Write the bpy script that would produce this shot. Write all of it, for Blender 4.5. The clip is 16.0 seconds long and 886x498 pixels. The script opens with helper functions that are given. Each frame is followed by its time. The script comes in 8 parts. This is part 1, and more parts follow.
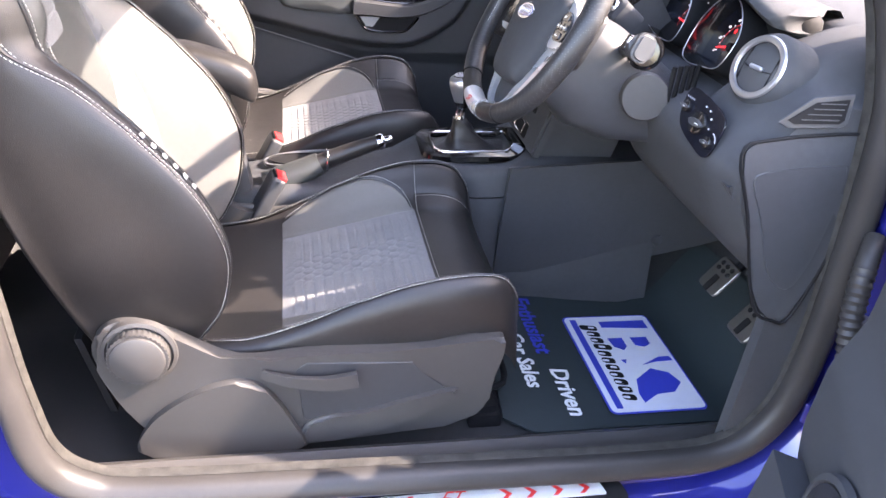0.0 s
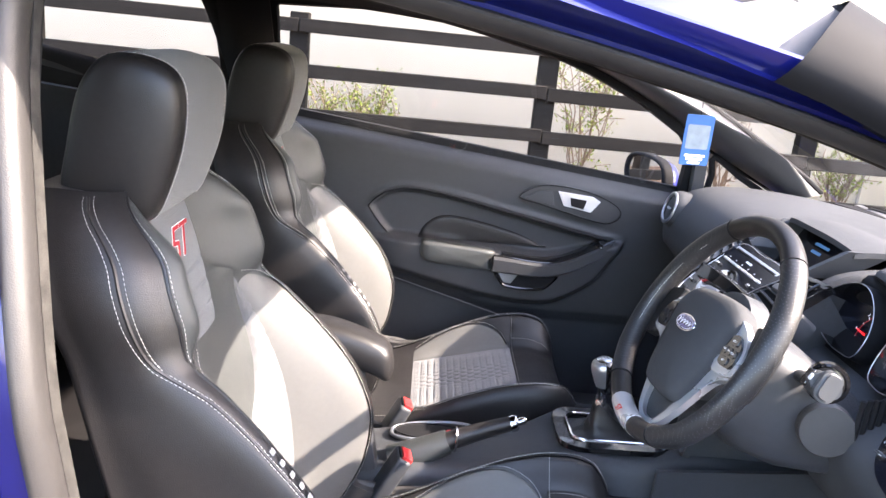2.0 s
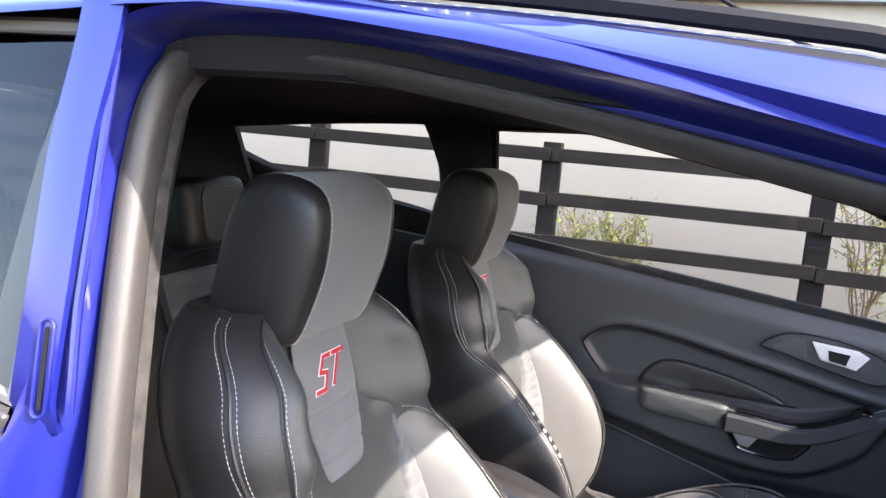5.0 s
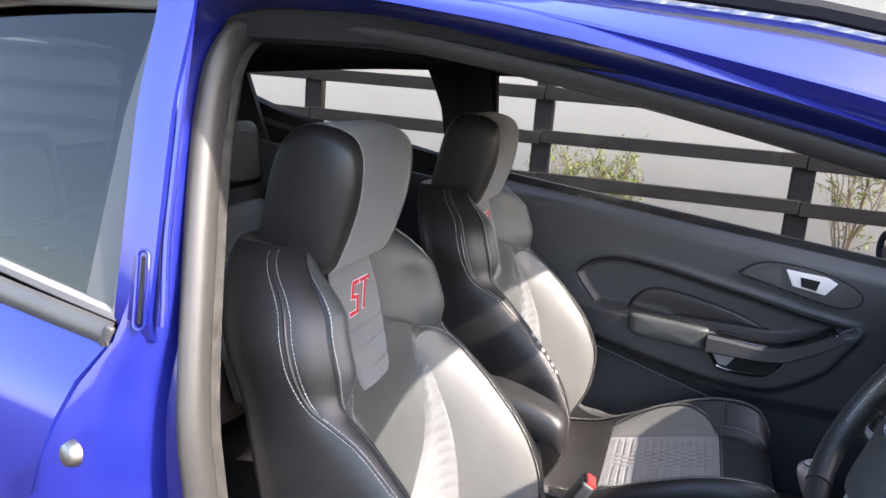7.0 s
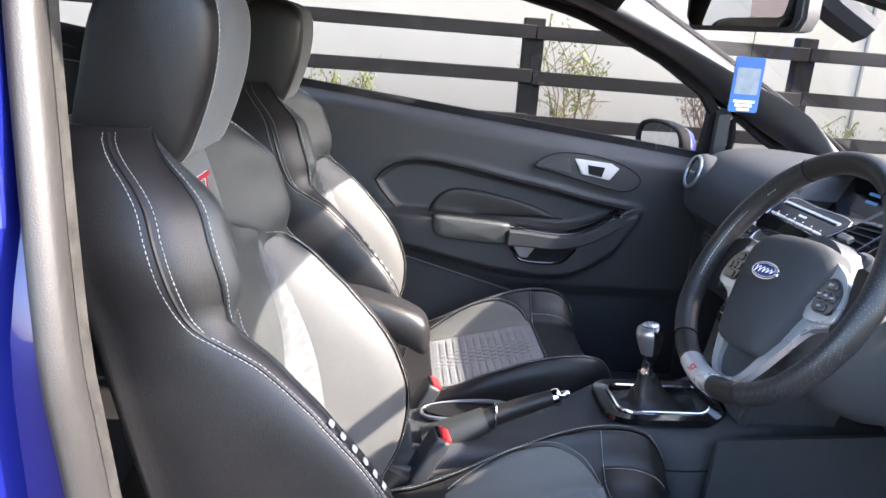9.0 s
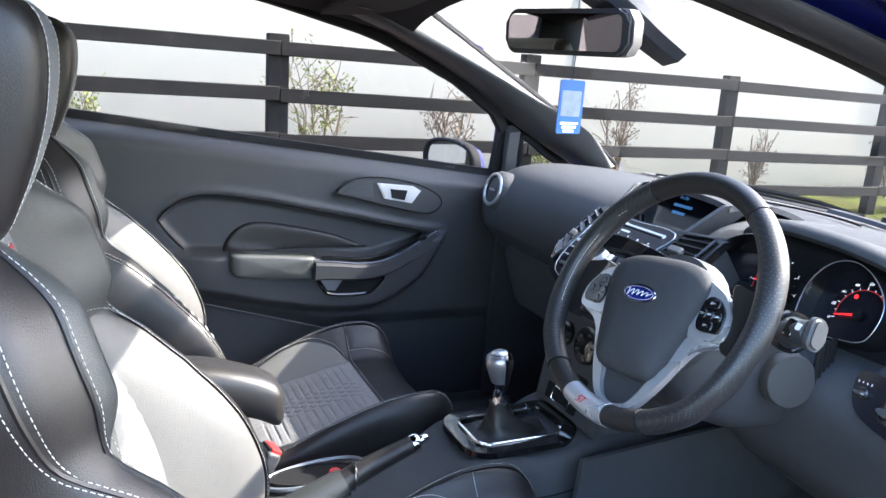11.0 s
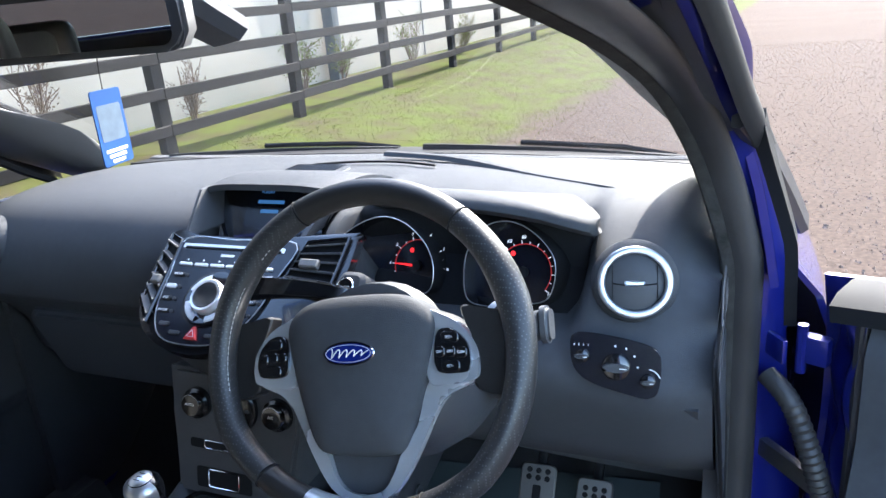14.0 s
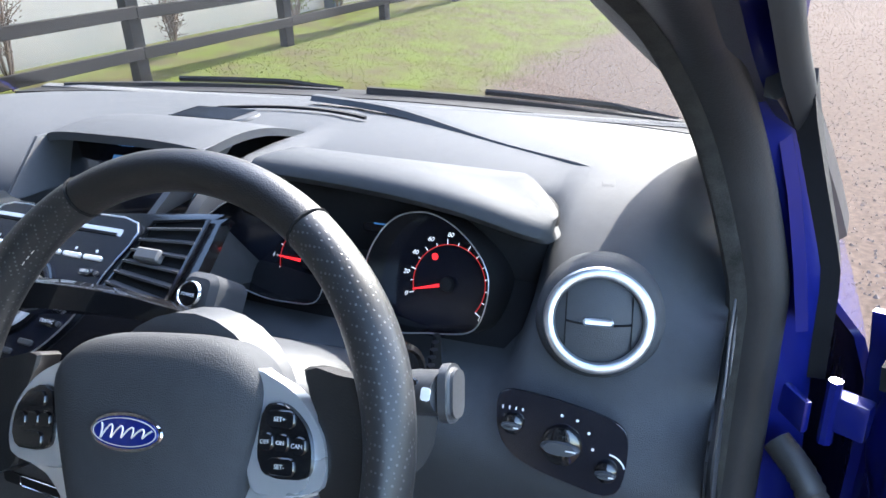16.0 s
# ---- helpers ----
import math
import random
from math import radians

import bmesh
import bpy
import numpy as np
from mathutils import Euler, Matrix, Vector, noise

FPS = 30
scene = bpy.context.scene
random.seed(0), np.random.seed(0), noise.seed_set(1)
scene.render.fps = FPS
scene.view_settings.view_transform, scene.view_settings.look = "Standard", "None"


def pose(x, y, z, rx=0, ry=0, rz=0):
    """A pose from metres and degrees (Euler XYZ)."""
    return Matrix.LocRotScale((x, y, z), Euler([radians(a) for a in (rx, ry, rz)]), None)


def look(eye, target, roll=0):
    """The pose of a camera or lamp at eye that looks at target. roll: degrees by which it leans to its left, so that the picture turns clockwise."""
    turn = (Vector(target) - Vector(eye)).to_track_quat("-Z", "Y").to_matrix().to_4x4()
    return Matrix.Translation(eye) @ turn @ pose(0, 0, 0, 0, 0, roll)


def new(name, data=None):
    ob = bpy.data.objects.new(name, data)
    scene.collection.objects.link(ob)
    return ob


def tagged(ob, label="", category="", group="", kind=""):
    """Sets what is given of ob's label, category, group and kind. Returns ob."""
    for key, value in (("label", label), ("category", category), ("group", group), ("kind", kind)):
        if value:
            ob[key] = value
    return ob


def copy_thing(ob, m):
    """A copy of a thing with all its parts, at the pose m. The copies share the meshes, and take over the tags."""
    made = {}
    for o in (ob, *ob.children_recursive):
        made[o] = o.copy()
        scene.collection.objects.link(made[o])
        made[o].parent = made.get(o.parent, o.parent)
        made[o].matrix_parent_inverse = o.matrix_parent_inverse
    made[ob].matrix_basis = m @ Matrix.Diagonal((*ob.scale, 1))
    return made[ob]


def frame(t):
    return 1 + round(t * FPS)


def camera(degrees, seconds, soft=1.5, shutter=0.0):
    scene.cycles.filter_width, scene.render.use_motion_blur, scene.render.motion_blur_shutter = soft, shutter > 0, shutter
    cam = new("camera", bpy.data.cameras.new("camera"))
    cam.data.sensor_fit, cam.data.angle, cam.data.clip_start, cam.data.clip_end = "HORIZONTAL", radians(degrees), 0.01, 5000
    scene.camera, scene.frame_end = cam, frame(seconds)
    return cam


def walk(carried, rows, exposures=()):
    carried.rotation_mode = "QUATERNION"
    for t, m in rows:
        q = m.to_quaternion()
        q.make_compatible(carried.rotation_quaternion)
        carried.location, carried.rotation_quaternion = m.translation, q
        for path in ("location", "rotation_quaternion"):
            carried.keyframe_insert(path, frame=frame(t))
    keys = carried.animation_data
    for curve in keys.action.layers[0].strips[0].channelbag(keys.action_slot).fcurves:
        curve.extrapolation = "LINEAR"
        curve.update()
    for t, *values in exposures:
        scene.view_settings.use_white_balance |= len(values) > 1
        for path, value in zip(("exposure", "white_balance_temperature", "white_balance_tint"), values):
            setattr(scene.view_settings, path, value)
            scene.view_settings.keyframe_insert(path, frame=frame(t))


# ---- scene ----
cam = camera(60.96, 16.0)
PATH = [
    (0, (-0.1735, -1.4827, 1.1997), (0.2277, 0.2013, 0.1981), 6.00),
    (0.5, (-0.1460, -1.4705, 1.1911), (0.1985, 0.1753, 0.1082), 6.17),
    (1, (-0.1558, -1.4799, 1.2101), (0.1970, 0.2092, 0.1989), 5.31),
    (1.5, (-0.1904, -1.4267, 1.2869), (0.1474, 0.3885, 0.5183), 4.15),
    (2, (-0.2037, -1.3426, 1.3091), (-0.1330, 0.5798, 0.7618), 5.79),
    (2.5, (-0.1560, -1.2132, 1.2907), (-0.4397, 0.7228, 0.8762), 8.43),
    (3, (-0.1600, -1.1224, 1.2788), (-0.6278, 0.7925, 0.9406), 7.18),
    (3.5, (-0.1360, -1.0889, 1.2854), (-0.7010, 0.8113, 1.0204), 4.77),
    (6, (-0.0900, -1.2701, 1.3214), (-0.7505, 0.5862, 0.9778), 5.36),
    (6.5, (-0.0823, -1.2982, 1.3286), (-0.7215, 0.5541, 0.9281), 5.05),
    (7, (-0.0864, -1.3271, 1.3256), (-0.6831, 0.5293, 0.8811), 4.63),
    (7.5, (-0.1352, -1.2888, 1.3237), (-0.6601, 0.5686, 0.7997), 5.17),
    (8, (-0.1849, -1.2585, 1.3139), (-0.5868, 0.6208, 0.7603), 5.59),
    (8.5, (-0.2534, -1.2241, 1.2542), (-0.3807, 0.6985, 0.7178), 4.99),
    (9, (-0.3050, -1.2502, 1.2073), (-0.1559, 0.6690, 0.6645), 4.67),
    (11.5, (-0.4702, -1.0037, 1.2142), (0.5619, 0.6610, 0.8097), 4.82),
    (12, (-0.4753, -0.8971, 1.2269), (0.8355, 0.5700, 0.8670), 4.51),
    (12.5, (-0.4761, -0.8205, 1.2147), (1.1180, 0.3318, 0.8525), 0.94),
    (13, (-0.4591, -0.8041, 1.2342), (1.2615, 0.0932, 0.7499), 0.05),
    (13.5, (-0.4206, -0.7494, 1.2813), (1.3012, 0.0661, 0.6726), -3.42),
    (14, (-0.4088, -0.7174, 1.2909), (1.3182, 0.0582, 0.6460), -5.15),
    (14.5, (-0.3579, -0.7150, 1.2998), (1.3667, 0.0506, 0.6367), -4.29),
    (15, (-0.2945, -0.7252, 1.2959), (1.4075, 0.0714, 0.6114), -3.73),
    (15.5, (-0.1877, -0.7140, 1.2785), (1.5019, 0.0680, 0.5478), -3.03),
    (16, (-0.0890, -0.6874, 1.2407), (1.5843, 0.0670, 0.4463), -2.15),
]
EXPOSURES = [(0, 4.3, 7500, 23), (1.5, 4.2, 7300, 20), (2.5, 3.45, 6950, 17), (4.5, 3.4, 6850, 16), (7, 3.25, 6750, 15), (9, 3.5, 6650, 14), (11.5, 3.65, 6250, 9), (12.3, 3.65, 6100, 8), (13, 3.4, 6050, 8), (14, 3.52, 6200, 9), (16, 3.52, 6200, 9)]
walk(cam, [(t, look(eye, target, roll)) for t, eye, target, roll in PATH], EXPOSURES)

# ---------------------------------------------------------------- world, sun, exposure
SUN = Vector((1.0, -0.16, 0.78)).normalized()
world = bpy.data.worlds.new("sky")
scene.world = world
world.use_nodes = True
wn = world.node_tree.nodes
sky = wn.new("ShaderNodeTexSky")
sky.sky_type = "NISHITA"
sky.sun_disc = False
sky.sun_elevation = math.asin(SUN.z)
sky.sun_rotation = math.atan2(SUN.x, SUN.y)
sky.air_density, sky.dust_density, sky.ozone_density = 1.0, 1.6, 1.0
wn["Background"].inputs["Strength"].default_value = 0.15
world.node_tree.links.new(sky.outputs[0], wn["Background"].inputs["Color"])
sun_data = bpy.data.lights.new("sun", "SUN")
sun_data.energy, sun_data.angle, sun_data.color = 2.1, radians(0.6), (1.0, 0.95, 0.87)
sun_ob = new("sun", sun_data)
sun_ob.matrix_world = look(SUN * 30, (0, 0, 0))

# ---------------------------------------------------------------- materials


def material(name, colour, rough=0.5, metal=0.0, var=0.12, scale=14.0, bump=0.0, bscale=500.0, kind="noise",
             coat=0.0, spec=0.5, wear=0.0, sheen=0.0, other=None, stretch=(1, 1, 1)):
    """A procedural surface: colour varied at two scales, roughness varied, and fine relief."""
    m = bpy.data.materials.new(name)
    m.use_nodes = True
    nt = m.node_tree
    n, l = nt.nodes, nt.links
    b = n["Principled BSDF"]
    co = n.new("ShaderNodeTexCoord")
    mp = n.new("ShaderNodeMapping")
    mp.inputs["Scale"].default_value = stretch
    l.new(co.outputs["Object"], mp.inputs[0])
    big = n.new("ShaderNodeTexNoise")
    big.inputs["Scale"].default_value, big.inputs["Detail"].default_value = scale, 5
    l.new(mp.outputs[0], big.inputs["Vector"])
    fine = n.new("ShaderNodeTexNoise")
    fine.inputs["Scale"].default_value, fine.inputs["Detail"].default_value = scale * 14, 3
    l.new(mp.outputs[0], fine.inputs["Vector"])
    add = n.new("ShaderNodeMix")
    add.data_type, add.inputs[0].default_value = "FLOAT", 0.35
    l.new(big.outputs[0], add.inputs[2]), l.new(fine.outputs[0], add.inputs[3])
    ramp = n.new("ShaderNodeMapRange")
    ramp.inputs[1].default_value, ramp.inputs[2].default_value = 0.3, 0.7
    ramp.inputs[3].default_value, ramp.inputs[4].default_value = 0.0, 1.0
    l.new(add.outputs[0], ramp.inputs[0])
    mix = n.new("ShaderNodeMix")
    mix.data_type = "RGBA"
    dark = other or [c * (1 - var) for c in colour]
    mix.inputs[6].default_value, mix.inputs[7].default_value = (*dark, 1), (*[c * (1 + var) for c in colour], 1)
    l.new(ramp.outputs[0], mix.inputs[0])
    l.new(mix.outputs[2], b.inputs["Base Color"])
    rr = n.new("ShaderNodeMapRange")
    rr.inputs[3].default_value, rr.inputs[4].default_value = max(0, rough - 0.08 - wear), min(1, rough + 0.08 + wear)
    l.new(big.outputs[0], rr.inputs[0]), l.new(rr.outputs[0], b.inputs["Roughness"])
    b.inputs["Metallic"].default_value = metal
    b.inputs["Coat Weight"].default_value, b.inputs["Coat Roughness"].default_value = coat, 0.03
    b.inputs["Specular IOR Level"].default_value = spec
    b.inputs["Sheen Weight"].default_value = sheen
    if bump:
        t = n.new("ShaderNodeTexVoronoi" if kind == "cells" else "ShaderNodeTexNoise")
        t.inputs["Scale"].default_value = bscale
        l.new(mp.outputs[0], t.inputs["Vector"])
        bp = n.new("ShaderNodeBump")
        bp.inputs["Strength"].default_value, bp.inputs["Distance"].default_value = bump, 0.0008
        l.new(t.outputs[0], bp.inputs["Height"]), l.new(bp.outputs[0], b.inputs["Normal"])
    return m


def glass(name, colour=(1, 1, 1), rough=0.0, clear=0.85):
    """A thin pane: mostly clear, with a real glossy skin."""
    m = bpy.data.materials.new(name)
    m.use_nodes = True
    n, l = m.node_tree.nodes, m.node_tree.links
    n.remove(n["Principled BSDF"])
    tr, gl, mx, lw, pw, ma = (n.new("ShaderNode" + k) for k in ("BsdfTransparent", "BsdfGlossy", "MixShader", "LayerWeight", "Math", "Math"))
    tr.inputs[0].default_value = (*[c * clear for c in colour], 1)
    gl.inputs["Roughness"].default_value = rough
    pw.operation, ma.operation = "POWER", "MULTIPLY_ADD"
    pw.inputs[1].default_value, ma.inputs[1].default_value, ma.inputs[2].default_value = 5.0, 0.92, 0.045
    lw.inputs["Blend"].default_value = 0.5
    l.new(lw.outputs["Facing"], pw.inputs[0]), l.new(pw.outputs[0], ma.inputs[0]), l.new(ma.outputs[0], mx.inputs[0])
    l.new(tr.outputs[0], mx.inputs[1]), l.new(gl.outputs[0], mx.inputs[2])
    l.new(mx.outputs[0], n["Material Output"].inputs[0])
    return m


LEATHER = material("black_leather", (0.0165, 0.0150, 0.0148), 0.41, var=0.25, bump=0.22, bscale=800, kind="cells", scale=9, wear=0.06, spec=0.42)
LEATHER_GREY = material("charcoal_leather", (0.040, 0.043, 0.042), 0.45, var=0.14, bump=0.42, bscale=850, kind="cells", scale=9)
LEATHER_PALE = material("grey_leather", (0.098, 0.096, 0.091), 0.5, var=0.09, bump=0.4, bscale=850, kind="cells", scale=9)
FABRIC = material("grey_fabric", (0.125, 0.127, 0.129), 0.9, var=0.1, bump=0.7, bscale=1600, scale=25, sheen=0.2, spec=0.2)
FABRIC_PALE = material("pale_rib_fabric", (0.125, 0.125, 0.125), 0.9, var=0.09, bump=0.7, bscale=1600, scale=25, sheen=0.2, spec=0.2)
THREAD = material("white_thread", (0.62, 0.60, 0.56), 0.8, var=0.1)
SOFT = material("dash_plastic", (0.054, 0.056, 0.060), 0.60, var=0.12, bump=0.4, bscale=1100, kind="cells", scale=6, wear=0.04, spec=0.08)
DOORSKIN = material("door_trim_plastic", (0.033, 0.034, 0.037), 0.46, var=0.12, bump=0.32, bscale=1100, kind="cells", scale=6, wear=0.04, spec=0.45)
PLASTIC = material("dark_plastic", (0.047, 0.049, 0.053), 0.46, var=0.15, bump=0.28, bscale=1100, kind="cells", scale=8, spec=0.35)
PLASTIC_WARM = material("seat_plastic", (0.040, 0.038, 0.037), 0.5, var=0.12, bump=0.35, bscale=1100, kind="cells", scale=8, spec=0.6)
GLOSS = material("gloss_black", (0.008, 0.008, 0.009), 0.12, var=0.1, coat=0.6)
BLACK = material("matt_black", (0.010, 0.010, 0.011), 0.75, var=0.2, spec=0.15)
CHROME = material("chrome", (0.72, 0.72, 0.74), 0.12, 1.0, var=0.04)
BRIGHT = material("bright_satin_trim", (0.78, 0.78, 0.78), 0.22, 0.35, var=0.04, scale=30)
SILVER = material("satin_silver", (0.52, 0.53, 0.55), 0.32, 0.9, var=0.06)
RUBBER = material("door_rubber", (0.031, 0.029, 0.028), 0.44, var=0.16, bump=0.3, bscale=600, wear=0.06, spec=0.4)
FLOCK = material("seal_flock", (0.036, 0.034, 0.031), 0.9, spec=0.2, var=0.6, scale=60, bump=1.0, bscale=1500)
LINING = material("grey_pillar_lining", (0.050, 0.051, 0.054), 0.45, var=0.1, bump=0.25, bscale=1100, kind="cells", scale=7)
HEADLINER = material("black_headliner", (0.009, 0.009, 0.011), 0.95, var=0.15, bump=0.4, bscale=900)
CARPET = material("black_carpet", (0.015, 0.015, 0.016), 0.98, var=0.35, scale=60, bump=1.0, bscale=1100, sheen=0.2)
RED = material("red_plastic", (0.62, 0.03, 0.03), 0.4, var=0.08)
RED_THREAD = material("red_thread", (0.42, 0.012, 0.02), 0.7, var=0.1)
WHITE = material("white_print", (0.78, 0.78, 0.76), 0.5, var=0.05)
MAT_RUBBER = material("floor_mat", (0.022, 0.032, 0.034), 0.62, var=0.12, scale=5, bump=0.2, bscale=300)
MAT_BLUE = material("mat_blue", (0.03, 0.05, 0.42), 0.5, var=0.06)
MAT_WHITE = material("mat_white", (0.66, 0.66, 0.72), 0.5, var=0.05, scale=5)
BADGE_BLUE = material("badge_blue", (0.008, 0.018, 0.16), 0.15, var=0.08, coat=0.8)
TAG_BLUE = material("tag_blue", (0.018, 0.075, 0.25), 0.85, var=0.08, spec=0.2)
TAG_GREY = material("tag_grey", (0.11, 0.15, 0.20), 0.85, var=0.2, scale=60, spec=0.2)
SEALANT = material("window_trim", (0.13, 0.125, 0.12), 0.5, var=0.12, scale=10, spec=0.3)
FRIT = material("dark_trim_satin", (0.048, 0.047, 0.047), 0.38, var=0.1, scale=20)
PAINT = material("bright_blue_paint", (0.008, 0.013, 0.160), 0.34, 0.25, var=0.03, scale=40, coat=1.0, spec=0.35)
PANE = glass("clear_glass", (1, 1, 1), clear=0.90)
TINT = glass("tinted_glass", (0.9, 0.95, 1.0), clear=0.22)
MIRROR = material("mirror", (0.85, 0.86, 0.88), 0.02, 1.0, var=0.01)
for link in list(MIRROR.node_tree.nodes["Principled BSDF"].inputs["Roughness"].links):
    MIRROR.node_tree.links.remove(link)
MIRROR.node_tree.nodes["Principled BSDF"].inputs["Roughness"].default_value = 0.012
STEEL = material("steel", (0.22, 0.21, 0.195), 0.48, 1.0, var=0.1)
SCREEN = material("dark_screen", (0.006, 0.007, 0.012), 0.2, var=0.1)


def glow(name, colour, strength):
    m = material(name, colour, 0.4, var=0.02)
    b = m.node_tree.nodes["Principled BSDF"]
    b.inputs["Emission Color"].default_value, b.inputs["Emission Strength"].default_value = (*colour, 1), strength
    return m


RED_GLOW = glow("red_backlight", (0.9, 0.02, 0.025), 0.16)
DIM_GLOW = glow("dim_red_backlight", (0.55, 0.02, 0.02), 0.04)
PALE_GLOW = glow("pale_backlight", (0.8, 0.85, 0.9), 0.10)
BLUE_GLOW = glow("blue_display", (0.04, 0.13, 0.30), 0.08)
AMBER_GLOW = glow("courtesy_bulb", (1.0, 0.62, 0.15), 0.8)

# ---------------------------------------------------------------- mesh tools
ORG = {}


def thing(name, at=(0, 0, 0), label="", category="", group="", kind=""):
    """An empty at the base of a thing, to which its parts are tied."""
    ob = new(name)
    ob.empty_display_size = 0.05
    ob.location = at
    ORG[ob] = Vector(at)
    return tagged(ob, label, category, group, kind)


def finish(me, mat, smooth):
    if mat:
        me.materials.append(mat)
    if smooth:
        me.polygons.foreach_set("use_smooth", [True] * len(me.polygons))
        me.set_sharp_from_angle(angle=radians(smooth))


def part(name, bm, mat, parent=None, label="", smooth=40):
    """Links a bmesh as one mesh under a thing or a part. Places are given in the world."""
    off = ORG.get(parent, Vector())
    if off.length:
        bmesh.ops.translate(bm, verts=bm.verts, vec=-off)
    bmesh.ops.recalc_face_normals(bm, faces=bm.faces)
    me = bpy.data.meshes.new(name)
    bm.to_mesh(me)
    bm.free()
    finish(me, mat, smooth)
    ob = new(name, me)
    if parent:
        ob.parent = parent
        ORG[ob] = off
    if label:
        ob["label"] = label
    return ob


def single(name, bm, mat, label="", category="", group="", kind="", smooth=40):
    return tagged(part(name, bm, mat, None, "", smooth), label, category, group, kind)


def V(*a):
    return Vector(a)


def lerp(a, b, t):
    return a + (b - a) * t


def sstep(a, b, x):
    t = min(1.0, max(0.0, (x - a) / (b - a)))
    return t * t * (3 - 2 * t)


def curve1(keys, x):
    """Smooth value at x of a table of (x, value)."""
    xs = [k[0] for k in keys]
    if x <= xs[0]:
        return keys[0][1]
    if x >= xs[-1]:
        return keys[-1][1]
    i = max(j for j in range(len(xs)) if xs[j] <= x)
    i = min(i, len(xs) - 2)
    t = (x - xs[i]) / (xs[i + 1] - xs[i])
    y0, y1, y2, y3 = (keys[min(max(j, 0), len(keys) - 1)][1] for j in (i - 1, i, i + 1, i + 2))
    return 0.5 * ((2 * y1) + (-y0 + y2) * t + (2 * y0 - 5 * y1 + 4 * y2 - y3) * t * t + (-y0 + 3 * y1 - 3 * y2 + y3) * t ** 3)


def smooth_path(pts, n=6, closed=False):
    """Catmull-Rom through the points, n steps a span."""
    pts = [Vector(p) for p in pts]
    out, c = [], len(pts)
    for i in range(c if closed else c - 1):
        g = [pts[(i + k) % c] if closed else pts[min(max(i + k, 0), c - 1)] for k in (-1, 0, 1, 2)]
        for s in range(n):
            t = s / n
            out.append(0.5 * ((2 * g[1]) + (g[2] - g[0]) * t + (2 * g[0] - 5 * g[1] + 4 * g[2] - g[3]) * t * t + (3 * g[1] - g[0] - 3 * g[2] + g[3]) * t ** 3))
    if not closed:
        out.append(pts[-1])
    return out


def grid(rows, cu=False, cv=False, bm=None, cap=False):
    """Quads over rows of points; cu closes each row, cv joins last row to first; cap fills first and last row."""
    bm = bm or bmesh.new()
    vs = [[bm.verts.new(p) for p in r] for r in rows]
    nr, nc = len(vs), len(vs[0])
    for i in range(nr if cv else nr - 1):
        for j in range(nc if cu else nc - 1):
            f = (vs[i][j], vs[i][(j + 1) % nc], vs[(i + 1) % nr][(j + 1) % nc], vs[(i + 1) % nr][j])
            if len(set(f)) == 4:
                bm.faces.new(f)
    if cap:
        bm.faces.new(vs[0][::-1]), bm.faces.new(vs[-1])
    return bm


def sheet(fn, us, vs, thick=0.0, way=None, bm=None):
    """A surface fn(u, v); with thick, a slab whose back lies that far along way."""
    rows = [[fn(u, v) for u in us] for v in vs]
    bm = grid(rows, bm=bm)
    if thick:
        w = Vector(way).normalized() * thick
        back = [[p + w for p in r] for r in rows]
        grid(back, bm=bm)
        edge = rows[0] + [r[-1] for r in rows[1:]] + rows[-1][-2::-1] + [r[0] for r in rows[-2:0:-1]]
        grid([edge, [p + w for p in edge]], cu=True, bm=bm)
        bmesh.ops.remove_doubles(bm, verts=bm.verts, dist=1e-6)
    return bm


def span(a, b, n):
    return [a + (b - a) * i / n for i in range(n + 1)]


def frames_on(path, closed, up=None):
    """Tangent, side and top at each point of a path."""
    out, n, prev = [], len(path), None
    for i, p in enumerate(path):
        a = path[(i - 1) % n] if closed or i else p
        b = path[(i + 1) % n] if closed or i < n - 1 else p
        t = (b - a).normalized()
        if up is not None:
            s = Vector(up).cross(t).normalized()
        else:
            if prev is None:
                prev = t.orthogonal().normalized()
            s = (prev - t * prev.dot(t)).normalized()
            prev = s
        out.append((p, t, s, t.cross(s)))
    return out


def sweep(path, section, closed=False, up=None, bm=None, size=None, cap=True):
    """Carries a closed section of (side, top) along a path; size(i/n) scales it."""
    fr = frames_on([Vector(p) for p in path], closed, up)
    rows = []
    for i, (p, t, s, w) in enumerate(fr):
        k = size(i / max(1, len(fr) - 1)) if size else 1
        rows.append([p + s * a * k + w * b * k for a, b in section])
    return grid(rows, cu=True, cv=closed, bm=bm, cap=cap and not closed)


def ring(r, n=10, ry=None):
    return [(r * math.cos(2 * math.pi * i / n), (ry or r) * math.sin(2 * math.pi * i / n)) for i in range(n)]


def tube(path, r, n=8, closed=False, bm=None, size=None):
    return sweep(path, ring(r, n), closed, None, bm, size)


def block(c, s, bevel=0.004, turn=None, seg=2, bm=None):
    """A box with rounded edges: centre, sizes, and an optional turn matrix."""
    b = bmesh.new()
    bmesh.ops.create_cube(b, size=1.0)
    bmesh.ops.scale(b, vec=s, verts=b.verts)
    if bevel:
        bmesh.ops.bevel(b, geom=list(b.edges), offset=min(bevel, min(s) * 0.45), segments=seg, affect="EDGES", profile=0.6)
    m = Matrix.Translation(c) @ (turn.to_4x4() if turn else Matrix())
    bmesh.ops.transform(b, matrix=m, verts=b.verts)
    return merge(bm, b)


def merge(bm, b):
    if bm is None:
        return b
    me = bpy.data.meshes.new("tmp")
    b.to_mesh(me)
    b.free()
    bm.from_mesh(me)
    bpy.data.meshes.remove(me)
    return bm


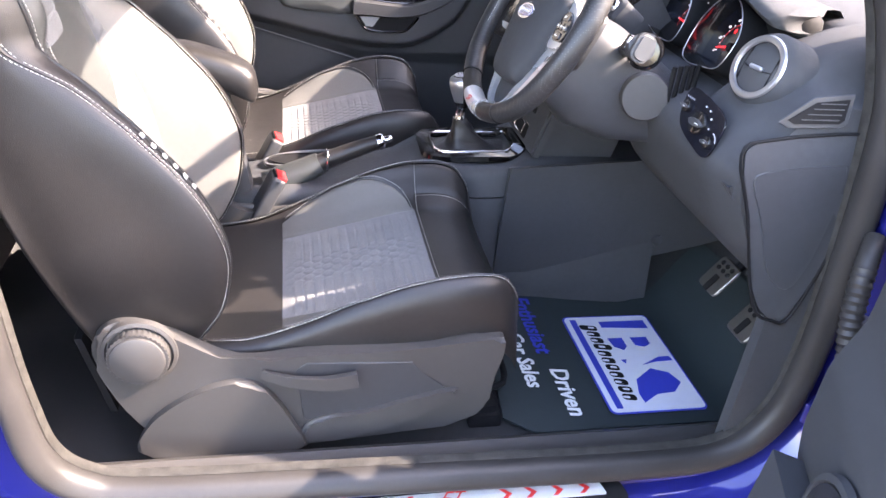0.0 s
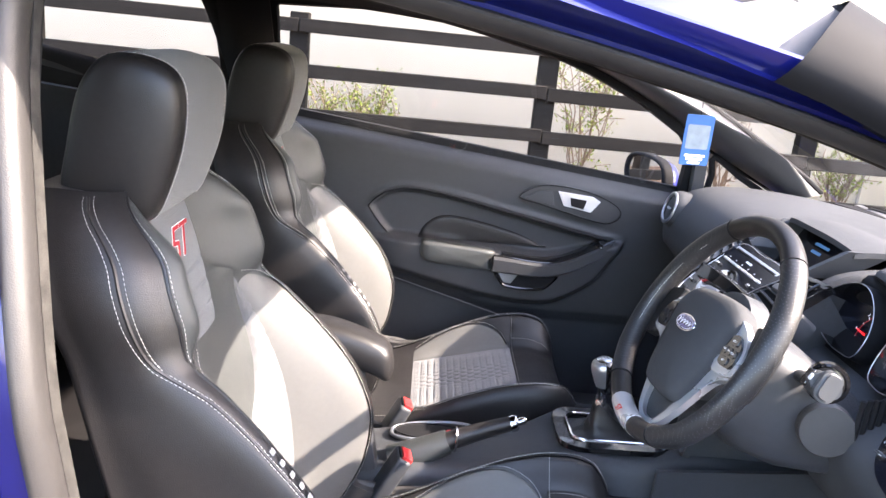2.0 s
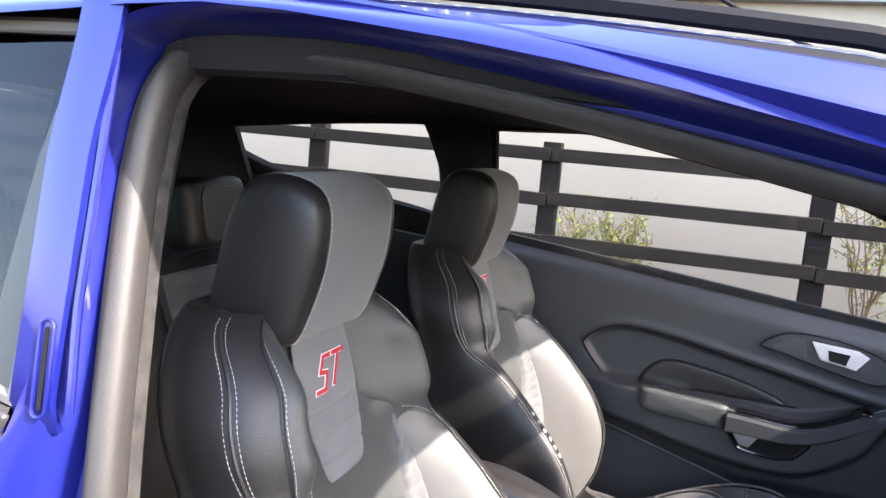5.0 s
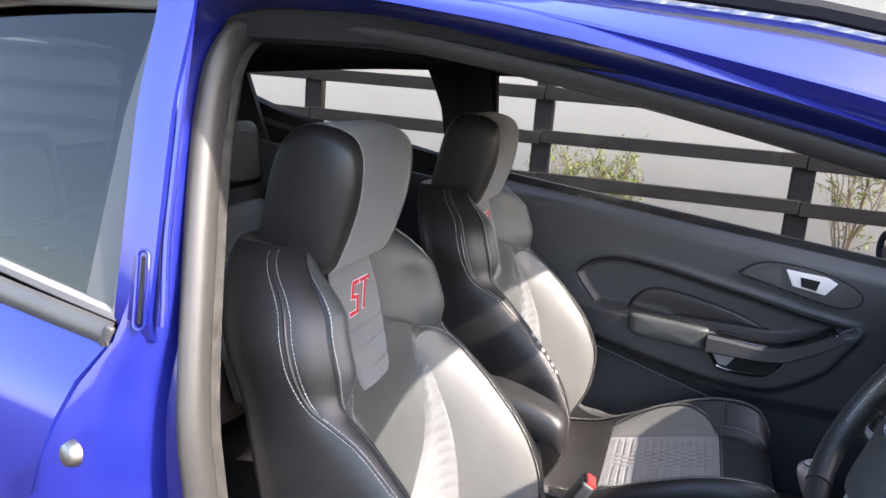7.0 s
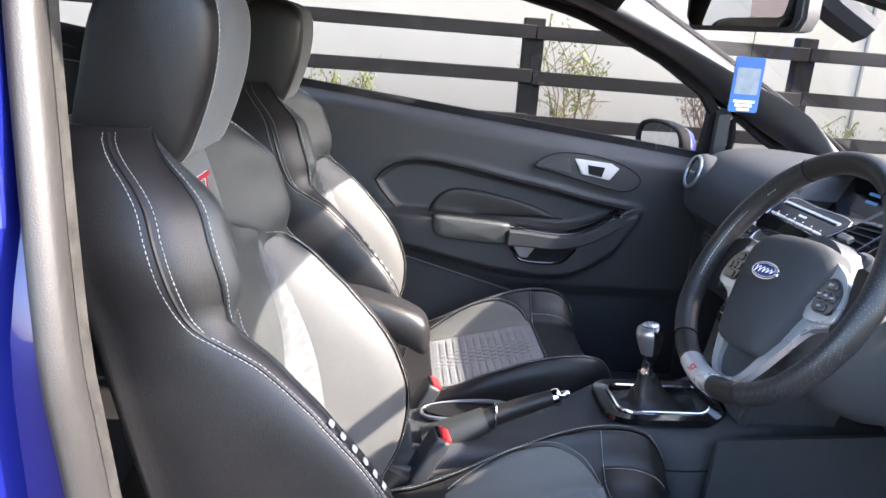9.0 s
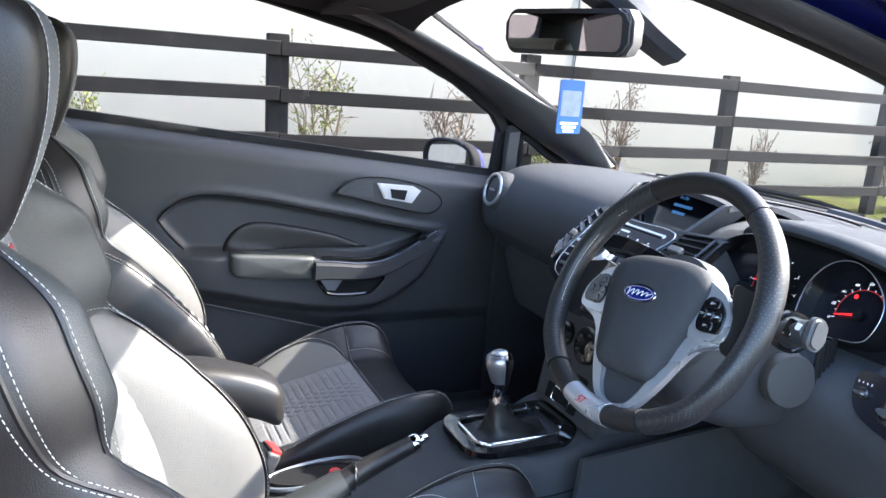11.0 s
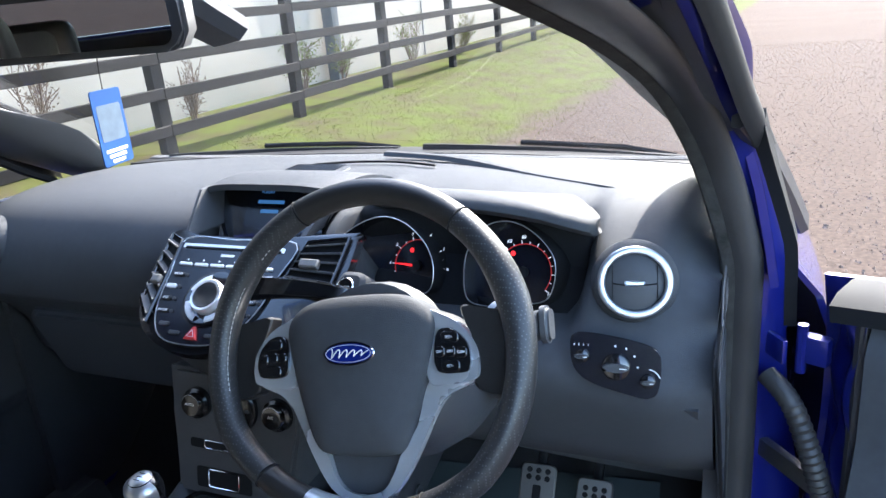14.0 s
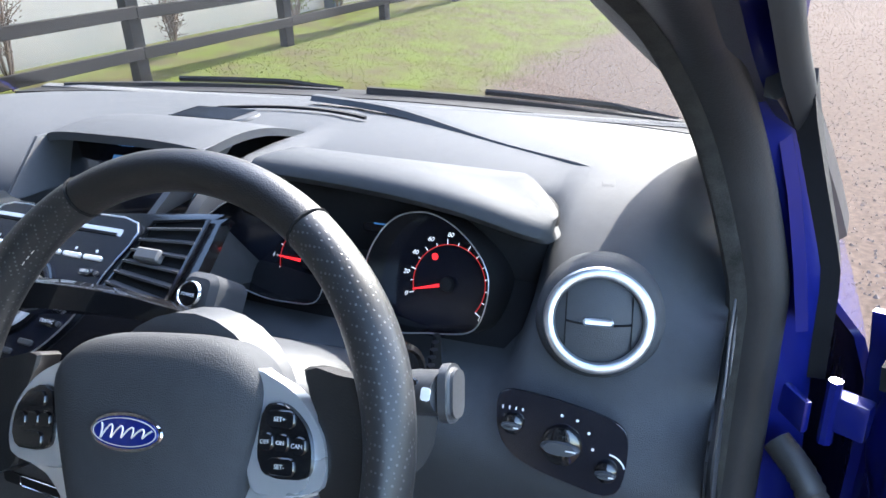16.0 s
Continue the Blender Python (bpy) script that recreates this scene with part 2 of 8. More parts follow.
def basis(c, normal, upish=(0, 0, 1)):
    """A frame at c whose z points along normal and whose y is as near upish as can be."""
    z = Vector(normal).normalized()
    x = Vector(upish).cross(z).normalized()
    y = z.cross(x)
    m = Matrix((x, y, z)).transposed().to_4x4()
    m.translation = c
    return m


def slab(outline, depth, m, bevel=0.0, bm=None, seg=1):
    """A flat outline of (x, y), from z = 0 to depth in the frame m, with its top edge rounded."""
    b = bmesh.new()
    lo = [b.verts.new((x, y, 0)) for x, y in outline]
    hi = [b.verts.new((x, y, depth)) for x, y in outline]
    n = len(outline)
    for i in range(n):
        b.faces.new((lo[i], lo[(i + 1) % n], hi[(i + 1) % n], hi[i]))
    top = b.faces.new(hi)
    b.faces.new(lo[::-1])
    if bevel:
        bmesh.ops.bevel(b, geom=list(top.edges), offset=bevel, segments=seg, affect="EDGES")
    bmesh.ops.transform(b, matrix=m, verts=b.verts)
    return merge(bm, b)


def rounded(w, h, r, n=4, skew=0.0):
    """The outline of a rounded rectangle about 0, 0."""
    out = []
    for cx, cy, a0 in ((w / 2 - r, h / 2 - r, 0), (r - w / 2, h / 2 - r, 90), (r - w / 2, r - h / 2, 180), (w / 2 - r, r - h / 2, 270)):
        for i in range(n + 1):
            a = radians(a0 + 90 * i / n)
            x, y = cx + r * math.cos(a), cy + r * math.sin(a)
            out.append((x + skew * y, y))
    return out


def oval(w, h, n=28):
    return [(w / 2 * math.cos(2 * math.pi * i / n), h / 2 * math.sin(2 * math.pi * i / n)) for i in range(n)]


def lathe(profile, m, n=32, bm=None):
    """Turns (radius, height) round the z of the frame m."""
    rows = [[m @ V(max(r, 1e-5) * math.cos(2 * math.pi * i / n), max(r, 1e-5) * math.sin(2 * math.pi * i / n), h) for i in range(n)] for r, h in profile]
    return grid(rows, cu=True, bm=bm, cap=True)


def lettering(name, text, size, m, mat, parent, depth=0.0004, shear=0.0, label="", bold=0.0):
    """Raised or printed letters in Blender's own font, centred on the frame m."""
    cu = bpy.data.curves.new(name, "FONT")
    cu.body, cu.size, cu.extrude, cu.align_x, cu.align_y, cu.resolution_u, cu.shear = text, size, depth, "CENTER", "CENTER", 2, shear
    cu.offset = bold
    tmp = new("tmp_text", cu)
    me = bpy.data.meshes.new_from_object(tmp.evaluated_get(bpy.context.evaluated_depsgraph_get()))
    bpy.data.objects.remove(tmp)
    b = bmesh.new()
    b.from_mesh(me)
    bpy.data.meshes.remove(me)
    bmesh.ops.transform(b, matrix=m, verts=b.verts)
    return part(name, b, mat, parent, label, smooth=0)


def stitches(path, parent, name="stitching", length=0.0036, gap=0.0022, r=0.00038, lift=0.0):
    """A row of thread stitches along a path, as one mesh."""
    pts = [Vector(p) for p in path]
    bm, want, run = bmesh.new(), 0.0, 0.0
    for a, b in zip(pts, pts[1:]):
        d = (b - a).length
        if d < 1e-6:
            continue
        t = (b - a) / d
        s = t.orthogonal().normalized()
        w = t.cross(s)
        while want <= run + d:
            p = a + t * (want - run)
            q = p + t * length
            v = [bm.verts.new(e + s * x * r + w * y * r) for e in (p, q) for x, y in ((1, 0), (-0.5, 0.87), (-0.5, -0.87))]
            for i in range(3):
                bm.faces.new((v[i], v[(i + 1) % 3], v[3 + (i + 1) % 3], v[3 + i]))
            want += length + gap
        run += d
    return part(name, bm, THREAD, parent, "pale contrast thread", smooth=0)

# ---------------------------------------------------------------- ground, wall, fence, distance
WOOD = material("dark_stained_wood", (0.011, 0.0095, 0.0085), 0.85, spec=0.12, var=0.4, scale=5, bump=0.8, bscale=60, stretch=(0.6, 6, 6))
WOOD_GREY = material("weathered_wood", (0.09, 0.075, 0.065), 0.85, var=0.3, scale=8)
RENDER = material("white_render", (0.325, 0.288, 0.232), 0.9, var=0.06, scale=1.2, bump=0.5, bscale=120)
CLADDING = material("grey_cladding", (0.20, 0.22, 0.24), 0.55, 0.2, var=0.08, scale=3)
COLUMN = material("painted_steel", (0.07, 0.08, 0.085), 0.55, 0.2, var=0.15, scale=6)
CONTAINER = material("container_paint", (0.34, 0.33, 0.30), 0.6, var=0.12, scale=1.5)
ORANGE = material("orange_paint", (0.75, 0.30, 0.03), 0.5, var=0.1)
DRUM_BLUE = material("blue_drum", (0.03, 0.14, 0.40), 0.5, var=0.1)
BARK = material("shrub_bark", (0.13, 0.085, 0.055), 0.9, var=0.3, scale=40)
LEAF = material("fresh_leaf", (0.13, 0.155, 0.03), 0.8, spec=0.1, var=0.35, scale=30)
LEAF_DRY = material("dry_leaf", (0.17, 0.125, 0.085), 0.8, var=0.3, scale=30)
TREE_LEAF = material("far_foliage", (0.055, 0.075, 0.035), 0.8, var=0.3, scale=2)
# blue of distance haze is mixed into the hill colour
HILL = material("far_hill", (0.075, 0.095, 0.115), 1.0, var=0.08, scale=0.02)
GRASS = material("grass_blade", (0.092, 0.108, 0.022), 0.9, var=0.35, scale=6, other=(0.070, 0.064, 0.022), spec=0.05)
STONE = material("gravel_stone", (0.175, 0.132, 0.108), 0.95, var=0.4, scale=12, spec=0.03)


def ground_material():
    """Gravel track and mown grass on one sheet, with a ragged edge between them."""
    m = material("gravel_and_grass", (0.062, 0.045, 0.036), 0.95, var=0.75, scale=34, bump=0.8, bscale=80, spec=0.03)
    nt = m.node_tree
    n, l = nt.nodes, nt.links
    b = n["Principled BSDF"]
    gravel = b.inputs["Base Color"].links[0].from_socket
    co = n.new("ShaderNodeTexCoord")
    sep = n.new("ShaderNodeSeparateXYZ")
    l.new(co.outputs["Object"], sep.inputs[0])
    # the verge lies beyond a line that drifts to the right with distance
    edge = n.new("ShaderNodeMath")
    edge.operation = "MULTIPLY_ADD"
    edge.inputs[1].default_value, edge.inputs[2].default_value = 0.068, -1.78
    l.new(sep.outputs[0], edge.inputs[0])
    tot = n.new("ShaderNodeMath")
    l.new(sep.outputs[1], tot.inputs[0]), l.new(edge.outputs[0], tot.inputs[1])
    ns = n.new("ShaderNodeTexNoise")
    ns.inputs["Scale"].default_value, ns.inputs["Detail"].default_value = 1.6, 6
    l.new(co.outputs["Object"], ns.inputs["Vector"])
    wob = n.new("ShaderNodeMath")
    wob.operation = "MULTIPLY_ADD"
    wob.inputs[1].default_value = 0.9
    l.new(ns.outputs[0], wob.inputs[0]), l.new(tot.outputs[0], wob.inputs[2])
    rg = n.new("ShaderNodeMapRange")
    rg.inputs[1].default_value, rg.inputs[2].default_value = 0.38, 0.62
    l.new(wob.outputs[0], rg.inputs[0])
    ahead = n.new("ShaderNodeMapRange")
    ahead.inputs[1].default_value, ahead.inputs[2].default_value = 2.6, 3.4
    l.new(sep.outputs[0], ahead.inputs[0])
    both = n.new("ShaderNodeMath")
    both.operation = "MULTIPLY"
    l.new(rg.outputs[0], both.inputs[0]), l.new(ahead.outputs[0], both.inputs[1])
    gr = n.new("ShaderNodeTexNoise")
    gr.inputs["Scale"].default_value, gr.inputs["Detail"].default_value = 3.0, 8
    l.new(co.outputs["Object"], gr.inputs["Vector"])
    cr = n.new("ShaderNodeValToRGB")
    cr.color_ramp.elements[0].position, cr.color_ramp.elements[0].color = 0.32, (0.052, 0.043, 0.022, 1)
    cr.color_ramp.elements[1].position, cr.color_ramp.elements[1].color = 0.62, (0.058, 0.070, 0.014, 1)
    l.new(gr.outputs[0], cr.inputs[0])
    mix = n.new("ShaderNodeMix")
    mix.data_type = "RGBA"
    l.new(both.outputs[0], mix.inputs[0]), l.new(gravel, mix.inputs[6]), l.new(cr.outputs[0], mix.inputs[7])
    l.new(mix.outputs[2], b.inputs["Base Color"])
    return m


def ground_z(x, y):
    """Height of the ground: level under the car, a low bank at the fence."""
    bank = 0.20 * sstep(1.6, 3.4, y) * sstep(60, 20, x) + 0.06 * sstep(3.6, 4.8, y)
    return bank + 0.012 * noise.noise(V(x * 0.9, y * 0.9, 0))


def axis(near, far, n_near, n_far, back):
    return [back * (1 - i / 8) ** 2 + near[0] for i in range(8)] + span(near[0], near[1], n_near) + [near[1] + (far - near[1]) * ((i + 1) / n_far) ** 3 for i in range(n_far)]


xs = axis((-7, 26), 1500, 110, 22, -900)
ys = axis((-9, 5.5), 900, 70, 14, -900)
single("ground", sheet(lambda u, v: V(u, v, ground_z(u, v)), xs, ys), ground_material(),
       "gravel track beside a strip of rough mown grass", "ground", kind="structure")

# grass blades on the verge, and loose stones on the track
rnd = random.Random(4)
bm = bmesh.new()
for i in range(22000):
    x = 3.2 + 13 * rnd.random() ** 1.5
    y = rnd.uniform(1.15 - 0.068 * (x - 6), 3.75)
    if noise.noise(V(x * 0.8, y * 0.8, 3)) < -0.3 and rnd.random() < 0.8:
        continue
    h, a, w = rnd.uniform(0.006, 0.020), rnd.uniform(0, 6.28), rnd.uniform(0.003, 0.007)
    z = ground_z(x, y) - 0.004
    dx, dy = math.cos(a) * w, math.sin(a) * w
    lx, ly = rnd.uniform(-0.03, 0.03), rnd.uniform(-0.03, 0.03)
    bm.faces.new([bm.verts.new(p) for p in ((x - dx, y - dy, z), (x + dx, y + dy, z), (x + lx, y + ly, z + h))])
single("grass", bm, GRASS, "short mown yellow-green grass along the verge", "grass", kind="stuff", smooth=0)

bm = bmesh.new()
for i in range(30000):
    x = 1.6 + 12 * rnd.random() ** 1.6
    y = rnd.uniform(-4.2, 1.6 - 0.07 * x)
    if x < 3.2 and abs(y) < 0.95:
        continue
    s = rnd.uniform(0.004, 0.012) * (1.4 if rnd.random() < 0.1 else 1)
    z = ground_z(x, y)
    a = rnd.uniform(0, 6.28)
    v = [bm.verts.new((x + s * math.cos(a + k * 1.57) * rnd.uniform(0.7, 1.3), y + s * math.sin(a + k * 1.57) * rnd.uniform(0.7, 1.3), z - 0.003)) for k in range(4)]
    t = bm.verts.new((x + rnd.uniform(-0.4, 0.4) * s, y + rnd.uniform(-0.4, 0.4) * s, z + s * rnd.uniform(0.5, 0.9)))
    for k in range(4):
        bm.faces.new((v[k], v[(k + 1) % 4], t))
single("gravel", bm, STONE, "loose pinkish-brown gravel stones on the track", "gravel", kind="stuff", smooth=0)

# the long white building with its corrugated upper cladding
WALL_Y, WALL_TOP = 4.95, 2.52
barn = thing("building", (10, WALL_Y, 0), "long white rendered building with grey corrugated upper cladding", "building")
part("wall", block((10, WALL_Y + 0.15, WALL_TOP / 2), (40, 0.3, WALL_TOP), 0.01), RENDER, barn)
rows = []
k = 0
while k * 0.05 < 40:
    d = 0.028 if (k // 2) % 2 else 0.0
    rows.append([V(-10 + k * 0.05 + (0.015 if k % 2 else 0), WALL_Y - 0.06 - d, z) for z in (WALL_TOP, 6.0)])
    k += 1
part("cladding", grid(rows), CLADDING, barn, "grey corrugated metal sheet", smooth=0)
part("flashing", block((10, WALL_Y - 0.04, WALL_TOP), (40, 0.12, 0.03), 0.005), CLADDING, barn)
part("roof", block((10, WALL_Y + 4, 6.06), (40.4, 8.6, 0.12), 0.02), CLADDING, barn)
for x in (8.86, 20.5):
    part("column", block((x, WALL_Y - 0.14, 3.0), (0.17, 0.16, 6.0), 0.008), COLUMN, barn, "dark steel column")
for x in (3.52, 12.2, 16.5):
    part("panel_joint", block((x, WALL_Y - 0.003, WALL_TOP / 2), (0.025, 0.02, WALL_TOP), 0.003), SEALANT, barn)


# post and rail fence
def fence(name, posts, y, top, rails, label, w=0.125, rail_h=0.085, slope=0.0, slip=0.0):
    f = thing(name, (posts[0], y, 0), label, "fence")
    rr = random.Random(len(posts))
    for i, x in enumerate(posts):
        yy = y + slope * (x - posts[0])
        g = ground_z(x, yy)
        h = top + rr.uniform(-0.02, 0.03) - g + 0.1
        part("post", block((x, yy, g - 0.1 + h / 2), (w + rr.uniform(-0.008, 0.008), 0.085, h), 0.006, Euler((rr.uniform(-0.01, 0.01), rr.uniform(-0.012, 0.012), 0)).to_matrix(), 1), WOOD, f)
    for z in rails:
        for i in range(0, len(posts) - 1):
            a, b = posts[i], posts[i + 1]
            dz = rr.uniform(-0.012, 0.012)
            yy = y + slope * ((a + b) / 2 - posts[0]) - 0.062
            t = Euler((rr.uniform(-0.02, 0.02), -dz / (b - a), math.atan(slope))).to_matrix()
            part("rail", block(((a + b) / 2, yy, z + dz / 2), ((b - a) * math.sqrt(1 + slope * slope) - 0.004, 0.036, rail_h), 0.005, t, 1), WOOD, f)
    return f


FY = 3.70
posts = [-6.2, -4.45, -2.78, -1.07, 0.55, 2.34, 4.24, 6.17, 8.2, 10.4, 12.6, 14.8, 17.0, 19.2]
fence("post_and_rail_fence", posts, FY, 1.37, (1.275, 0.995, 0.715, 0.43), "dark-stained four-rail timber fence in front of a white wall")
fence("far_fence", [24 + 1.7 * i for i in range(16)], 2.7, 1.15, (1.05, 0.72, 0.40), "weathered post and rail fence along the track", slope=-0.06)
fence("field_fence", [49.6 + 2.2 * i for i in range(9)], 0.6, 1.3, (1.15, 0.8, 0.45), "weathered fence across the end of the track", slope=-0.9)

# container, drums, trees and hills beyond
cont = thing("shipping_container", (40, 3.1, 0), "pale grey steel site container with an orange door edge", "container")
part("body", block((43, 3.12, 1.7), (6, 3.3, 3.4), 0.03), CONTAINER, cont)
part("roof_vent", block((40.8, 3.1, 3.46), (0.9, 1.1, 0.14), 0.06), CONTAINER, cont)
part("corner_post", block((39.97, 1.50, 1.7), (0.10, 0.12, 3.4), 0.01), ORANGE, cont, "rusty orange corner post")
for i in range(22):
    part("rib", block((39.97, 1.65 + i * 0.143, 1.7), (0.05, 0.05, 3.25), 0.01, seg=1), CONTAINER, cont)
part("end_panel", block((37.5, 4.35, 1.25), (0.3, 0.42, 2.5), 0.02), ORANGE, cont, "orange upright panel")
for i, (x, y) in enumerate(((37.5, 3.7), (38.2, 3.0), (37.8, 2.4), (36.4, 4.0))):
    dr = thing("drum", (x, y, 0), "blue plastic drum standing by the fence", "drum", "drums by the container")
    m = Matrix.Translation((x, y, 0))
    part("barrel", lathe([(0.27, 0), (0.29, 0.05), (0.29, 0.3), (0.30, 0.32), (0.29, 0.34), (0.29, 0.62), (0.30, 0.64), (0.29, 0.66), (0.29, 0.9), (0.26, 0.93)], m, 18), DRUM_BLUE, dr)
    part("lid", lathe([(0.2, 0.93), (0.2, 0.955)], m, 14), BLACK, dr)


def hills(u, v):
    h = 7 + 9 * (0.5 + 0.5 * noise.noise(V(u * 0.0022, 1.3, 0))) + 5 * noise.noise(V(u * 0.006, 4.1, 0))
    return V(900 + 60 * v, u, -6 + (h * 2.3 + 6) * v)


single("hills", sheet(hills, span(-900, 900, 90), (0, 0.5, 0.85, 1.0)), HILL, "low hills on the horizon with blue haze in their colour", "hills", kind="structure")


def tree(x, y, h, seed):
    r = random.Random(seed)
    t = thing("tree", (x, y, 0), "distant dark leafy tree on the field edge", "tree", "trees on the field edge")
    part("trunk", tube([V(x, y, 0), V(x + 0.1, y, h * 0.3), V(x - 0.1, y + 0.1, h * 0.7)], h * 0.035, 7, size=lambda k: 1.2 - 0.9 * k), BARK, t)
    bm = bmesh.new()
    for i in range(420):
        a, e, q = r.uniform(0, 6.28), r.uniform(-1, 1), r.random() ** 0.4
        c = V(x + math.cos(a) * q * h * 0.5 * math.sqrt(1 - e * e), y + math.sin(a) * q * h * 0.75 * math.sqrt(1 - e * e), h * (0.52 + 0.46 * e * q))
        s = h * r.uniform(0.03, 0.07)
        d = [V(r.uniform(-1, 1), r.uniform(-1, 1), r.uniform(-1, 1)) * s for _ in range(3)]
        bm.faces.new([bm.verts.new(c + k) for k in d])
    part("crown", bm, TREE_LEAF, t, smooth=0)


for i in range(18):
    tree(74 + 6 * (i % 3), -20 + i * 2.3 + (i % 2), 2.2 + (i * 7 % 5) * 0.45, i)


def shrub(x, y, h, w, seed, leaf, dense, label):
    """Thin branching stems with small leaves."""
    r = random.Random(seed)
    g = ground_z(x, y)
    s = thing("shrub", (x, y, g), label, "shrub", "shrubs along the wall")
    stems, leaves = bmesh.new(), bmesh.new()
    for i in range(9):
        a = r.uniform(0, 6.28)
        p, d = V(x, y, g), V(math.cos(a) * w * r.uniform(0.1, 0.5), math.sin(a) * 0.2 * w, h * r.uniform(0.6, 1.0))
        path = [p + d * k + V(r.uniform(-1, 1), r.uniform(-1, 1), 0) * 0.05 * w for k in (0, 0.3, 0.6, 0.85, 1)]
        path[0] = p
        tube(path, 0.007, 4, bm=stems, size=lambda k: 1.2 - 0.9 * k)
        for j in range(7):
            k = r.uniform(0.25, 1)
            q = p + d * k
            e = q + V(r.uniform(-1, 1) * w * 0.3, r.uniform(-0.15, 0.15), r.uniform(0.05, 0.25))
            tube([q, (q + e) / 2 + V(0, 0, 0.02), e], 0.0035, 3, bm=stems)
            for _ in range(int(dense * 1.7)):
                c = q.lerp(e, r.uniform(0.2, 1.1)) + V(r.uniform(-1, 1), r.uniform(-1, 1), r.uniform(-1, 1)) * 0.03
                z = r.uniform(0.008, 0.018)
                n1, n2 = V(r.uniform(-1, 1), r.uniform(-1, 1), r.uniform(-1, 1)).normalized() * z, V(r.uniform(-1, 1), r.uniform(-1, 1), r.uniform(-1, 1)).normalized() * z * 0.6
                leaves.faces.new([leaves.verts.new(c + o) for o in (-n1, n2, n1, -n2)])
    part("stem_cluster", stems, BARK, s)
    part("foliage", leaves, leaf, s, smooth=0)


GREEN, DRY = "thin shrub with small yellow-green spring leaves", "dry brown seed-headed shrub against the wall"
for x, y, h, w, leaf, dense in ((0.92, 4.15, 1.15, 0.75, LEAF, 9), (-1.05, 4.3, 0.62, 0.5, LEAF, 9), (-0.62, 4.45, 0.62, 0.5, LEAF, 14), (2.05, 4.3, 0.95, 0.55, LEAF_DRY, 6),
                          (3.62, 4.3, 1.0, 0.5, LEAF_DRY, 6), (5.3, 4.3, 0.62, 0.3, LEAF_DRY, 5), (7.3, 4.35, 0.6, 0.5, LEAF, 12), (8.3, 4.4, 0.45, 0.5, LEAF, 10),
                          (10.3, 4.3, 0.75, 0.6, LEAF, 6), (3.0, 4.4, 0.5, 0.7, LEAF, 10), (12.4, 4.3, 0.6, 0.8, LEAF, 8)):
    shrub(x, y, h, w, int(x * 100), leaf, dense, GREEN if leaf is LEAF else DRY)

# ---------------------------------------------------------------- car shell
def side(z):
    """Half width of the cabin opening at height z."""
    return 0.70 - 0.125 * max(0.0, (z - 0.93) / 0.44) ** 1.15


APERTURE = smooth_path([V(x, 0, z) for x, z in (
    (-0.36, 0.345), (-0.03, 0.335), (0.40, 0.325), (0.53, 0.345), (0.59, 0.42), (0.605, 0.53), (0.60, 0.68), (0.588, 0.82), (0.570, 0.94), (0.535, 1.06), (0.455, 1.145),
    (0.36, 1.200), (0.21, 1.250), (0.05, 1.288), (-0.10, 1.318), (-0.24, 1.342), (-0.42, 1.366), (-0.54, 1.371), (-0.592, 1.345), (-0.600, 1.26), (-0.575, 1.08), (-0.545, 0.88),
    (-0.52, 0.68), (-0.515, 0.52), (-0.50, 0.42), (-0.45, 0.365))], 5, closed=True)


def around(section, sgn, grow=lambda p: (1, 1), pick=None):
    """Carries a section of (away from the opening, outward) round the door opening."""
    n, rows = len(APERTURE), []
    for i, p in enumerate(APERTURE):
        t = APERTURE[(i + 1) % n] - APERTURE[i - 1]
        out = V(t.z, 0, -t.x).normalized()
        ga, gb = grow(p)
        rows.append([V(p.x, 0, p.z) + out * a * ga + V(0, sgn * (side(p.z) + b * gb), 0) for a, b in section])
    return rows


def jamb_scale(p):
    rear, front = sstep(-0.40, -0.52, p.x), sstep(0.40, 0.52, p.x)
    n = curve1(((0.3, 1.25), (0.6, 1.25), (0.95, 0.95), (1.1, 0.45), (1.4, 0.40)), p.z)
    b = curve1(((0.3, 1.0), (0.6, 1.0), (0.95, 0.85), (1.1, 0.62), (1.4, 0.60)), p.z)
    nr = curve1(((0.3, 2.4), (0.7, 1.9), (0.88, 1.35), (0.97, 1.05), (1.05, 0.48), (1.15, 0.27), (1.24, 0.20), (1.4, 0.26)), p.z)
    br = curve1(((0.3, 1.04), (0.88, 0.85), (0.98, 0.70), (1.05, 0.54), (1.15, 0.60), (1.24, 0.68), (1.4, 0.72)), p.z)
    nf = curve1(((0.3, 1.15), (0.5, 0.90), (0.7, 0.42), (0.95, 0.34), (1.1, 0.30), (1.4, 0.36)), p.z)
    bf = curve1(((0.3, 1.0), (0.5, 0.88), (0.7, 0.60), (0.95, 0.48), (1.1, 0.42), (1.4, 0.50)), p.z)
    n, b = lerp(n, nf, front), lerp(b, bf, front)
    return lerp(n, nr, rear), lerp(b, br, rear)


car = thing("car", (0, 0, 0), "bright blue three-door hatchback with its driver's door wide open", "car")
S = -1


def thin(p):
    """The seal is flatter along the top of the opening."""
    k = sstep(1.0, 1.12, p.z) * sstep(-0.56, -0.45, p.x)
    rear = sstep(-0.44, -0.50, p.x) * sstep(0.45, 0.65, p.z)
    return 1 - 0.42 * k - 0.30 * rear * (1 - k), 1.0


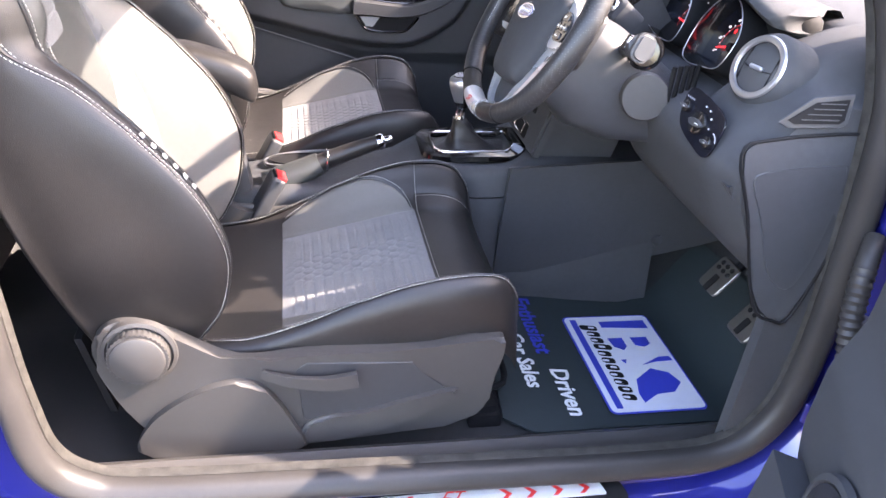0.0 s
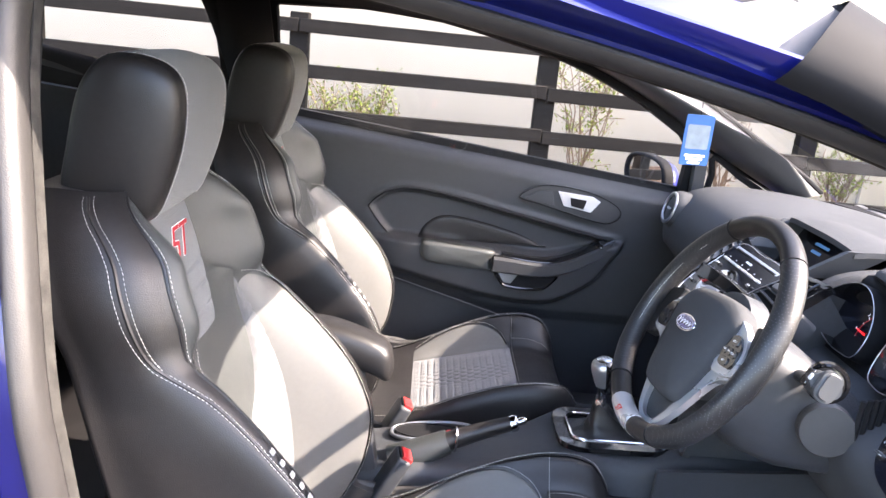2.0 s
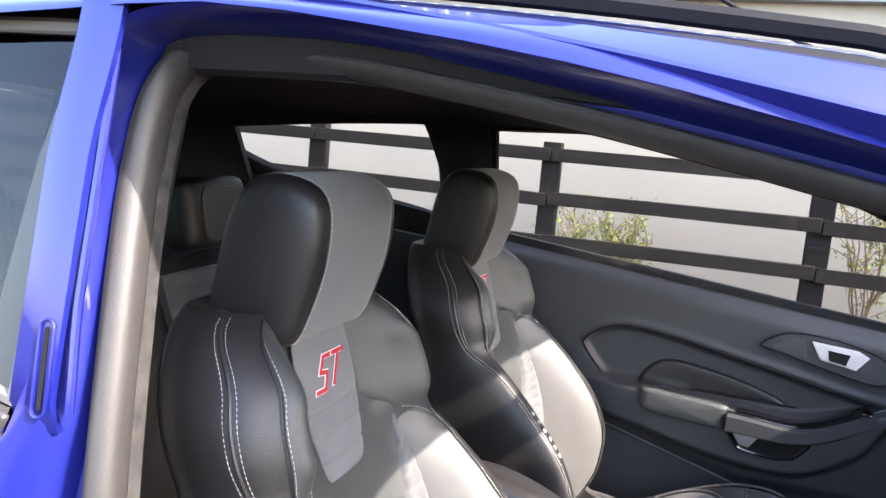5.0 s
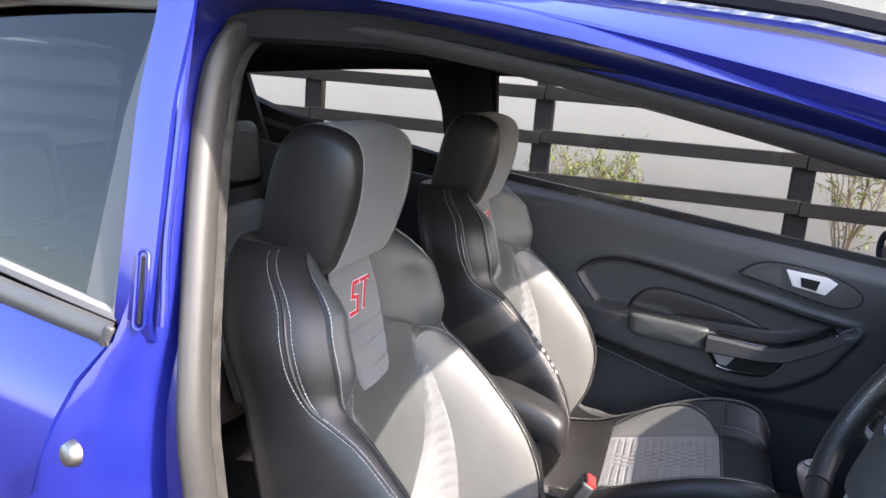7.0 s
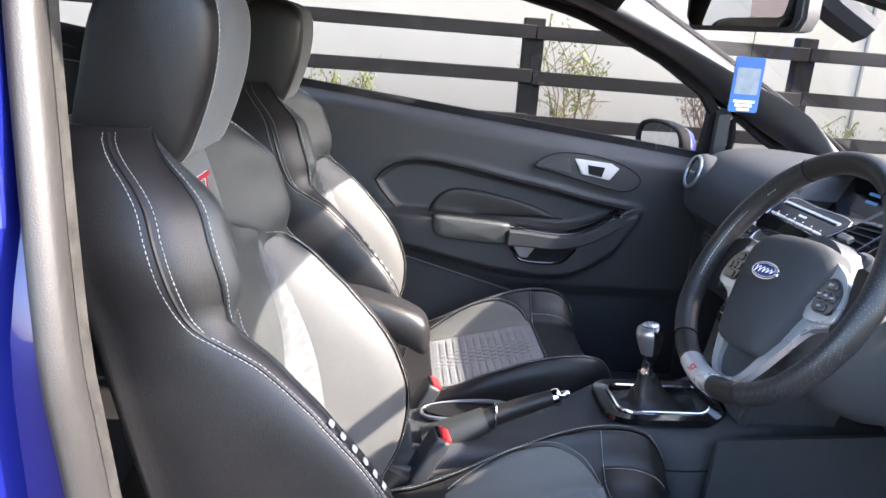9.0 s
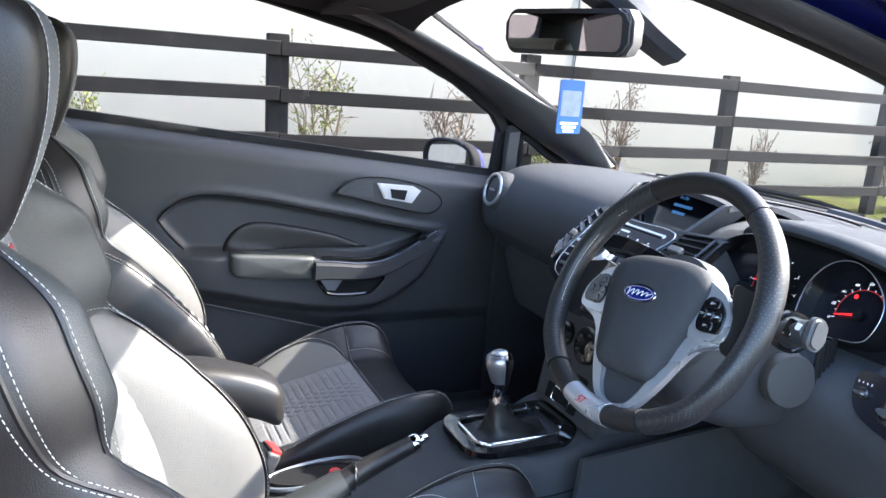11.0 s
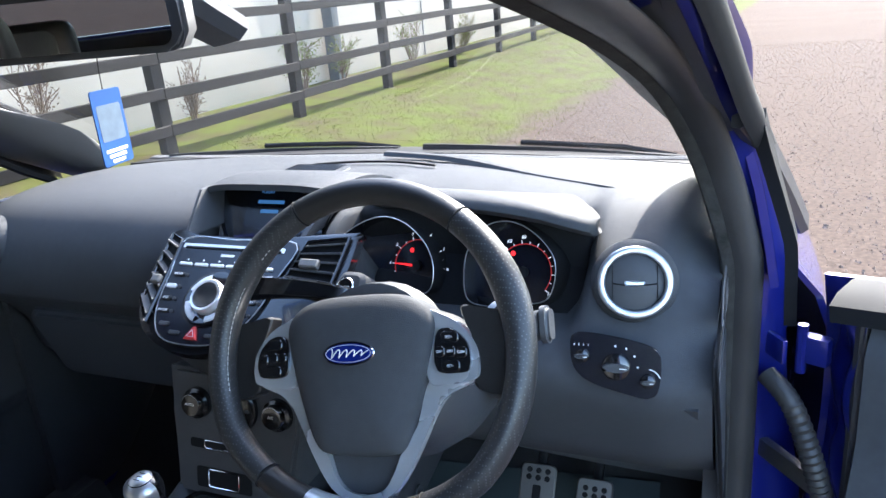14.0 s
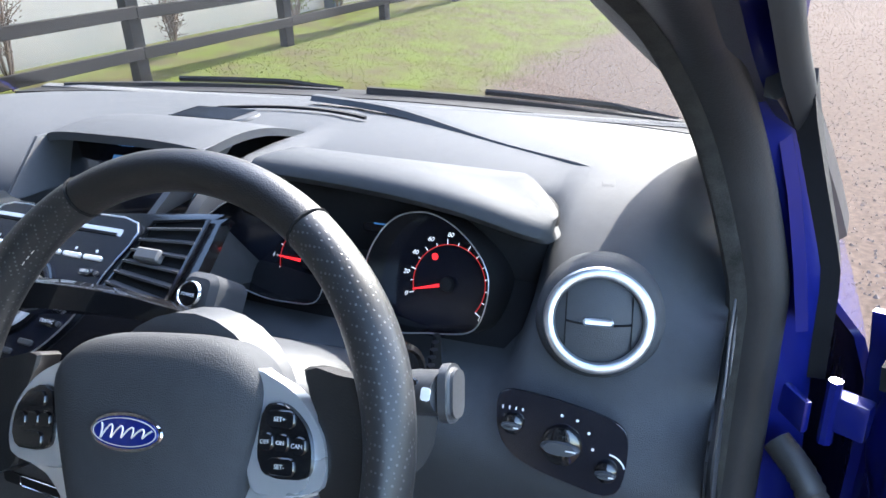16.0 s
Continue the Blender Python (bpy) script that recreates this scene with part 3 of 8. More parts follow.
seal_section = [(-0.020, -0.012), (-0.0225, -0.002), (-0.0215, 0.008), (-0.017, 0.014), (-0.011, 0.0185), (-0.004, 0.0225), (0.002, 0.0235), (0.007, 0.022), (0.0105, 0.017), (0.012, 0.008), (0.012, -0.004), (0.004, -0.013)]
part("door_seal", grid(around(seal_section, S, thin), cu=True, cv=True), RUBBER, car, "grey-black rubber seal round the door opening")
lip = [(-0.0215, -0.010), (-0.0240, -0.014), (-0.0245, -0.024), (-0.018, -0.028), (-0.012, -0.02)]
part("seal_trim", grid(around(lip, S, thin), cu=True, cv=True), FLOCK, car, "speckled grey inner lip of the seal")
jamb = [(0.008, -0.01), (0.016, 0.0), (0.030, 0.002), (0.036, 0.018), (0.040, 0.036), (0.052, 0.050), (0.064, 0.072), (0.082, 0.094), (0.110, 0.106), (0.118, 0.100)]
part("door_jamb", grid(around(jamb, S, jamb_scale), cv=True), PAINT, car, "glossy blue painted door surround")


edge_rows = [r[-2] for r in around(jamb, S, jamb_scale)]
strip = [q for q in edge_rows if q.x > 0.42 and 0.80 < q.z < 1.13]
part("corner_rubber", sweep([q + V(0.008, -0.004, 0) for q in strip], [(-0.015, -0.008), (0.015, -0.008), (0.015, 0.008), (-0.015, 0.008)], up=(0, -1, 0)), BLACK, car, "upright black rubber strip")
part("quarter_light_frame", sweep(smooth_path([V(0.50, -0.690, 1.135), V(0.60, -0.716, 1.075), V(0.72, -0.747, 0.990), V(0.83, -0.775, 0.905)], 5), [(-0.017, -0.010), (0.017, -0.010), (0.020, 0.0), (0.012, 0.010), (-0.012, 0.010), (-0.020, 0.0)], up=(0, -1, 0)), FRIT, car, "dark front edge of the small fixed corner window")


def roof_z(x, y):
    return curve1(((-2.0, 1.30), (-1.5, 1.415), (-1.0, 1.460), (-0.5, 1.470), (0.0, 1.440), (0.21, 1.404), (0.4, 1.34)), x) - (0.055 + 0.010 * sstep(-0.22, 0.16, x)) * (abs(y) / 0.58) ** 2.6


def roof_half(x):
    return curve1(((-1.7, 0.54), (-1.0, 0.60), (-0.4, 0.615), (0.1, 0.600), (0.25, 0.588), (0.45, 0.603)), x)


part("roof", sheet(lambda u, v: V(v, u * roof_half(v), roof_z(v, u * 0.58)), span(-1, 1, 24), span(-1.75, 0.21, 28), 0.012, (0, 0, -1)), PAINT, car, "glossy blue roof")
for sgn in (-1, 1):
    # cant rail between roof and door opening
    part("cant_rail", sheet(lambda u, v, s=sgn: V(v, s * (roof_half(v) + 0.05 * lerp(math.sin(u * 1.57), u, sstep(-0.3, 0.1, v))), lerp(roof_z(v, 0.58), curve1(((-1.7, 1.28), (-0.6, 1.392), (-0.3, 1.380), (0.0, 1.325), (0.3, 1.240), (0.4, 1.185)), v), u)),
                            span(0, 1, 6), span(-1.7, 0.40, 28)), PAINT, car)
    # drip moulding
    part("roof_moulding", tube([V(x, sgn * roof_half(x) * 0.80, roof_z(x, 0.464) + 0.013) for x in span(-1.65, 0.19, 20)], 0.010, 6), BLACK, car)

# quarter panels, wings, bonnet, tail
for sgn in (-1, 1):
    def quarter(u, v, s=sgn):
        top = 1.035 + 0.16 * u
        z = lerp(0.28, top, v)
        zz = z - 0.16 * u * v
        x0 = curve1(((0.28, -0.71), (0.6, -0.705), (0.88, -0.685), (0.98, -0.66), (1.04, -0.628)), zz)
        y = curve1(((0.28, 0.775), (0.6, 0.805), (0.88, 0.788), (0.98, 0.766), (1.04, 0.728)), zz)
        return V(lerp(x0, -1.78, u), s * (y - 0.07 * u * u), z)
    part("quarter_panel", sheet(quarter, span(0, 1, 16), span(0, 1, 18), 0.01, (0, -sgn, 0)), PAINT, car)

    def wing(u, v, s=sgn):
        x = lerp(0.665, 1.95, u)
        z = lerp(0.28, 0.945 - 0.26 * u * u, v)
        return V(x, s * (0.775 + 0.045 * math.sin(v * 2.4) - 0.10 * u * u - 0.07 * sstep(0.8, 1, v)), z)
    part("front_wing", sheet(wing, span(0, 1, 14), span(0, 1, 14), 0.01, (0, -sgn, 0)), PAINT, car)
part("bonnet", sheet(lambda u, v: V(lerp(1.12, 1.95, v) - 0.16 * abs(u) ** 2 * (1 - v), 0.72 * u * (1 - 0.12 * v), 0.898 - 0.20 * v * v - 0.04 * v + 0.012 * (1 - u * u)), span(-1, 1, 16), span(0, 1, 10), 0.01, (0, 0, -1)), PAINT, car)
part("tailgate", sheet(lambda u, v: V(-1.75 - 0.18 * math.sin(v * 3.0), 0.62 * u, lerp(0.35, 1.06, v)), span(-1, 1, 10), span(0, 1, 10), 0.012, (1, 0, 0)), PAINT, car)
part("nose", sheet(lambda u, v: V(1.95 + 0.08 * math.sin(v * 3.1), 0.64 * u, lerp(0.3, 0.66, v)), span(-1, 1, 8), span(0, 1, 6), 0.012, (-1, 0, 0)), PAINT, car)
for x in (-1.28, 1.32):
    for sgn in (-1, 1):
        m = basis((x, sgn * 0.70, 0.305), (0, sgn, 0))
        wheel = part("wheel", lathe([(0.19, -0.09), (0.30, -0.09), (0.305, -0.07), (0.306, 0.0), (0.305, 0.07), (0.29, 0.09), (0.215, 0.095), (0.21, 0.06)], m, 36), BLACK, car, "black tyre")
        part("rim", lathe([(0.0, 0.06), (0.05, 0.075), (0.19, 0.07), (0.212, 0.09)], m, 24), SILVER, wheel)

# rear quarter windows
def flank(z):
    """Half width of the glass line beside the rear window."""
    return 0.723 - 0.173 * (z - 1.05)


for sgn in (-1, 1):
    mat = TINT if sgn < 0 else PANE

    def qglass(u, v, s=sgn):
        lo, hi = 1.056 + 0.13 * u, 1.378 - 0.11 * max(0, u - 0.2) ** 1.2
        z = lerp(lo, hi, v)
        x = lerp(-0.633 + 0.016 * sstep(1.25, 1.38, z) if s < 0 else -0.76 + 0.03 * (1 - v), -1.45, u)
        return V(x, s * (flank(z) - 0.002 - 0.05 * u * u - 0.10 * (z - 1.05) if s < 0 else side(z) + 0.03 - 0.03 * u), z)
    g = part("quarter_glass", sheet(qglass, span(0, 1, 8), span(0, 1, 8)), mat, car, "dark tinted rear side glass" if sgn < 0 else "rear side glass")
    rim = [qglass(u, 0) for u in span(0, 1, 12)] + [qglass(1, v) for v in span(0, 1, 4)[1:]] + [qglass(u, 1) for u in span(1, 0, 12)[1:]] + [qglass(0, v) for v in span(1, 0, 10)[1:-1]]
    part("window_trim", sweep(rim, [(-0.0075, -0.008), (0.0075, -0.008), (0.0082, 0.0), (0.004, 0.005), (-0.004, 0.005), (-0.0082, 0.0)], True, up=(0, sgn, 0)), SEALANT if sgn < 0 else PLASTIC, g, "satin grey window trim")
    if sgn < 0:
        part("glass_border", sheet(lambda u, v: qglass(lerp(0.0, lerp(0.052, 0.035, v), u), v) + V(0, -0.0015, 0), span(0, 1, 4), span(0, 1, 8)), FRIT, g, "opaque printed glass border")
        part("belt_moulding", sheet(lambda u, v: V(lerp(-0.632, -1.45, u), -(0.731 - 0.05 * u * u + 0.006 * math.sin(math.pi * v)), lerp(1.020, 1.050, v) + 0.13 * u), span(0, 1, 12), span(0, 1, 5), 0.008, (0, 1, 0)), FRIT, car, "dark grey belt moulding under the rear window")
        part("moulding_end", block((-0.634, -0.733, 1.038), (0.010, 0.008, 0.026), 0.005, Euler((0, 0.5, 0)).to_matrix(), 3), FRIT, car, "grey end cap of the belt moulding")
        part("pillar_skin", sheet(lambda u, v: V(lerp(-0.594, -0.632, u) + 0.014 * sstep(0.6, 1, v), -(flank(lerp(1.03, 1.40, v)) - 0.006 * (1 - u) ** 2 + 0.003 - 0.014 * sstep(1.06, 1.032, lerp(1.03, 1.40, v))), lerp(1.03, 1.40, v)), span(0, 1, 6), span(0, 1, 14), 0.006, (0, 1, 0)), PAINT, car)
        part("pillar_ridge", tube([V(-0.5905 + 0.008 * sstep(1.15, 1.04, z), -(flank(z) - 0.0135), z) for z in span(1.05, 1.36, 14)], 0.0045, 8), PAINT, car)
bolt_m = basis((-0.622, -0.792, 0.936), (-0.25, -0.95, 0.1))
part("striker_cover", lathe([(0.0, 0.012), (0.008, 0.0115), (0.0115, 0.009), (0.013, 0.004), (0.014, 0.0)][::-1], bolt_m, 20), STEEL, car, "round steel bolt head")
slot = basis((-0.604, -(flank(1.088) - 0.0005), 1.088), (0.23, -0.96, 0.17))
part("slot_rim", tube([slot @ V(a, b, 0.001) for a, b in rounded(0.012, 0.082, 0.006)], 0.0018, 6, True), PAINT, car)
# shade inside the blue recess, drawn as a flat black strip
part("slot_shade", slab(rounded(0.004, 0.070, 0.002), 0.0012, slot), BLACK, car, "black strip for the shade in the pillar's upright recess")

# ---------------------------------------------------------------- windscreen, pillars, headliner
def screen(u, v):
    """u across (-1 driver), v from base to header."""
    lo = V(1.085 - 0.125 * abs(u) ** 2.2, 0.70 * u, 0.955)
    hi = V(0.205 - 0.03 * u * u, 0.575 * u, 1.402 - 0.035 * u * u)
    p = lo.lerp(hi, v)
    return p + V(0.02, 0, 0.050) * math.sin(math.pi * v) * (1 - u * u)


ws = part("windscreen", sheet(screen, span(-1, 1, 20), span(0, 1, 12)), PANE, car, "clear windscreen")
ws.visible_shadow = False
part("screen_band", sheet(lambda u, v: screen(u, lerp(0.97, 1.0, v)) + V(-0.006, 0, -0.008), span(-0.98, 0.98, 20), span(0, 1, 3)), BLACK, ws, "black dotted band")
part("cowl", sheet(lambda u, v: screen(u, 0.0) + V(lerp(-0.04, 0.13, v), 0, lerp(0.012, -0.015, v) + 0.008 * math.sin(v * 3.1)), span(-0.97, 0.97, 20), span(0, 1, 5), 0.02, (0, 0, -1)), BLACK, car, "black scuttle panel under the windscreen")

PG = smooth_path([V(*q) for q in ((0.15, 0.560, 1.378), (0.21, 0.567, 1.352), (0.42, 0.602, 1.245), (0.62, 0.632, 1.140), (0.80, 0.657, 1.040), (0.885, 0.668, 0.985))], 4)
PB = smooth_path([V(*q) for q in ((0.05, 0.520, 1.328), (0.14, 0.527, 1.302), (0.345, 0.547, 1.234), (0.54, 0.568, 1.158), (0.72, 0.592, 1.085), (0.83, 0.625, 0.985))], 4)
PU = smooth_path([V(*q) for q in ((-0.02, 0.620, 1.332), (0.15, 0.632, 1.288), (0.34, 0.648, 1.206), (0.46, 0.662, 1.139), (0.58, 0.682, 1.072), (0.785, 0.708, 0.972))], 4)
for sgn in (-1, 1):
    rows, skin = [], []
    for i, (a, b, c) in enumerate(zip(PG, PB, PU)):
        sec = smooth_path([a, a.lerp(b, 0.55) + V(-0.004, -0.012, 0.004), b, b.lerp(c, 0.5) + V(-0.004, -0.014, -0.006), c], 4) + [c + V(0, 0.012, 0.006), a + V(0, 0.012, 0.004)]
        rows.append([V(q.x, sgn * q.y, q.z) for q in sec])
        sk = smooth_path([a + V(0.002, -0.002, 0.006), a + V(0.008, 0.018, 0.013), a.lerp(c, 0.5) + V(0.01, 0.046, 0.026), c + V(0.012, 0.044, 0.014), c + V(-0.002, 0.030, -0.006)], 3)
        if i < 3:
            continue
        skin.append([V(q.x, sgn * q.y, q.z) for q in sk])
    part("pillar_lining", grid(rows, cu=True, cap=True), LINING, car, "grained dark plastic windscreen pillar lining", smooth=60)
    # matt black in place of blue paint: the pillar's dark reflection as colour
    part("pillar_skin", grid(skin), BLACK, car, "outer skin of the windscreen pillar, its dark reflection put in as black", smooth=60)
    part("screen_moulding", sweep([r[0] for r in skin], [(sgn * x, z) for x, z in ((-0.001, -0.003), (0.014, -0.003), (0.014, 0.004), (-0.001, 0.003))][::sgn], up=(0, 0, 1)), BLACK, car)
    # upright post and the small fixed corner pane
    dx = 0.045 if sgn < 0 else 0.0
    post = [V(0.532 + dx, sgn * 0.660, 1.090 if sgn < 0 else 1.078), V(0.538 + dx, sgn * 0.676, 1.03), V(0.545 + dx, sgn * 0.69, 0.96), V(0.550 + dx, sgn * 0.70, 0.90)]
    part("corner_post", sweep(post, [(kx * (1 if sgn < 0 else 0.6), ky) for kx, ky in ((-0.026, -0.02), (0.026, -0.02), (0.03, 0.0), (0.02, 0.022), (-0.02, 0.022), (-0.03, 0.0))], up=(0, sgn, 0)), PLASTIC, car)
    skin = [V(p.x, p.y + sgn * 0.032, p.z) for p in post]
    part("corner_post_skin", sweep(skin, [(-0.03, 0.0), (0.03, 0.0), (0.028, 0.010), (-0.028, 0.010)], up=(0, sgn, 0)), PAINT, car)
    tri = [V(0.582, sgn * 0.690, 1.060), V(0.745, sgn * 0.708, 0.965), V(0.590, sgn * 0.705, 0.958)]
    bm = bmesh.new()
    bm.faces.new([bm.verts.new(p) for p in tri])
    g = part("corner_glass", bm, PANE, car, "small triangular corner window", smooth=0)
    g.visible_shadow = False
    edge = smooth_path([tri[0], tri[0].lerp(tri[1], 0.5), tri[1], tri[1].lerp(tri[2], 0.5), tri[2], tri[2].lerp(tri[0], 0.5)], 3, True)
    part("corner_glass_seal", tube(edge, 0.009, 6, True), BLACK, g)
    if sgn > 0:
        part("corner_sill", block((0.68, sgn * 0.735, 0.935), (0.25, 0.06, 0.05), 0.015), PAINT, car)


def lining(u, v):
    y = u * 0.575
    z = roof_z(v, y) - 0.045 - 0.02 * abs(u) ** 6 - 0.012 * sstep(0.1, 0.24, v)
    return V(v, y, z)


part("headliner", sheet(lining, span(-1, 1, 20), span(-1.6, 0.185, 24), 0.008, (0, 0, 1)), HEADLINER, car, "black cloth headlining")
for sgn in (-1, 1):
    path = smooth_path([V(-1.45, sgn * 0.56, 1.315), V(-0.9, sgn * 0.575, 1.368), V(-0.4, sgn * 0.575, 1.384), V(-0.1, sgn * 0.580, 1.368), V(0.05, sgn * 0.578, 1.352), V(0.14, sgn * 0.572, 1.345)], 6)
    part("rail_lining", sweep(path, [(-0.03, -0.018), (0.03, -0.018), (0.034, 0.0), (0.022, 0.02), (-0.022, 0.02), (-0.034, 0.0)], up=(0, sgn, 0.5)), HEADLINER, car)

# passenger-side centre pillar and rear trim
part("centre_pillar_lining", sheet(lambda u, v: V(lerp(lerp(-0.70, -0.745, v), lerp(-0.575, -0.615, v), u), side(lerp(0.9, 1.39, v)) - 0.01 - 0.022 * math.sin(math.pi * u), lerp(0.9, 1.39, v)), span(0, 1, 8), span(0, 1, 8), 0.03, (0, 1, 0)), HEADLINER, car, "black cloth centre pillar")
for sgn in (-1, 1):
    part("rear_side_trim", sheet(lambda u, v, s=sgn: V(lerp(-0.60, -1.72, u), s * (0.70 - 0.10 * v * v - 0.05 * u), lerp(0.27, 1.045 + 0.10 * u, v)), span(0, 1, 8), span(0, 1, 10), 0.03, (0, sgn, 0)), PLASTIC if sgn > 0 else BLACK, car)
    part("rear_pillar_lining", sheet(lambda u, v, s=sgn: V(lerp(-1.28 - 0.1 * v, -1.68, u), s * (0.62 - 0.03 * v - 0.06 * u), lerp(1.10, 1.40, v)), span(0, 1, 6), span(0, 1, 6), 0.02, (0, sgn, 0)), HEADLINER, car)
part("centre_pillar_trim", sheet(lambda u, v: V(lerp(-0.53, -0.68, u) - 0.06 * v, -(side(lerp(0.36, 1.36, v)) - 0.03), lerp(0.36, 1.36, v)), span(0, 1, 5), span(0, 1, 10), 0.02, (0, -1, 0)), BLACK, car, "black inner centre pillar trim")
HOLE = smooth_path([V(x, 0, z) for x, z in ((-1.425, 1.278), (-1.395, 1.302), (-1.25, 1.328), (-1.04, 1.350), (-0.87, 1.361), (-0.812, 1.356), (-0.787, 1.334), (-0.750, 1.228), (-0.724, 1.128), (-0.735, 1.112), (-0.85, 1.134), (-1.10, 1.168), (-1.22, 1.192), (-1.33, 1.228), (-1.40, 1.258))], 5, True)
rows = [[], [], [], []]
for p in HOLE:
    d = V(p.x + 1.06, 0, p.z - 1.245)
    k = min((0.46 if d.x > 0 else 0.60) / max(abs(d.x), 1e-4), (0.145 if d.z > 0 else 0.30) / max(abs(d.z), 1e-4))
    q = V(-1.06 + d.x * max(k, 1.02), 0, 1.245 + d.z * max(k, 1.02))
    e = d.normalized()
    for r, (w, dy) in zip(rows, ((p + e * 0.004, 0.012), (p, 0.0), (p + e * 0.022, -0.016), (q, -0.012))):
        r.append(V(w.x, side(w.z) + 0.022 + dy, w.z))
part("quarter_lining", grid(rows, cu=True), HEADLINER, car, "black moulded lining round the rear side window", smooth=60)
part("load_cover", block((-1.48, 0, 0.93), (0.34, 1.12, 0.02), 0.008), CARPET, car)
part("rear_bulkhead", block((-1.66, 0, 0.58), (0.03, 1.30, 0.96), 0.01), BLACK, car)
part("rear_glass", sheet(lambda u, v: V(-1.74 + 0.16 * v, 0.52 * u, lerp(1.06, 1.33, v)), span(-1, 1, 6), span(0, 1, 3)), TINT, car)

# floor, footwell, sills
part("floor", sheet(lambda u, v: V(u, v, 0.268 + 0.22 * sstep(0.62, 0.95, u) - 0.012 * sstep(-0.62, -0.66, u)), span(-1.65, 0.98, 40), span(-0.66, 0.66, 16), 0.02, (0, 0, -1)), CARPET, car, "black carpeted floor")
part("bulkhead", block((1.0, 0, 0.68), (0.03, 1.36, 0.58), 0.01), CARPET, car)
part("sill", block((-0.02, 0.735, 0.235), (2.2, 0.11, 0.16), 0.03, seg=3), PAINT, car, "blue sill under the passenger door")
part("underbody", block((0.1, 0, 0.2), (2.9, 1.36, 0.05), 0.02), BLACK, car)
for sgn in (-1, 1):
    part("sill_trim", sheet(lambda u, v, s=sgn: V(u, s * lerp(0.585, 0.685, v), 0.272 + 0.055 * sstep(0.0, 0.35, v) + 0.004 * math.sin(v * 9)), span(-0.56, 0.585, 24), span(0, 1, 8), 0.02, (0, 0, -1)), PLASTIC_WARM, car, "grained plastic sill trim")
    part("kick_panel", sheet(lambda u, v, s=sgn: V(lerp(0.52, 0.98, u), s * (0.66 + 0.02 * u), lerp(0.28, 0.80, v)), span(0, 1, 6), span(0, 1, 6), 0.02, (0, sgn, 0)), PLASTIC, car)
plate = part("sill_plate", slab(rounded(0.56, 0.050, 0.018, skew=-0.25), 0.004, basis((0.063, -0.720, 0.298), (0, -0.12, 1), (0, 1, 0)), 0.0015), BLACK, car, "sill tread plate")
part("tread", slab(rounded(0.485, 0.026, 0.004, skew=-0.3), 0.0022, basis((0.064, -0.718, 0.3025), (0, -0.12, 1), (0, 1, 0)), 0.0008), BRIGHT, plate, "brushed silver strip with red arrows")
mt = basis((0.064, -0.718, 0.3050), (0, -0.12, 1), (0, 1, 0))
for i in range(8):
    cx = (-0.215, -0.165, -0.115, -0.068, 0.085, 0.125, 0.168, 0.212)[i]
    d = 1 if i < 4 else -1
    part("arrow", slab([(cx + d * 0.010, 0.009), (cx + d * 0.002, 0.009), (cx - d * 0.009, 0.0), (cx + d * 0.002, -0.009), (cx + d * 0.010, -0.009), (cx, 0.0)], 0.0006, mt), RED, plate)


def emblem(m, w, mat, parent, name="emblem", depth=0.0008, grow=0.0):
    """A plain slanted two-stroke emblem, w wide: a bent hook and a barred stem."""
    sk, t = 0.55, 0.062 + grow
    hook = ((0.06, 0.46), (-0.38, 0.46), (-0.46, 0.06), (-0.06, 0.00), (-0.08, -0.44), (-0.62, -0.44))
    out = []
    for sgn in (1, -1):
        row = []
        for i, p in enumerate(hook):
            p, a, b = V(*p), V(*hook[max(i - 1, 0)]), V(*hook[min(i + 1, 5)])
            d0, d1 = (p - a).normalized() if i else None, (b - p).normalized() if i < 5 else None
            d0, d1 = d0 or d1, d1 or d0
            n0, n1 = V(-d0.y, d0.x), V(-d1.y, d1.x)
            mid = (n0 + n1).normalized()
            row.append(p + mid * sgn * t / max(0.5, mid.dot(n0)) + (d0 * (-grow if i == 0 else grow) if i in (0, 5) else V(0, 0)))
        out.append(row)
    bar = [(0.14 - grow, 0.46 - t), (0.14 - grow, 0.46 + t), (0.86 + grow, 0.46 + t), (0.86 + grow, 0.46 - t), (0.52 + t, 0.46 - t), (0.40 + t, -0.44 - grow), (0.40 - t, -0.44 - grow), (0.52 - t, 0.46 - t)]

    def slant(x, y):
        return ((x - 0.12 + sk * y) * w, y * w)
    quads = None
    for i in range(5):
        a, b, c, d = out[0][i], out[0][i + 1], out[1][i + 1], out[1][i]
        quads = slab([slant(*q) for q in (a, d, c, b)], depth, m, bm=quads)
    bmesh.ops.remove_doubles(quads, verts=quads.verts, dist=1e-6)
    part(name, quads, mat, parent, "red slanted emblem", smooth=0)
    return part(name, slab([slant(*q) for q in bar[::-1]], depth, m), mat, parent, "red slanted emblem", smooth=0)


emblem(basis((0.064, -0.718, 0.3050), (0, -0.12, 1), (0, 1, 0)), 0.024, RED, plate)

# roof aerial
aerial = part("aerial", sweep([V(0.13, 0.02, roof_z(0.13, 0)), V(0.11, 0.02, roof_z(0.1, 0) + 0.012), V(0.07, 0.02, roof_z(0.1, 0) + 0.02)], ring(0.014, 10), size=lambda k: 1.0 - 0.4 * k), BLACK, car, "black roof aerial")
part("rod", tube([V(0.09, 0.02, roof_z(0.1, 0) + 0.018), V(-0.08, 0.02, roof_z(0.1, 0) + 0.10), V(-0.30, 0.02, roof_z(0.1, 0) + 0.22)], 0.0045, 6, size=lambda k: 1 - 0.5 * k), BLACK, aerial)

# ---------------------------------------------------------------- front sports seats
CY = -0.345


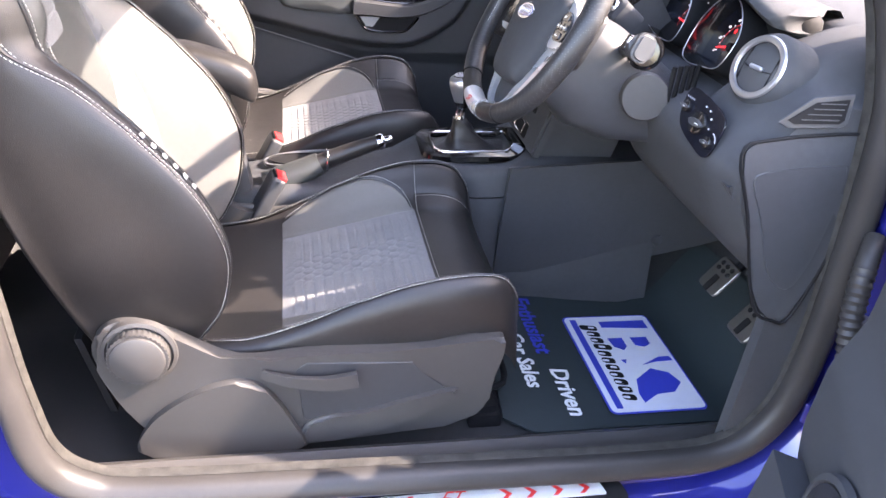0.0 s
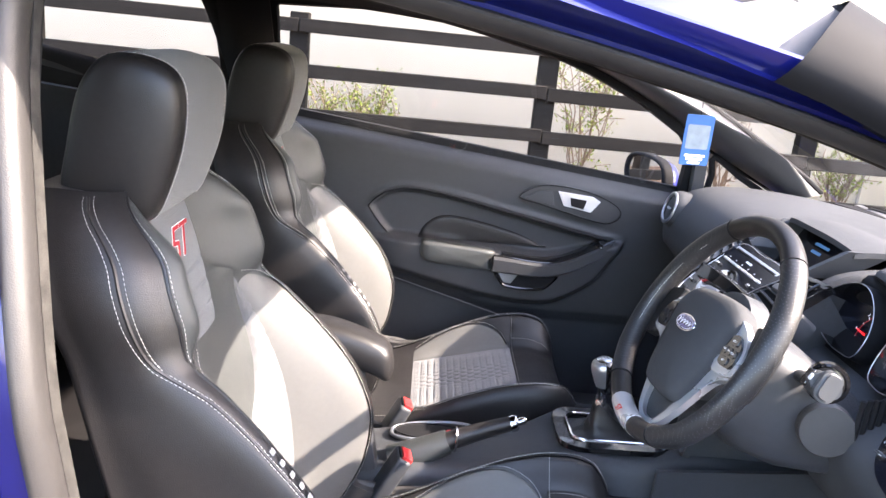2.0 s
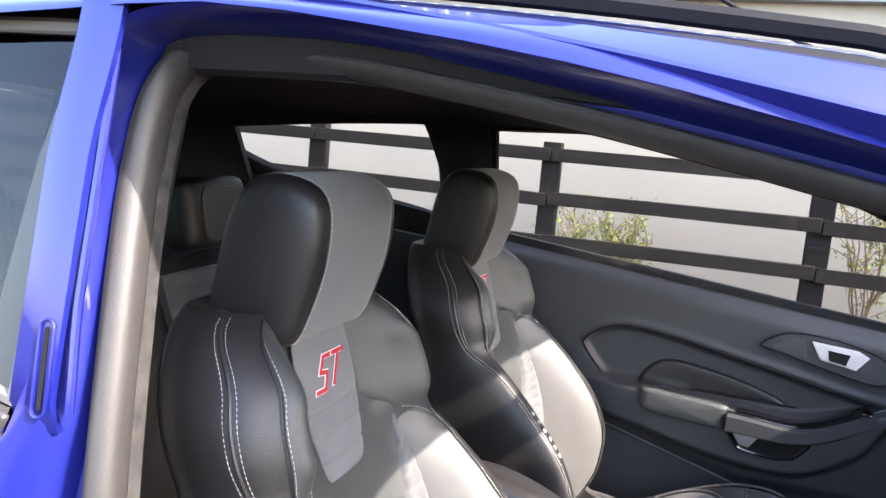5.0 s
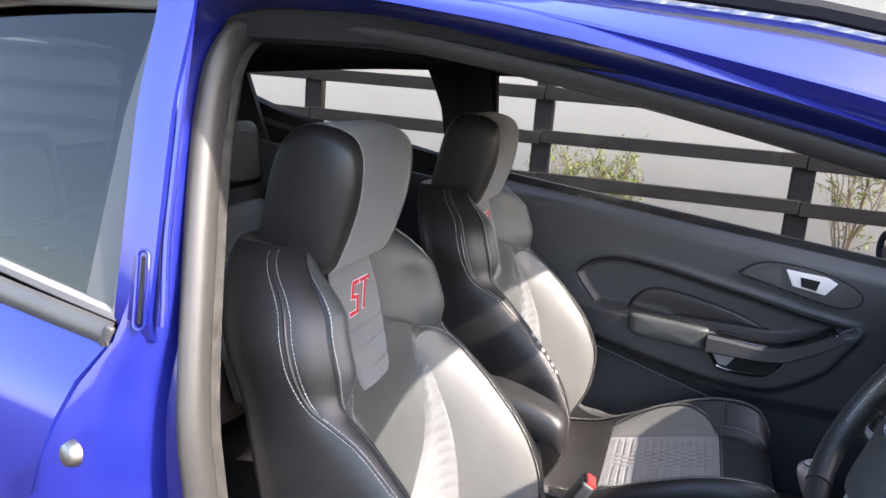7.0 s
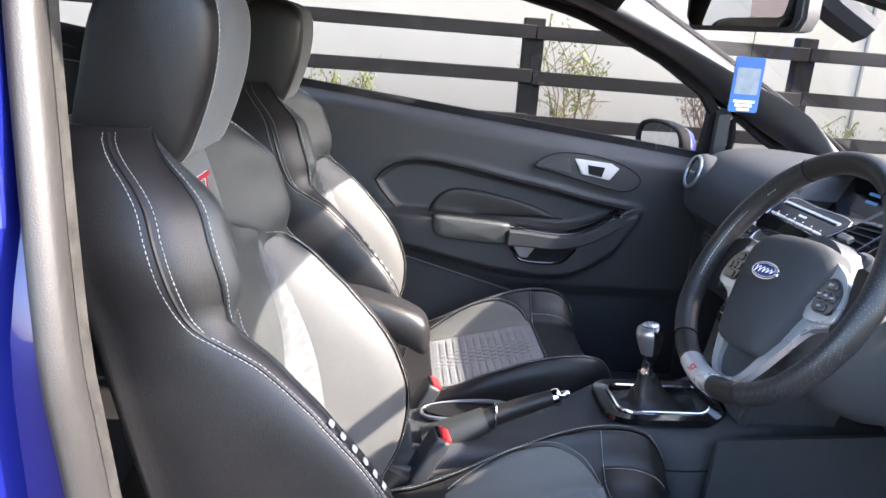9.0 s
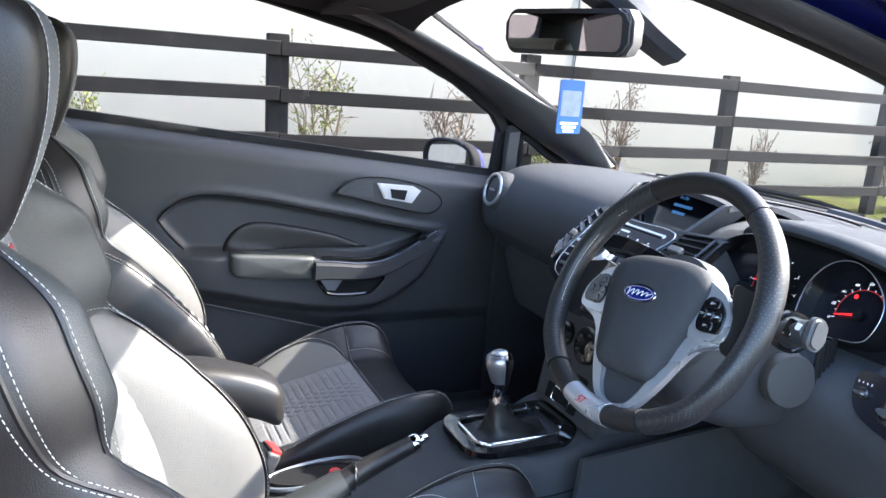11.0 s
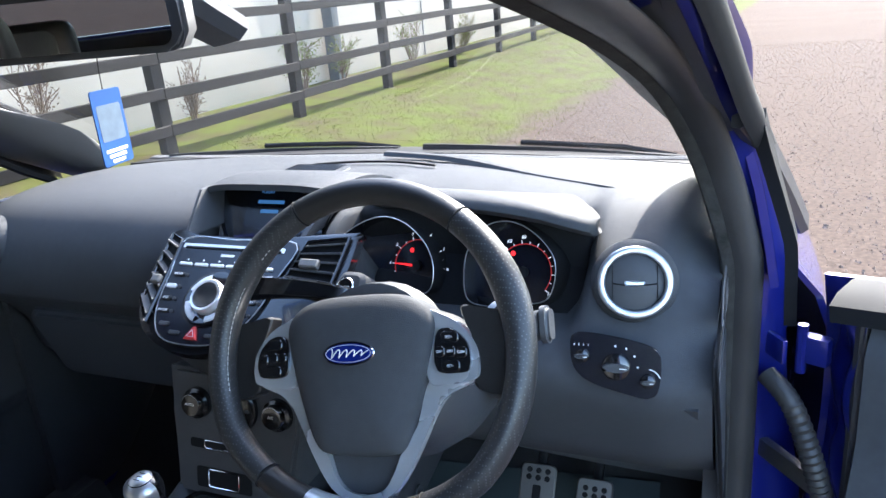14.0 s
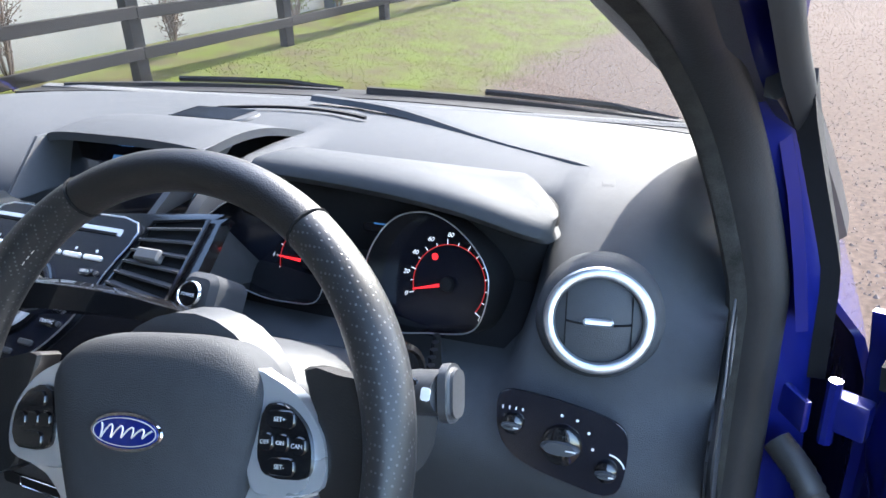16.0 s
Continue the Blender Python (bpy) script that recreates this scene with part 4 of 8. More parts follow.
def back_centre(z):
    return -0.385 - (z - 0.55) * 0.33


def back_rear(z):
    return -0.462 - (z - 0.52) * 0.33


HALF = ((0.46, 0.205), (0.55, 0.224), (0.66, 0.236), (0.80, 0.230), (0.91, 0.219), (0.96, 0.224), (1.00, 0.220), (1.035, 0.205), (1.065, 0.184), (1.085, 0.160), (1.10, 0.130))
FRONT = ((0.46, -0.325), (0.50, -0.292), (0.56, -0.262), (0.64, -0.252), (0.70, -0.268), (0.76, -0.302), (0.83, -0.362), (0.88, -0.415), (0.92, -0.470), (0.96, -0.495), (1.02, -0.520), (1.10, -0.555))


def back_ctrl(z):
    c, r, h, pk = back_centre(z), back_rear(z), curve1(HALF, z), curve1(FRONT, z)
    sh = sstep(0.865, 0.965, z) * (1 - sstep(1.02, 1.10, z))
    pk = max(pk, c + 0.012)
    top = sstep(1.04, 1.10, z)
    p2 = lerp(c + 0.20 * (pk - c), c + 0.030, sh)
    p3 = lerp(c + 0.80 * (pk - c), c + 0.072, sh)
    p4 = lerp(pk, max(pk, c + 0.045), sh)
    return [(c, 0.0), (c + 0.004, 0.36 * h), (p2, 0.56 * h), (p3, 0.76 * h), (p4, 0.91 * h), (p4 - 0.035, 1.0 * h), (r + 0.035, 1.0 * h), (r, 0.90 * h), (r - 0.014 * (1 - top), 0.0)]


def back_at(p, z, inset=0.0):
    """Point of the backrest's skin; p runs from 0 (front middle) to 8 (rear middle), signed by side."""
    c = back_ctrl(z)
    s = -1 if p < 0 else 1
    q = abs(p)
    i = min(int(q), 7)
    t = q - i

    def g(k):
        if k < 0:
            return V(c[-k][0], -c[-k][1], 0)
        k = min(k, 8)
        return V(c[k][0], c[k][1], 0)
    a, b, d, e = g(i - 1), g(i), g(i + 1), g(i + 2)
    m = 0.5 * ((2 * b) + (d - a) * t + (2 * a - 5 * b + 4 * d - e) * t * t + (3 * b - a - 3 * d + e) * t ** 3)
    return V(m.x - inset, CY + s * m.y, z)


def back_patch(p0, p1, z0, z1, np_, nz, puff=0.0, rib=None, lo=None, hi=None):
    """A panel of the backrest: its edges sink into the seams by puff."""
    def fn(u, v):
        za, zb = (lo(u) if lo else z0), (hi(u) if hi else z1)
        z = lerp(za, zb, v)
        p = lerp(p0(z) if callable(p0) else p0, p1(z) if callable(p1) else p1, u)
        q = back_at(p, z)
        e = min(min(u, 1 - u) * 6, min(v, 1 - v) * 9, 1.0)
        d = puff * (1 - (1 - e) ** 2) - puff
        if rib:
            d += rib(u, v, z) * min(1, e)
        return q + V(d, 0, d * 0.3)
    return sheet(fn, span(0, 1, np_), span(0, 1, nz))


seat = thing("front_seat", (-0.1, CY, 0.30), "sports front seat in black leather with grey cloth and white stitching", "seat", "front seats")
ZT = 1.095
back = part("backrest", grid([[back_at(p, z) for p in span(3.7, 8, 26)] + [back_at(-p, z) for p in span(8, 3.7, 26)[1:]] for z in
                              [0.46, 0.475] + span(0.49, 1.05, 30) + [1.065, 1.08, 1.09, ZT]]), LEATHER, seat, "black leather outer backrest", smooth=60)
part("backrest_top", grid([[back_at(p, ZT) + V(0, 0, 0.012 * math.sin(math.pi * k)) * 1 for p in span(-8, 8, 40)] for k in (0,)] + [[(back_at(p, ZT) + V(-0.57 - back_at(p, ZT).x, 0, 0) * f) + V(0, 0, -0.008 * f) for p in span(-8, 8, 40)] for f in (0.5, 0.98)]), LEATHER, back, smooth=60)
EDGE1 = ((0.46, 0.02), (0.672, 0.02), (0.685, 0.45), (0.705, 0.85), (0.74, 1.35), (0.78, 1.70), (0.84, 1.92), (0.90, 2.10), (0.94, 2.2))
EDGE2 = ((0.46, 1.5), (0.55, 1.85), (0.66, 2.08), (0.76, 2.22), (0.84, 2.26), (0.89, 2.2), (0.93, 2.2))


def crown(u):
    return 0.925 - 0.06 * (u - 0.25) ** 2 - 0.035 * (1 - u) ** 3


part("under_skin", grid([[back_at(p, z, 0.006) for p in span(-3.9, 3.9, 40)] for z in span(0.462, ZT - 0.004, 40)]), LEATHER_GREY, back, smooth=60)
part("centre_tongue", back_patch(lambda z: -curve1(EDGE1, z), lambda z: curve1(EDGE1, z), 0.672, 0.935, 30, 40, 0.003), LEATHER_GREY, back, "charcoal leather centre panel", smooth=60)
LOGO = ((0.870, 0.34), (0.874, 0.50), (0.885, 0.62), (0.92, 0.74), (0.98, 0.86), (1.05, 0.95), (1.10, 1.0))
part("logo_panel", sheet(lambda u, v: (lambda z: back_at(lerp(-1, 1, u) * curve1(LOGO, z), z) + V(0.0036 - 0.0026 * max(abs(2 * u - 1) ** 10, (1 - v) ** 30) - (0.0022 * max(0.0, 1 - abs(((z - 0.004 * (2 * u - 1) ** 2) - 0.014) % 0.030 - 0.015) / 0.0035) if z < 0.975 else 0), 0, 0))(lerp(0.870, ZT, v)), span(0, 1, 22), span(0, 1, 110)), FABRIC, back, "grey quilted cloth panel", smooth=60)
for s in (-1, 1):
    part("rib_panel", back_patch(lambda z: s * curve1(EDGE1, z), lambda z: s * curve1(EDGE2, z), 0.47, 0.915, 14, 150, 0.003, lambda u, v, z: 0.0048 * abs(math.sin(math.pi * (z - 0.018 * u) / 0.020)) ** 0.6), FABRIC_PALE, back, "pale grey ribbed cloth", smooth=60)
    part("inner_bolster", back_patch(lambda z: s * curve1(EDGE2, z), s * 3.7, 0.465, 0.905, 16, 40, 0.004, hi=lambda u: crown(lerp(0.55, 1, u))), LEATHER_PALE, back, "pale grey inner bolster", smooth=60)
    part("shoulder_bolster", back_patch(lambda z: s * lerp(2.1, 1.0, sstep(0.92, 0.95, z)), s * 3.7, 0.90, ZT, 20, 26, 0.004, lo=crown), LEATHER_GREY, back, "charcoal leather shoulder bolster", smooth=60)
    stitches([back_at(s * lerp(2.3, 3.66, u), crown(lerp(0.5, 1, u)) + 0.004) + V(0.0012, 0, 0.0006) for u in span(0, 1, 24)], back)
for s in (-1, 1):
    zs = span(0.475, 1.09, 120)
    stitches([back_at(s * 3.62, z) + V(0.0015, 0, 0.0005) for z in zs], back)
    part("piping", tube([back_at(s * 3.70, z) + V(0.001, 0, 0) for z in zs[::2]], 0.0022, 5), LEATHER, back)
    if s < 0:
        def seam_p(z, d):
            return s * (lerp(4.40, 4.95, sstep(0.85, 0.97, z)) + d * lerp(0.09, 0.16, sstep(0.85, 0.97, z)))
        stitches([back_at(seam_p(z, -1), z) + V(0.0006, s * 0.001, 0) for z in zs], back)
        stitches([back_at(seam_p(z, 1), z) + V(0.0006, s * 0.001, 0) for z in zs], back)
        part("piping", tube([back_at(seam_p(z, 0), z) for z in zs[::2]], 0.0022, 5), LEATHER, back)
LEATHER_PRINT = material("faded_print", (0.30, 0.295, 0.28), 0.6, var=0.12, scale=60)
# maker's lettering on the bolster edge, as plain bars
for i in range(6):
    z = 0.822 - 0.0135 * i
    a, b, c = back_at(-4.10, z), back_at(-4.10, z - 0.009), back_at(-3.99, z - 0.0045)
    mid = (a + b) / 2
    nrm = (a - b).cross(c - mid).normalized()
    nrm = nrm if nrm.x > 0 else -nrm
    part("print_bar", slab(rounded(0.010, 0.0075, 0.002), 0.0006, basis(mid + nrm * 0.0022, nrm, a - b)), LEATHER_PRINT, back, "pale printed bar")
lm = basis(back_at(0.1, 0.998) + V(0.0030, 0, 0.001), (0.95, 0, 0.31))
emblem(lm, 0.0445, WHITE, back, "emblem_edge", 0.0006, 0.022)
emblem(basis(back_at(0.1, 0.998) + V(0.0038, 0, 0.0012), (0.95, 0, 0.31)), 0.0445, RED_THREAD, back, "emblem", 0.0009)

# headrest: grey band with black side pads
HR = smooth_path([V(x, 0, z) for x, z in ((-0.620, 1.078), (-0.612, 1.15), (-0.594, 1.222), (-0.562, 1.256), (-0.506, 1.254), (-0.478, 1.228), (-0.478, 1.165), (-0.497, 1.098), (-0.518, 1.064), (-0.572, 1.056))], 5, True)
hc = V(-0.545, 0, 1.16)
HR = [hc + (p - hc) * 1.02 + V(-0.016, 0, -0.008) for p in HR]


def hr_ring(y, k):
    return [V(hc.x + (p.x - hc.x) * k, CY - 0.006 + y, hc.z + (p.z - hc.z) * k) for p in HR]


head = part("headrest", grid([hr_ring(y, 1 + 0.012 * math.cos(y / 0.10 * 1.4)) for y in span(-0.086, 0.086, 14)], cu=True), FABRIC, seat, "grey cloth headrest with black leather side pads", smooth=60)
for s in (-1, 1):
    rows = [hr_ring(s * y, k) for y, k in ((0.086, 0.998), (0.088, 0.990), (0.094, 0.980), (0.100, 0.958), (0.105, 0.92), (0.109, 0.84), (0.112, 0.70), (0.114, 0.48), (0.115, 0.24), (0.1155, 0.001))]
    part("side_pad", grid(rows, cu=True), LEATHER, head, "black leather side pad", smooth=60)
    stitches([p + V(0, -s * 0.004, 0) for p in hr_ring(s * 0.086, 1.006)] + [hr_ring(s * 0.086, 1.006)[0]], head)
    part("headrest_post", tube([V(-0.560, CY + s * 0.055, 1.02), V(-0.560, CY + s * 0.055, 1.075)], 0.006, 8), CHROME, seat)

# cushion
ZC = ((-0.36, 0.452), (-0.20, 0.468), (-0.05, 0.503), (0.06, 0.528), (0.12, 0.532), (0.16, 0.521), (0.185, 0.497), (0.197, 0.462), (0.196, 0.415))
ZB = ((-0.36, 0.475), (-0.24, 0.482), (-0.16, 0.512), (-0.08, 0.552), (0.02, 0.590), (0.10, 0.602), (0.15, 0.592), (0.178, 0.555), (0.192, 0.49), (0.196, 0.415))
HW = ((-0.36, 0.195), (-0.2, 0.215), (0.0, 0.230), (0.10, 0.232), (0.16, 0.222), (0.197, 0.200))


def cush_at(x, u):
    """u: 0 the middle line, 1 the outer side at the bottom seam."""
    s = -1 if u < 0 else 1
    a = abs(u)
    c, b, h = curve1(ZC, x), curve1(ZB, x), curve1(HW, x)
    base = min(c - 0.01, curve1(((-0.36, 0.44), (-0.2, 0.462), (0.0, 0.482), (0.12, 0.505), (0.197, 0.42)), x))
    keys = ((0.0, 0.0, c), (0.30, 0.36, c + 0.001), (0.50, 0.62, c + 0.006), (0.62, 0.80, lerp(c, b, 0.62)), (0.72, 0.905, b), (0.80, 0.985, lerp(b, base, 0.22)), (0.90, 1.0, lerp(b, base, 0.65)), (1.0, 0.985, base))
    y = curve1([(k[0], k[1]) for k in keys], a) * h
    z = curve1([(k[0], k[2]) for k in keys], a)
    return V(x, CY + s * y, z)


def cush_patch(u0, u1, x0, x1, nu, nx, puff=0.0, relief=None):
    def fn(u, v):
        x = lerp(x0, x1, v)
        uu = lerp(u0(x) if callable(u0) else u0, u1(x) if callable(u1) else u1, u)
        q = cush_at(x, uu)
        e = min(min(u, 1 - u) * 7, min(v, 1 - v) * 7, 1.0)
        d = puff * (1 - (1 - e) ** 2) - puff + (relief(q.x, q.y - CY) * e if relief else 0)
        return q + V(0, 0, d)
    return sheet(fn, span(0, 1, nu), span(0, 1, nx))


def hexes(x, y):
    """Crosswise quilted fingers on both sides of a middle band of honeycomb cells."""
    p, h = 0.0165, 0.021
    col = math.floor(x / p)
    near = []
    for c in (col - 1, col, col + 1):
        off = 0.5 * (c % 2)
        row = math.floor(y / h - off)
        for r in (row, row + 1, row - 1):
            near.append(math.hypot(x - (c + 0.5) * p, y - (r + off + 0.5) * h))
    near.sort()
    cell = sstep(0.0, 0.0075, near[1] - near[0])
    rib = sstep(0.0, 0.0042, p / 2 - abs(x - (col + 0.5) * p))
    k = 1 - sstep(0.036, 0.040, abs(y + 0.25 * h * (1 if col % 2 else -1)))
    return 0.0024 * lerp(rib, cell, k)


cush = part("cushion", grid([[cush_at(x, u) for u in span(0.70, 1, 12)] for x in span(-0.36, 0.196, 40)]), LEATHER, seat, "black leather cushion with a grey cloth centre", smooth=60)
part("side_bolster", grid([[cush_at(x, -u) for u in span(0.70, 1, 12)] for x in span(-0.36, 0.196, 40)]), LEATHER, cush, smooth=60)
UH = 0.475
part("centre_panel", cush_patch(-UH, UH, -0.185, 0.066, 110, 190, 0.003, hexes), FABRIC_PALE, cush, "pale grey honeycomb cloth panel", smooth=60)
part("front_pad", cush_patch(-0.56, 0.56, 0.066, 0.1965, 24, 26, 0.004), LEATHER, cush, "black leather front pad", smooth=60)
part("rear_pad", cush_patch(-0.70, 0.70, -0.36, -0.185, 24, 14, 0.003), LEATHER, cush, smooth=60)


def arch(x):
    k = min(1, max(0, (x + 0.185) / 0.251))
    return UH + (0.70 - UH) * math.sin(math.pi * min(1, 0.12 + 0.9 * k)) ** 0.55


for s in (-1, 1):
    part("inner_panel", cush_patch(lambda x: s * UH, lambda x: s * arch(x), -0.185, 0.066, 12, 30, 0.003), LEATHER_PALE, cush, "grey leather side panel", smooth=60)
    part("crest", cush_patch(lambda x: s * arch(x), s * 0.70, -0.185, 0.066, 10, 30, 0.002), LEATHER, cush, smooth=60)
    part("front_corner", cush_patch(s * 0.56, s * 0.70, 0.066, 0.1965, 8, 22, 0.003), LEATHER, cush, smooth=60)
    for off in (0.715, 0.735):
        stitches([cush_at(x, s * off) + V(0, 0, 0.0014) for x in span(-0.33, 0.18, 90)], cush)
    part("piping", tube([cush_at(x, s * 0.725) + V(0, 0, 0.0004) for x in span(-0.34, 0.19, 50)], 0.0022, 5), LEATHER, cush)
    stitches([cush_at(x, s * (arch(x) + 0.012)) + V(0, 0, 0.0006) for x in span(-0.18, 0.062, 60)], cush)
    stitches([cush_at(x, s * 0.545) + V(0, 0, 0.0006) for x in span(0.07, 0.17, 30)], cush)
stitches([cush_at(0.070, u) + V(0, 0, 0.0008) for u in span(-0.68, 0.68, 60)], cush)

# base shells and controls
shell_line = smooth_path([V(x, 0, z) for x, z in ((-0.445, 0.50), (-0.425, 0.545), (-0.385, 0.555), (-0.335, 0.53), (-0.25, 0.482), (-0.15, 0.488), (0.0, 0.492), (0.135, 0.505), (0.155, 0.49), (0.145, 0.43), (0.125, 0.345), (0.0, 0.325), (-0.17, 0.31), (-0.28, 0.305), (-0.345, 0.315), (-0.41, 0.40))], 4, True)
for s in (-1, 1):
    m = basis((0, CY + s * 0.222, 0), (0, s, 0))
    sx = -1 if s > 0 else 1
    sh = part("base_shell", slab([(p.x * sx, p.z) for p in shell_line], 0.024, m, 0.008, seg=3), PLASTIC_WARM, seat, "grained dark plastic seat shell", smooth=60)
    if s < 0:
        k = basis((-0.380, CY - 0.246, 0.508), (0, -1, 0.05))
        teeth = [((0.042 if i % 2 else 0.0403) * math.cos(i * math.pi / 36), (0.042 if i % 2 else 0.0403) * math.sin(i * math.pi / 36)) for i in range(72)]
        kn = part("recline_knob", slab(teeth, 0.020, k, 0.002), PLASTIC_WARM, sh, "round knurled recline knob")
        part("knob_cap", lathe([(0.037, 0.019), (0.0365, 0.0235), (0.033, 0.0255), (0.0, 0.0265)], k, 40), PLASTIC_WARM, kn)
        part("knob_collar", lathe([(0.052, -0.006), (0.051, 0.005), (0.046, 0.007), (0.044, 0.002)], k, 40), PLASTIC_WARM, sh)
        rc = basis((-0.03, CY - 0.2465, 0.418), (0, -1, 0))
        part("lever_recess", slab([(-0.135, 0.045), (-0.12, 0.058), (0.04, 0.052), (0.055, 0.03), (0.10, -0.005), (0.07, -0.05), (-0.09, -0.065), (-0.125, -0.05)], 0.0015, rc, 0.001), DOORSKIN, sh, "recessed darker panel")
        lev = smooth_path([V(-0.215, CY - 0.250, 0.462), V(-0.17, CY - 0.258, 0.452), V(-0.12, CY - 0.262, 0.449), V(-0.075, CY - 0.262, 0.455)], 5)
        part("height_lever", sweep(lev, [(-0.012, -0.006), (0.012, -0.006), (0.013, 0.0), (0.010, 0.006), (-0.010, 0.006), (-0.013, 0.0)], up=(0, 1, 0), size=lambda q: 0.6 + 0.5 * q), PLASTIC_WARM, sh, "seat height lever")
        fc = basis((0, CY - 0.244, 0), (0, -1, 0))
        hump = smooth_path([V(a, b, 0) for a, b in ((-0.40, 0.325), (-0.375, 0.385), (-0.32, 0.430), (-0.265, 0.452), (-0.225, 0.447), (-0.195, 0.415), (-0.165, 0.355), (-0.150, 0.316), (-0.25, 0.308), (-0.34, 0.312))], 4, True)
        part("hinge_cover", slab([(p.x, p.y) for p in hump], 0.016, fc, 0.006, seg=3), PLASTIC_WARM, sh, "domed hinge cover", smooth=60)
        lip_ = smooth_path([V(a, b, 0) for a, b in ((-0.150, 0.322), (-0.06, 0.336), (0.02, 0.362), (0.085, 0.408), (0.062, 0.414), (0.0, 0.398), (-0.06, 0.380), (-0.145, 0.366))], 4, True)
        part("shell_lip", slab([(p.x, p.y) for p in lip_], 0.013, fc, 0.006, seg=3), PLASTIC_WARM, sh, smooth=60)
part("base_frame", block((-0.12, CY, 0.40), (0.46, 0.36, 0.10), 0.02), BLACK, seat)
for s in (-1, 1):
    part("runner", block((-0.08, CY + s * 0.17, 0.30), (0.52, 0.035, 0.03), 0.006), BLACK, seat, "black steel floor runner")
    part("runner_foot", block((0.16, CY + s * 0.17, 0.285), (0.06, 0.05, 0.028), 0.006), BLACK, seat)
part("adjust_bar", tube(smooth_path([V(0.10, CY - 0.15, 0.33), V(0.20, CY - 0.14, 0.325), V(0.21, CY, 0.322), V(0.20, CY + 0.14, 0.325), V(0.10, CY + 0.15, 0.33)], 5), 0.006, 8), BLACK, seat)
part("rear_cover", sheet(lambda u, v: V(back_rear(lerp(0.40, 0.50, v)) - 0.012, CY + 0.2 * u, lerp(0.36, 0.50, v)), span(-1, 1, 6), span(0, 1, 4), 0.01, (-1, 0, 0)), BLACK, seat)

seat2 = copy_thing(seat, Matrix.Translation((-0.1, CY + 0.705, 0.30)))
# the folding centre armrest fixed to the driver's seat
ar = smooth_path([V(-0.40, 0, 0.775), V(-0.34, 0, 0.772), V(-0.27, 0, 0.752), V(-0.225, 0, 0.728)], 6)
rows = []
for i, p in enumerate(ar):
    k = i / (len(ar) - 1)
    w, h = 0.040 * (1 - 0.12 * k), 0.034
    e = math.sqrt(max(0.03, 1 - max(0, (k - 0.82) / 0.18) ** 2))
    rows.append([p + V(0, -0.095 + w * e * math.copysign(abs(math.cos(a)) ** 0.6, math.cos(a)), h * e * math.copysign(abs(math.sin(a)) ** 0.7, math.sin(a))) for a in [2 * math.pi * j / 20 for j in range(20)]])
rest = thing("armrest", (-0.30, -0.095, 0.70), "padded black leather folding centre armrest", "armrest")
part("pad", grid(rows, cu=True, cap=True), LEATHER, rest, smooth=60)
part("bracket", block((-0.285, -0.095, 0.625), (0.05, 0.045, 0.22), 0.012, Euler((0, -0.2, 0)).to_matrix()), PLASTIC, rest)

# rear bench
bench = thing("rear_bench", (-1.1, 0, 0.30), "rear bench with black leather sides and grey cloth panels", "seat")
part("bench_cushion", sheet(lambda u, v: V(lerp(-1.12, -0.70, v), 0.60 * u, 0.40 + 0.10 * math.sin(min(1, v * 1.2) * 1.9) - 0.02 * abs(u)), span(-1, 1, 16), span(0, 1, 10), 0.1, (0, 0, -1)), LEATHER, bench)
part("bench_back", sheet(lambda u, v: V(-1.10 - 0.16 * v - 0.02 * math.cos(u * 9), 0.60 * u, lerp(0.45, 0.98, v)), span(-1, 1, 24), span(0, 1, 10), 0.08, (-1, 0, 0)), LEATHER, bench)
for y in (-0.34, 0.34):
    part("cloth_panel", sheet(lambda u, v, c=y: V(-1.058 - 0.16 * v + 0.002 * abs(math.sin(v * 40)), c + 0.17 * u, lerp(0.50, 0.95, v)), span(-1, 1, 8), span(0, 1, 90), 0.02, (-1, 0, 0)), FABRIC, bench, "grey ribbed cloth panel")
    hr = part("headrest", block((-1.235, y, 1.085), (0.10, 0.24, 0.17), 0.04, Euler((0, -0.2, 0)).to_matrix(), 4), LEATHER, bench, "small black rear headrest")
    # charcoal in place of grey cloth: dimness of the rear cabin as colour
    part("cloth_face", slab(rounded(0.15, 0.13, 0.03), 0.006, basis((-1.186, y, 1.088), (1, 0, 0.22)), 0.002), LEATHER_GREY, hr)

# ---------------------------------------------------------------- dashboard
dash = thing("dashboard", (0.6, 0, 0.6), "dark grained plastic dashboard of a right-hand-drive car", "dashboard")


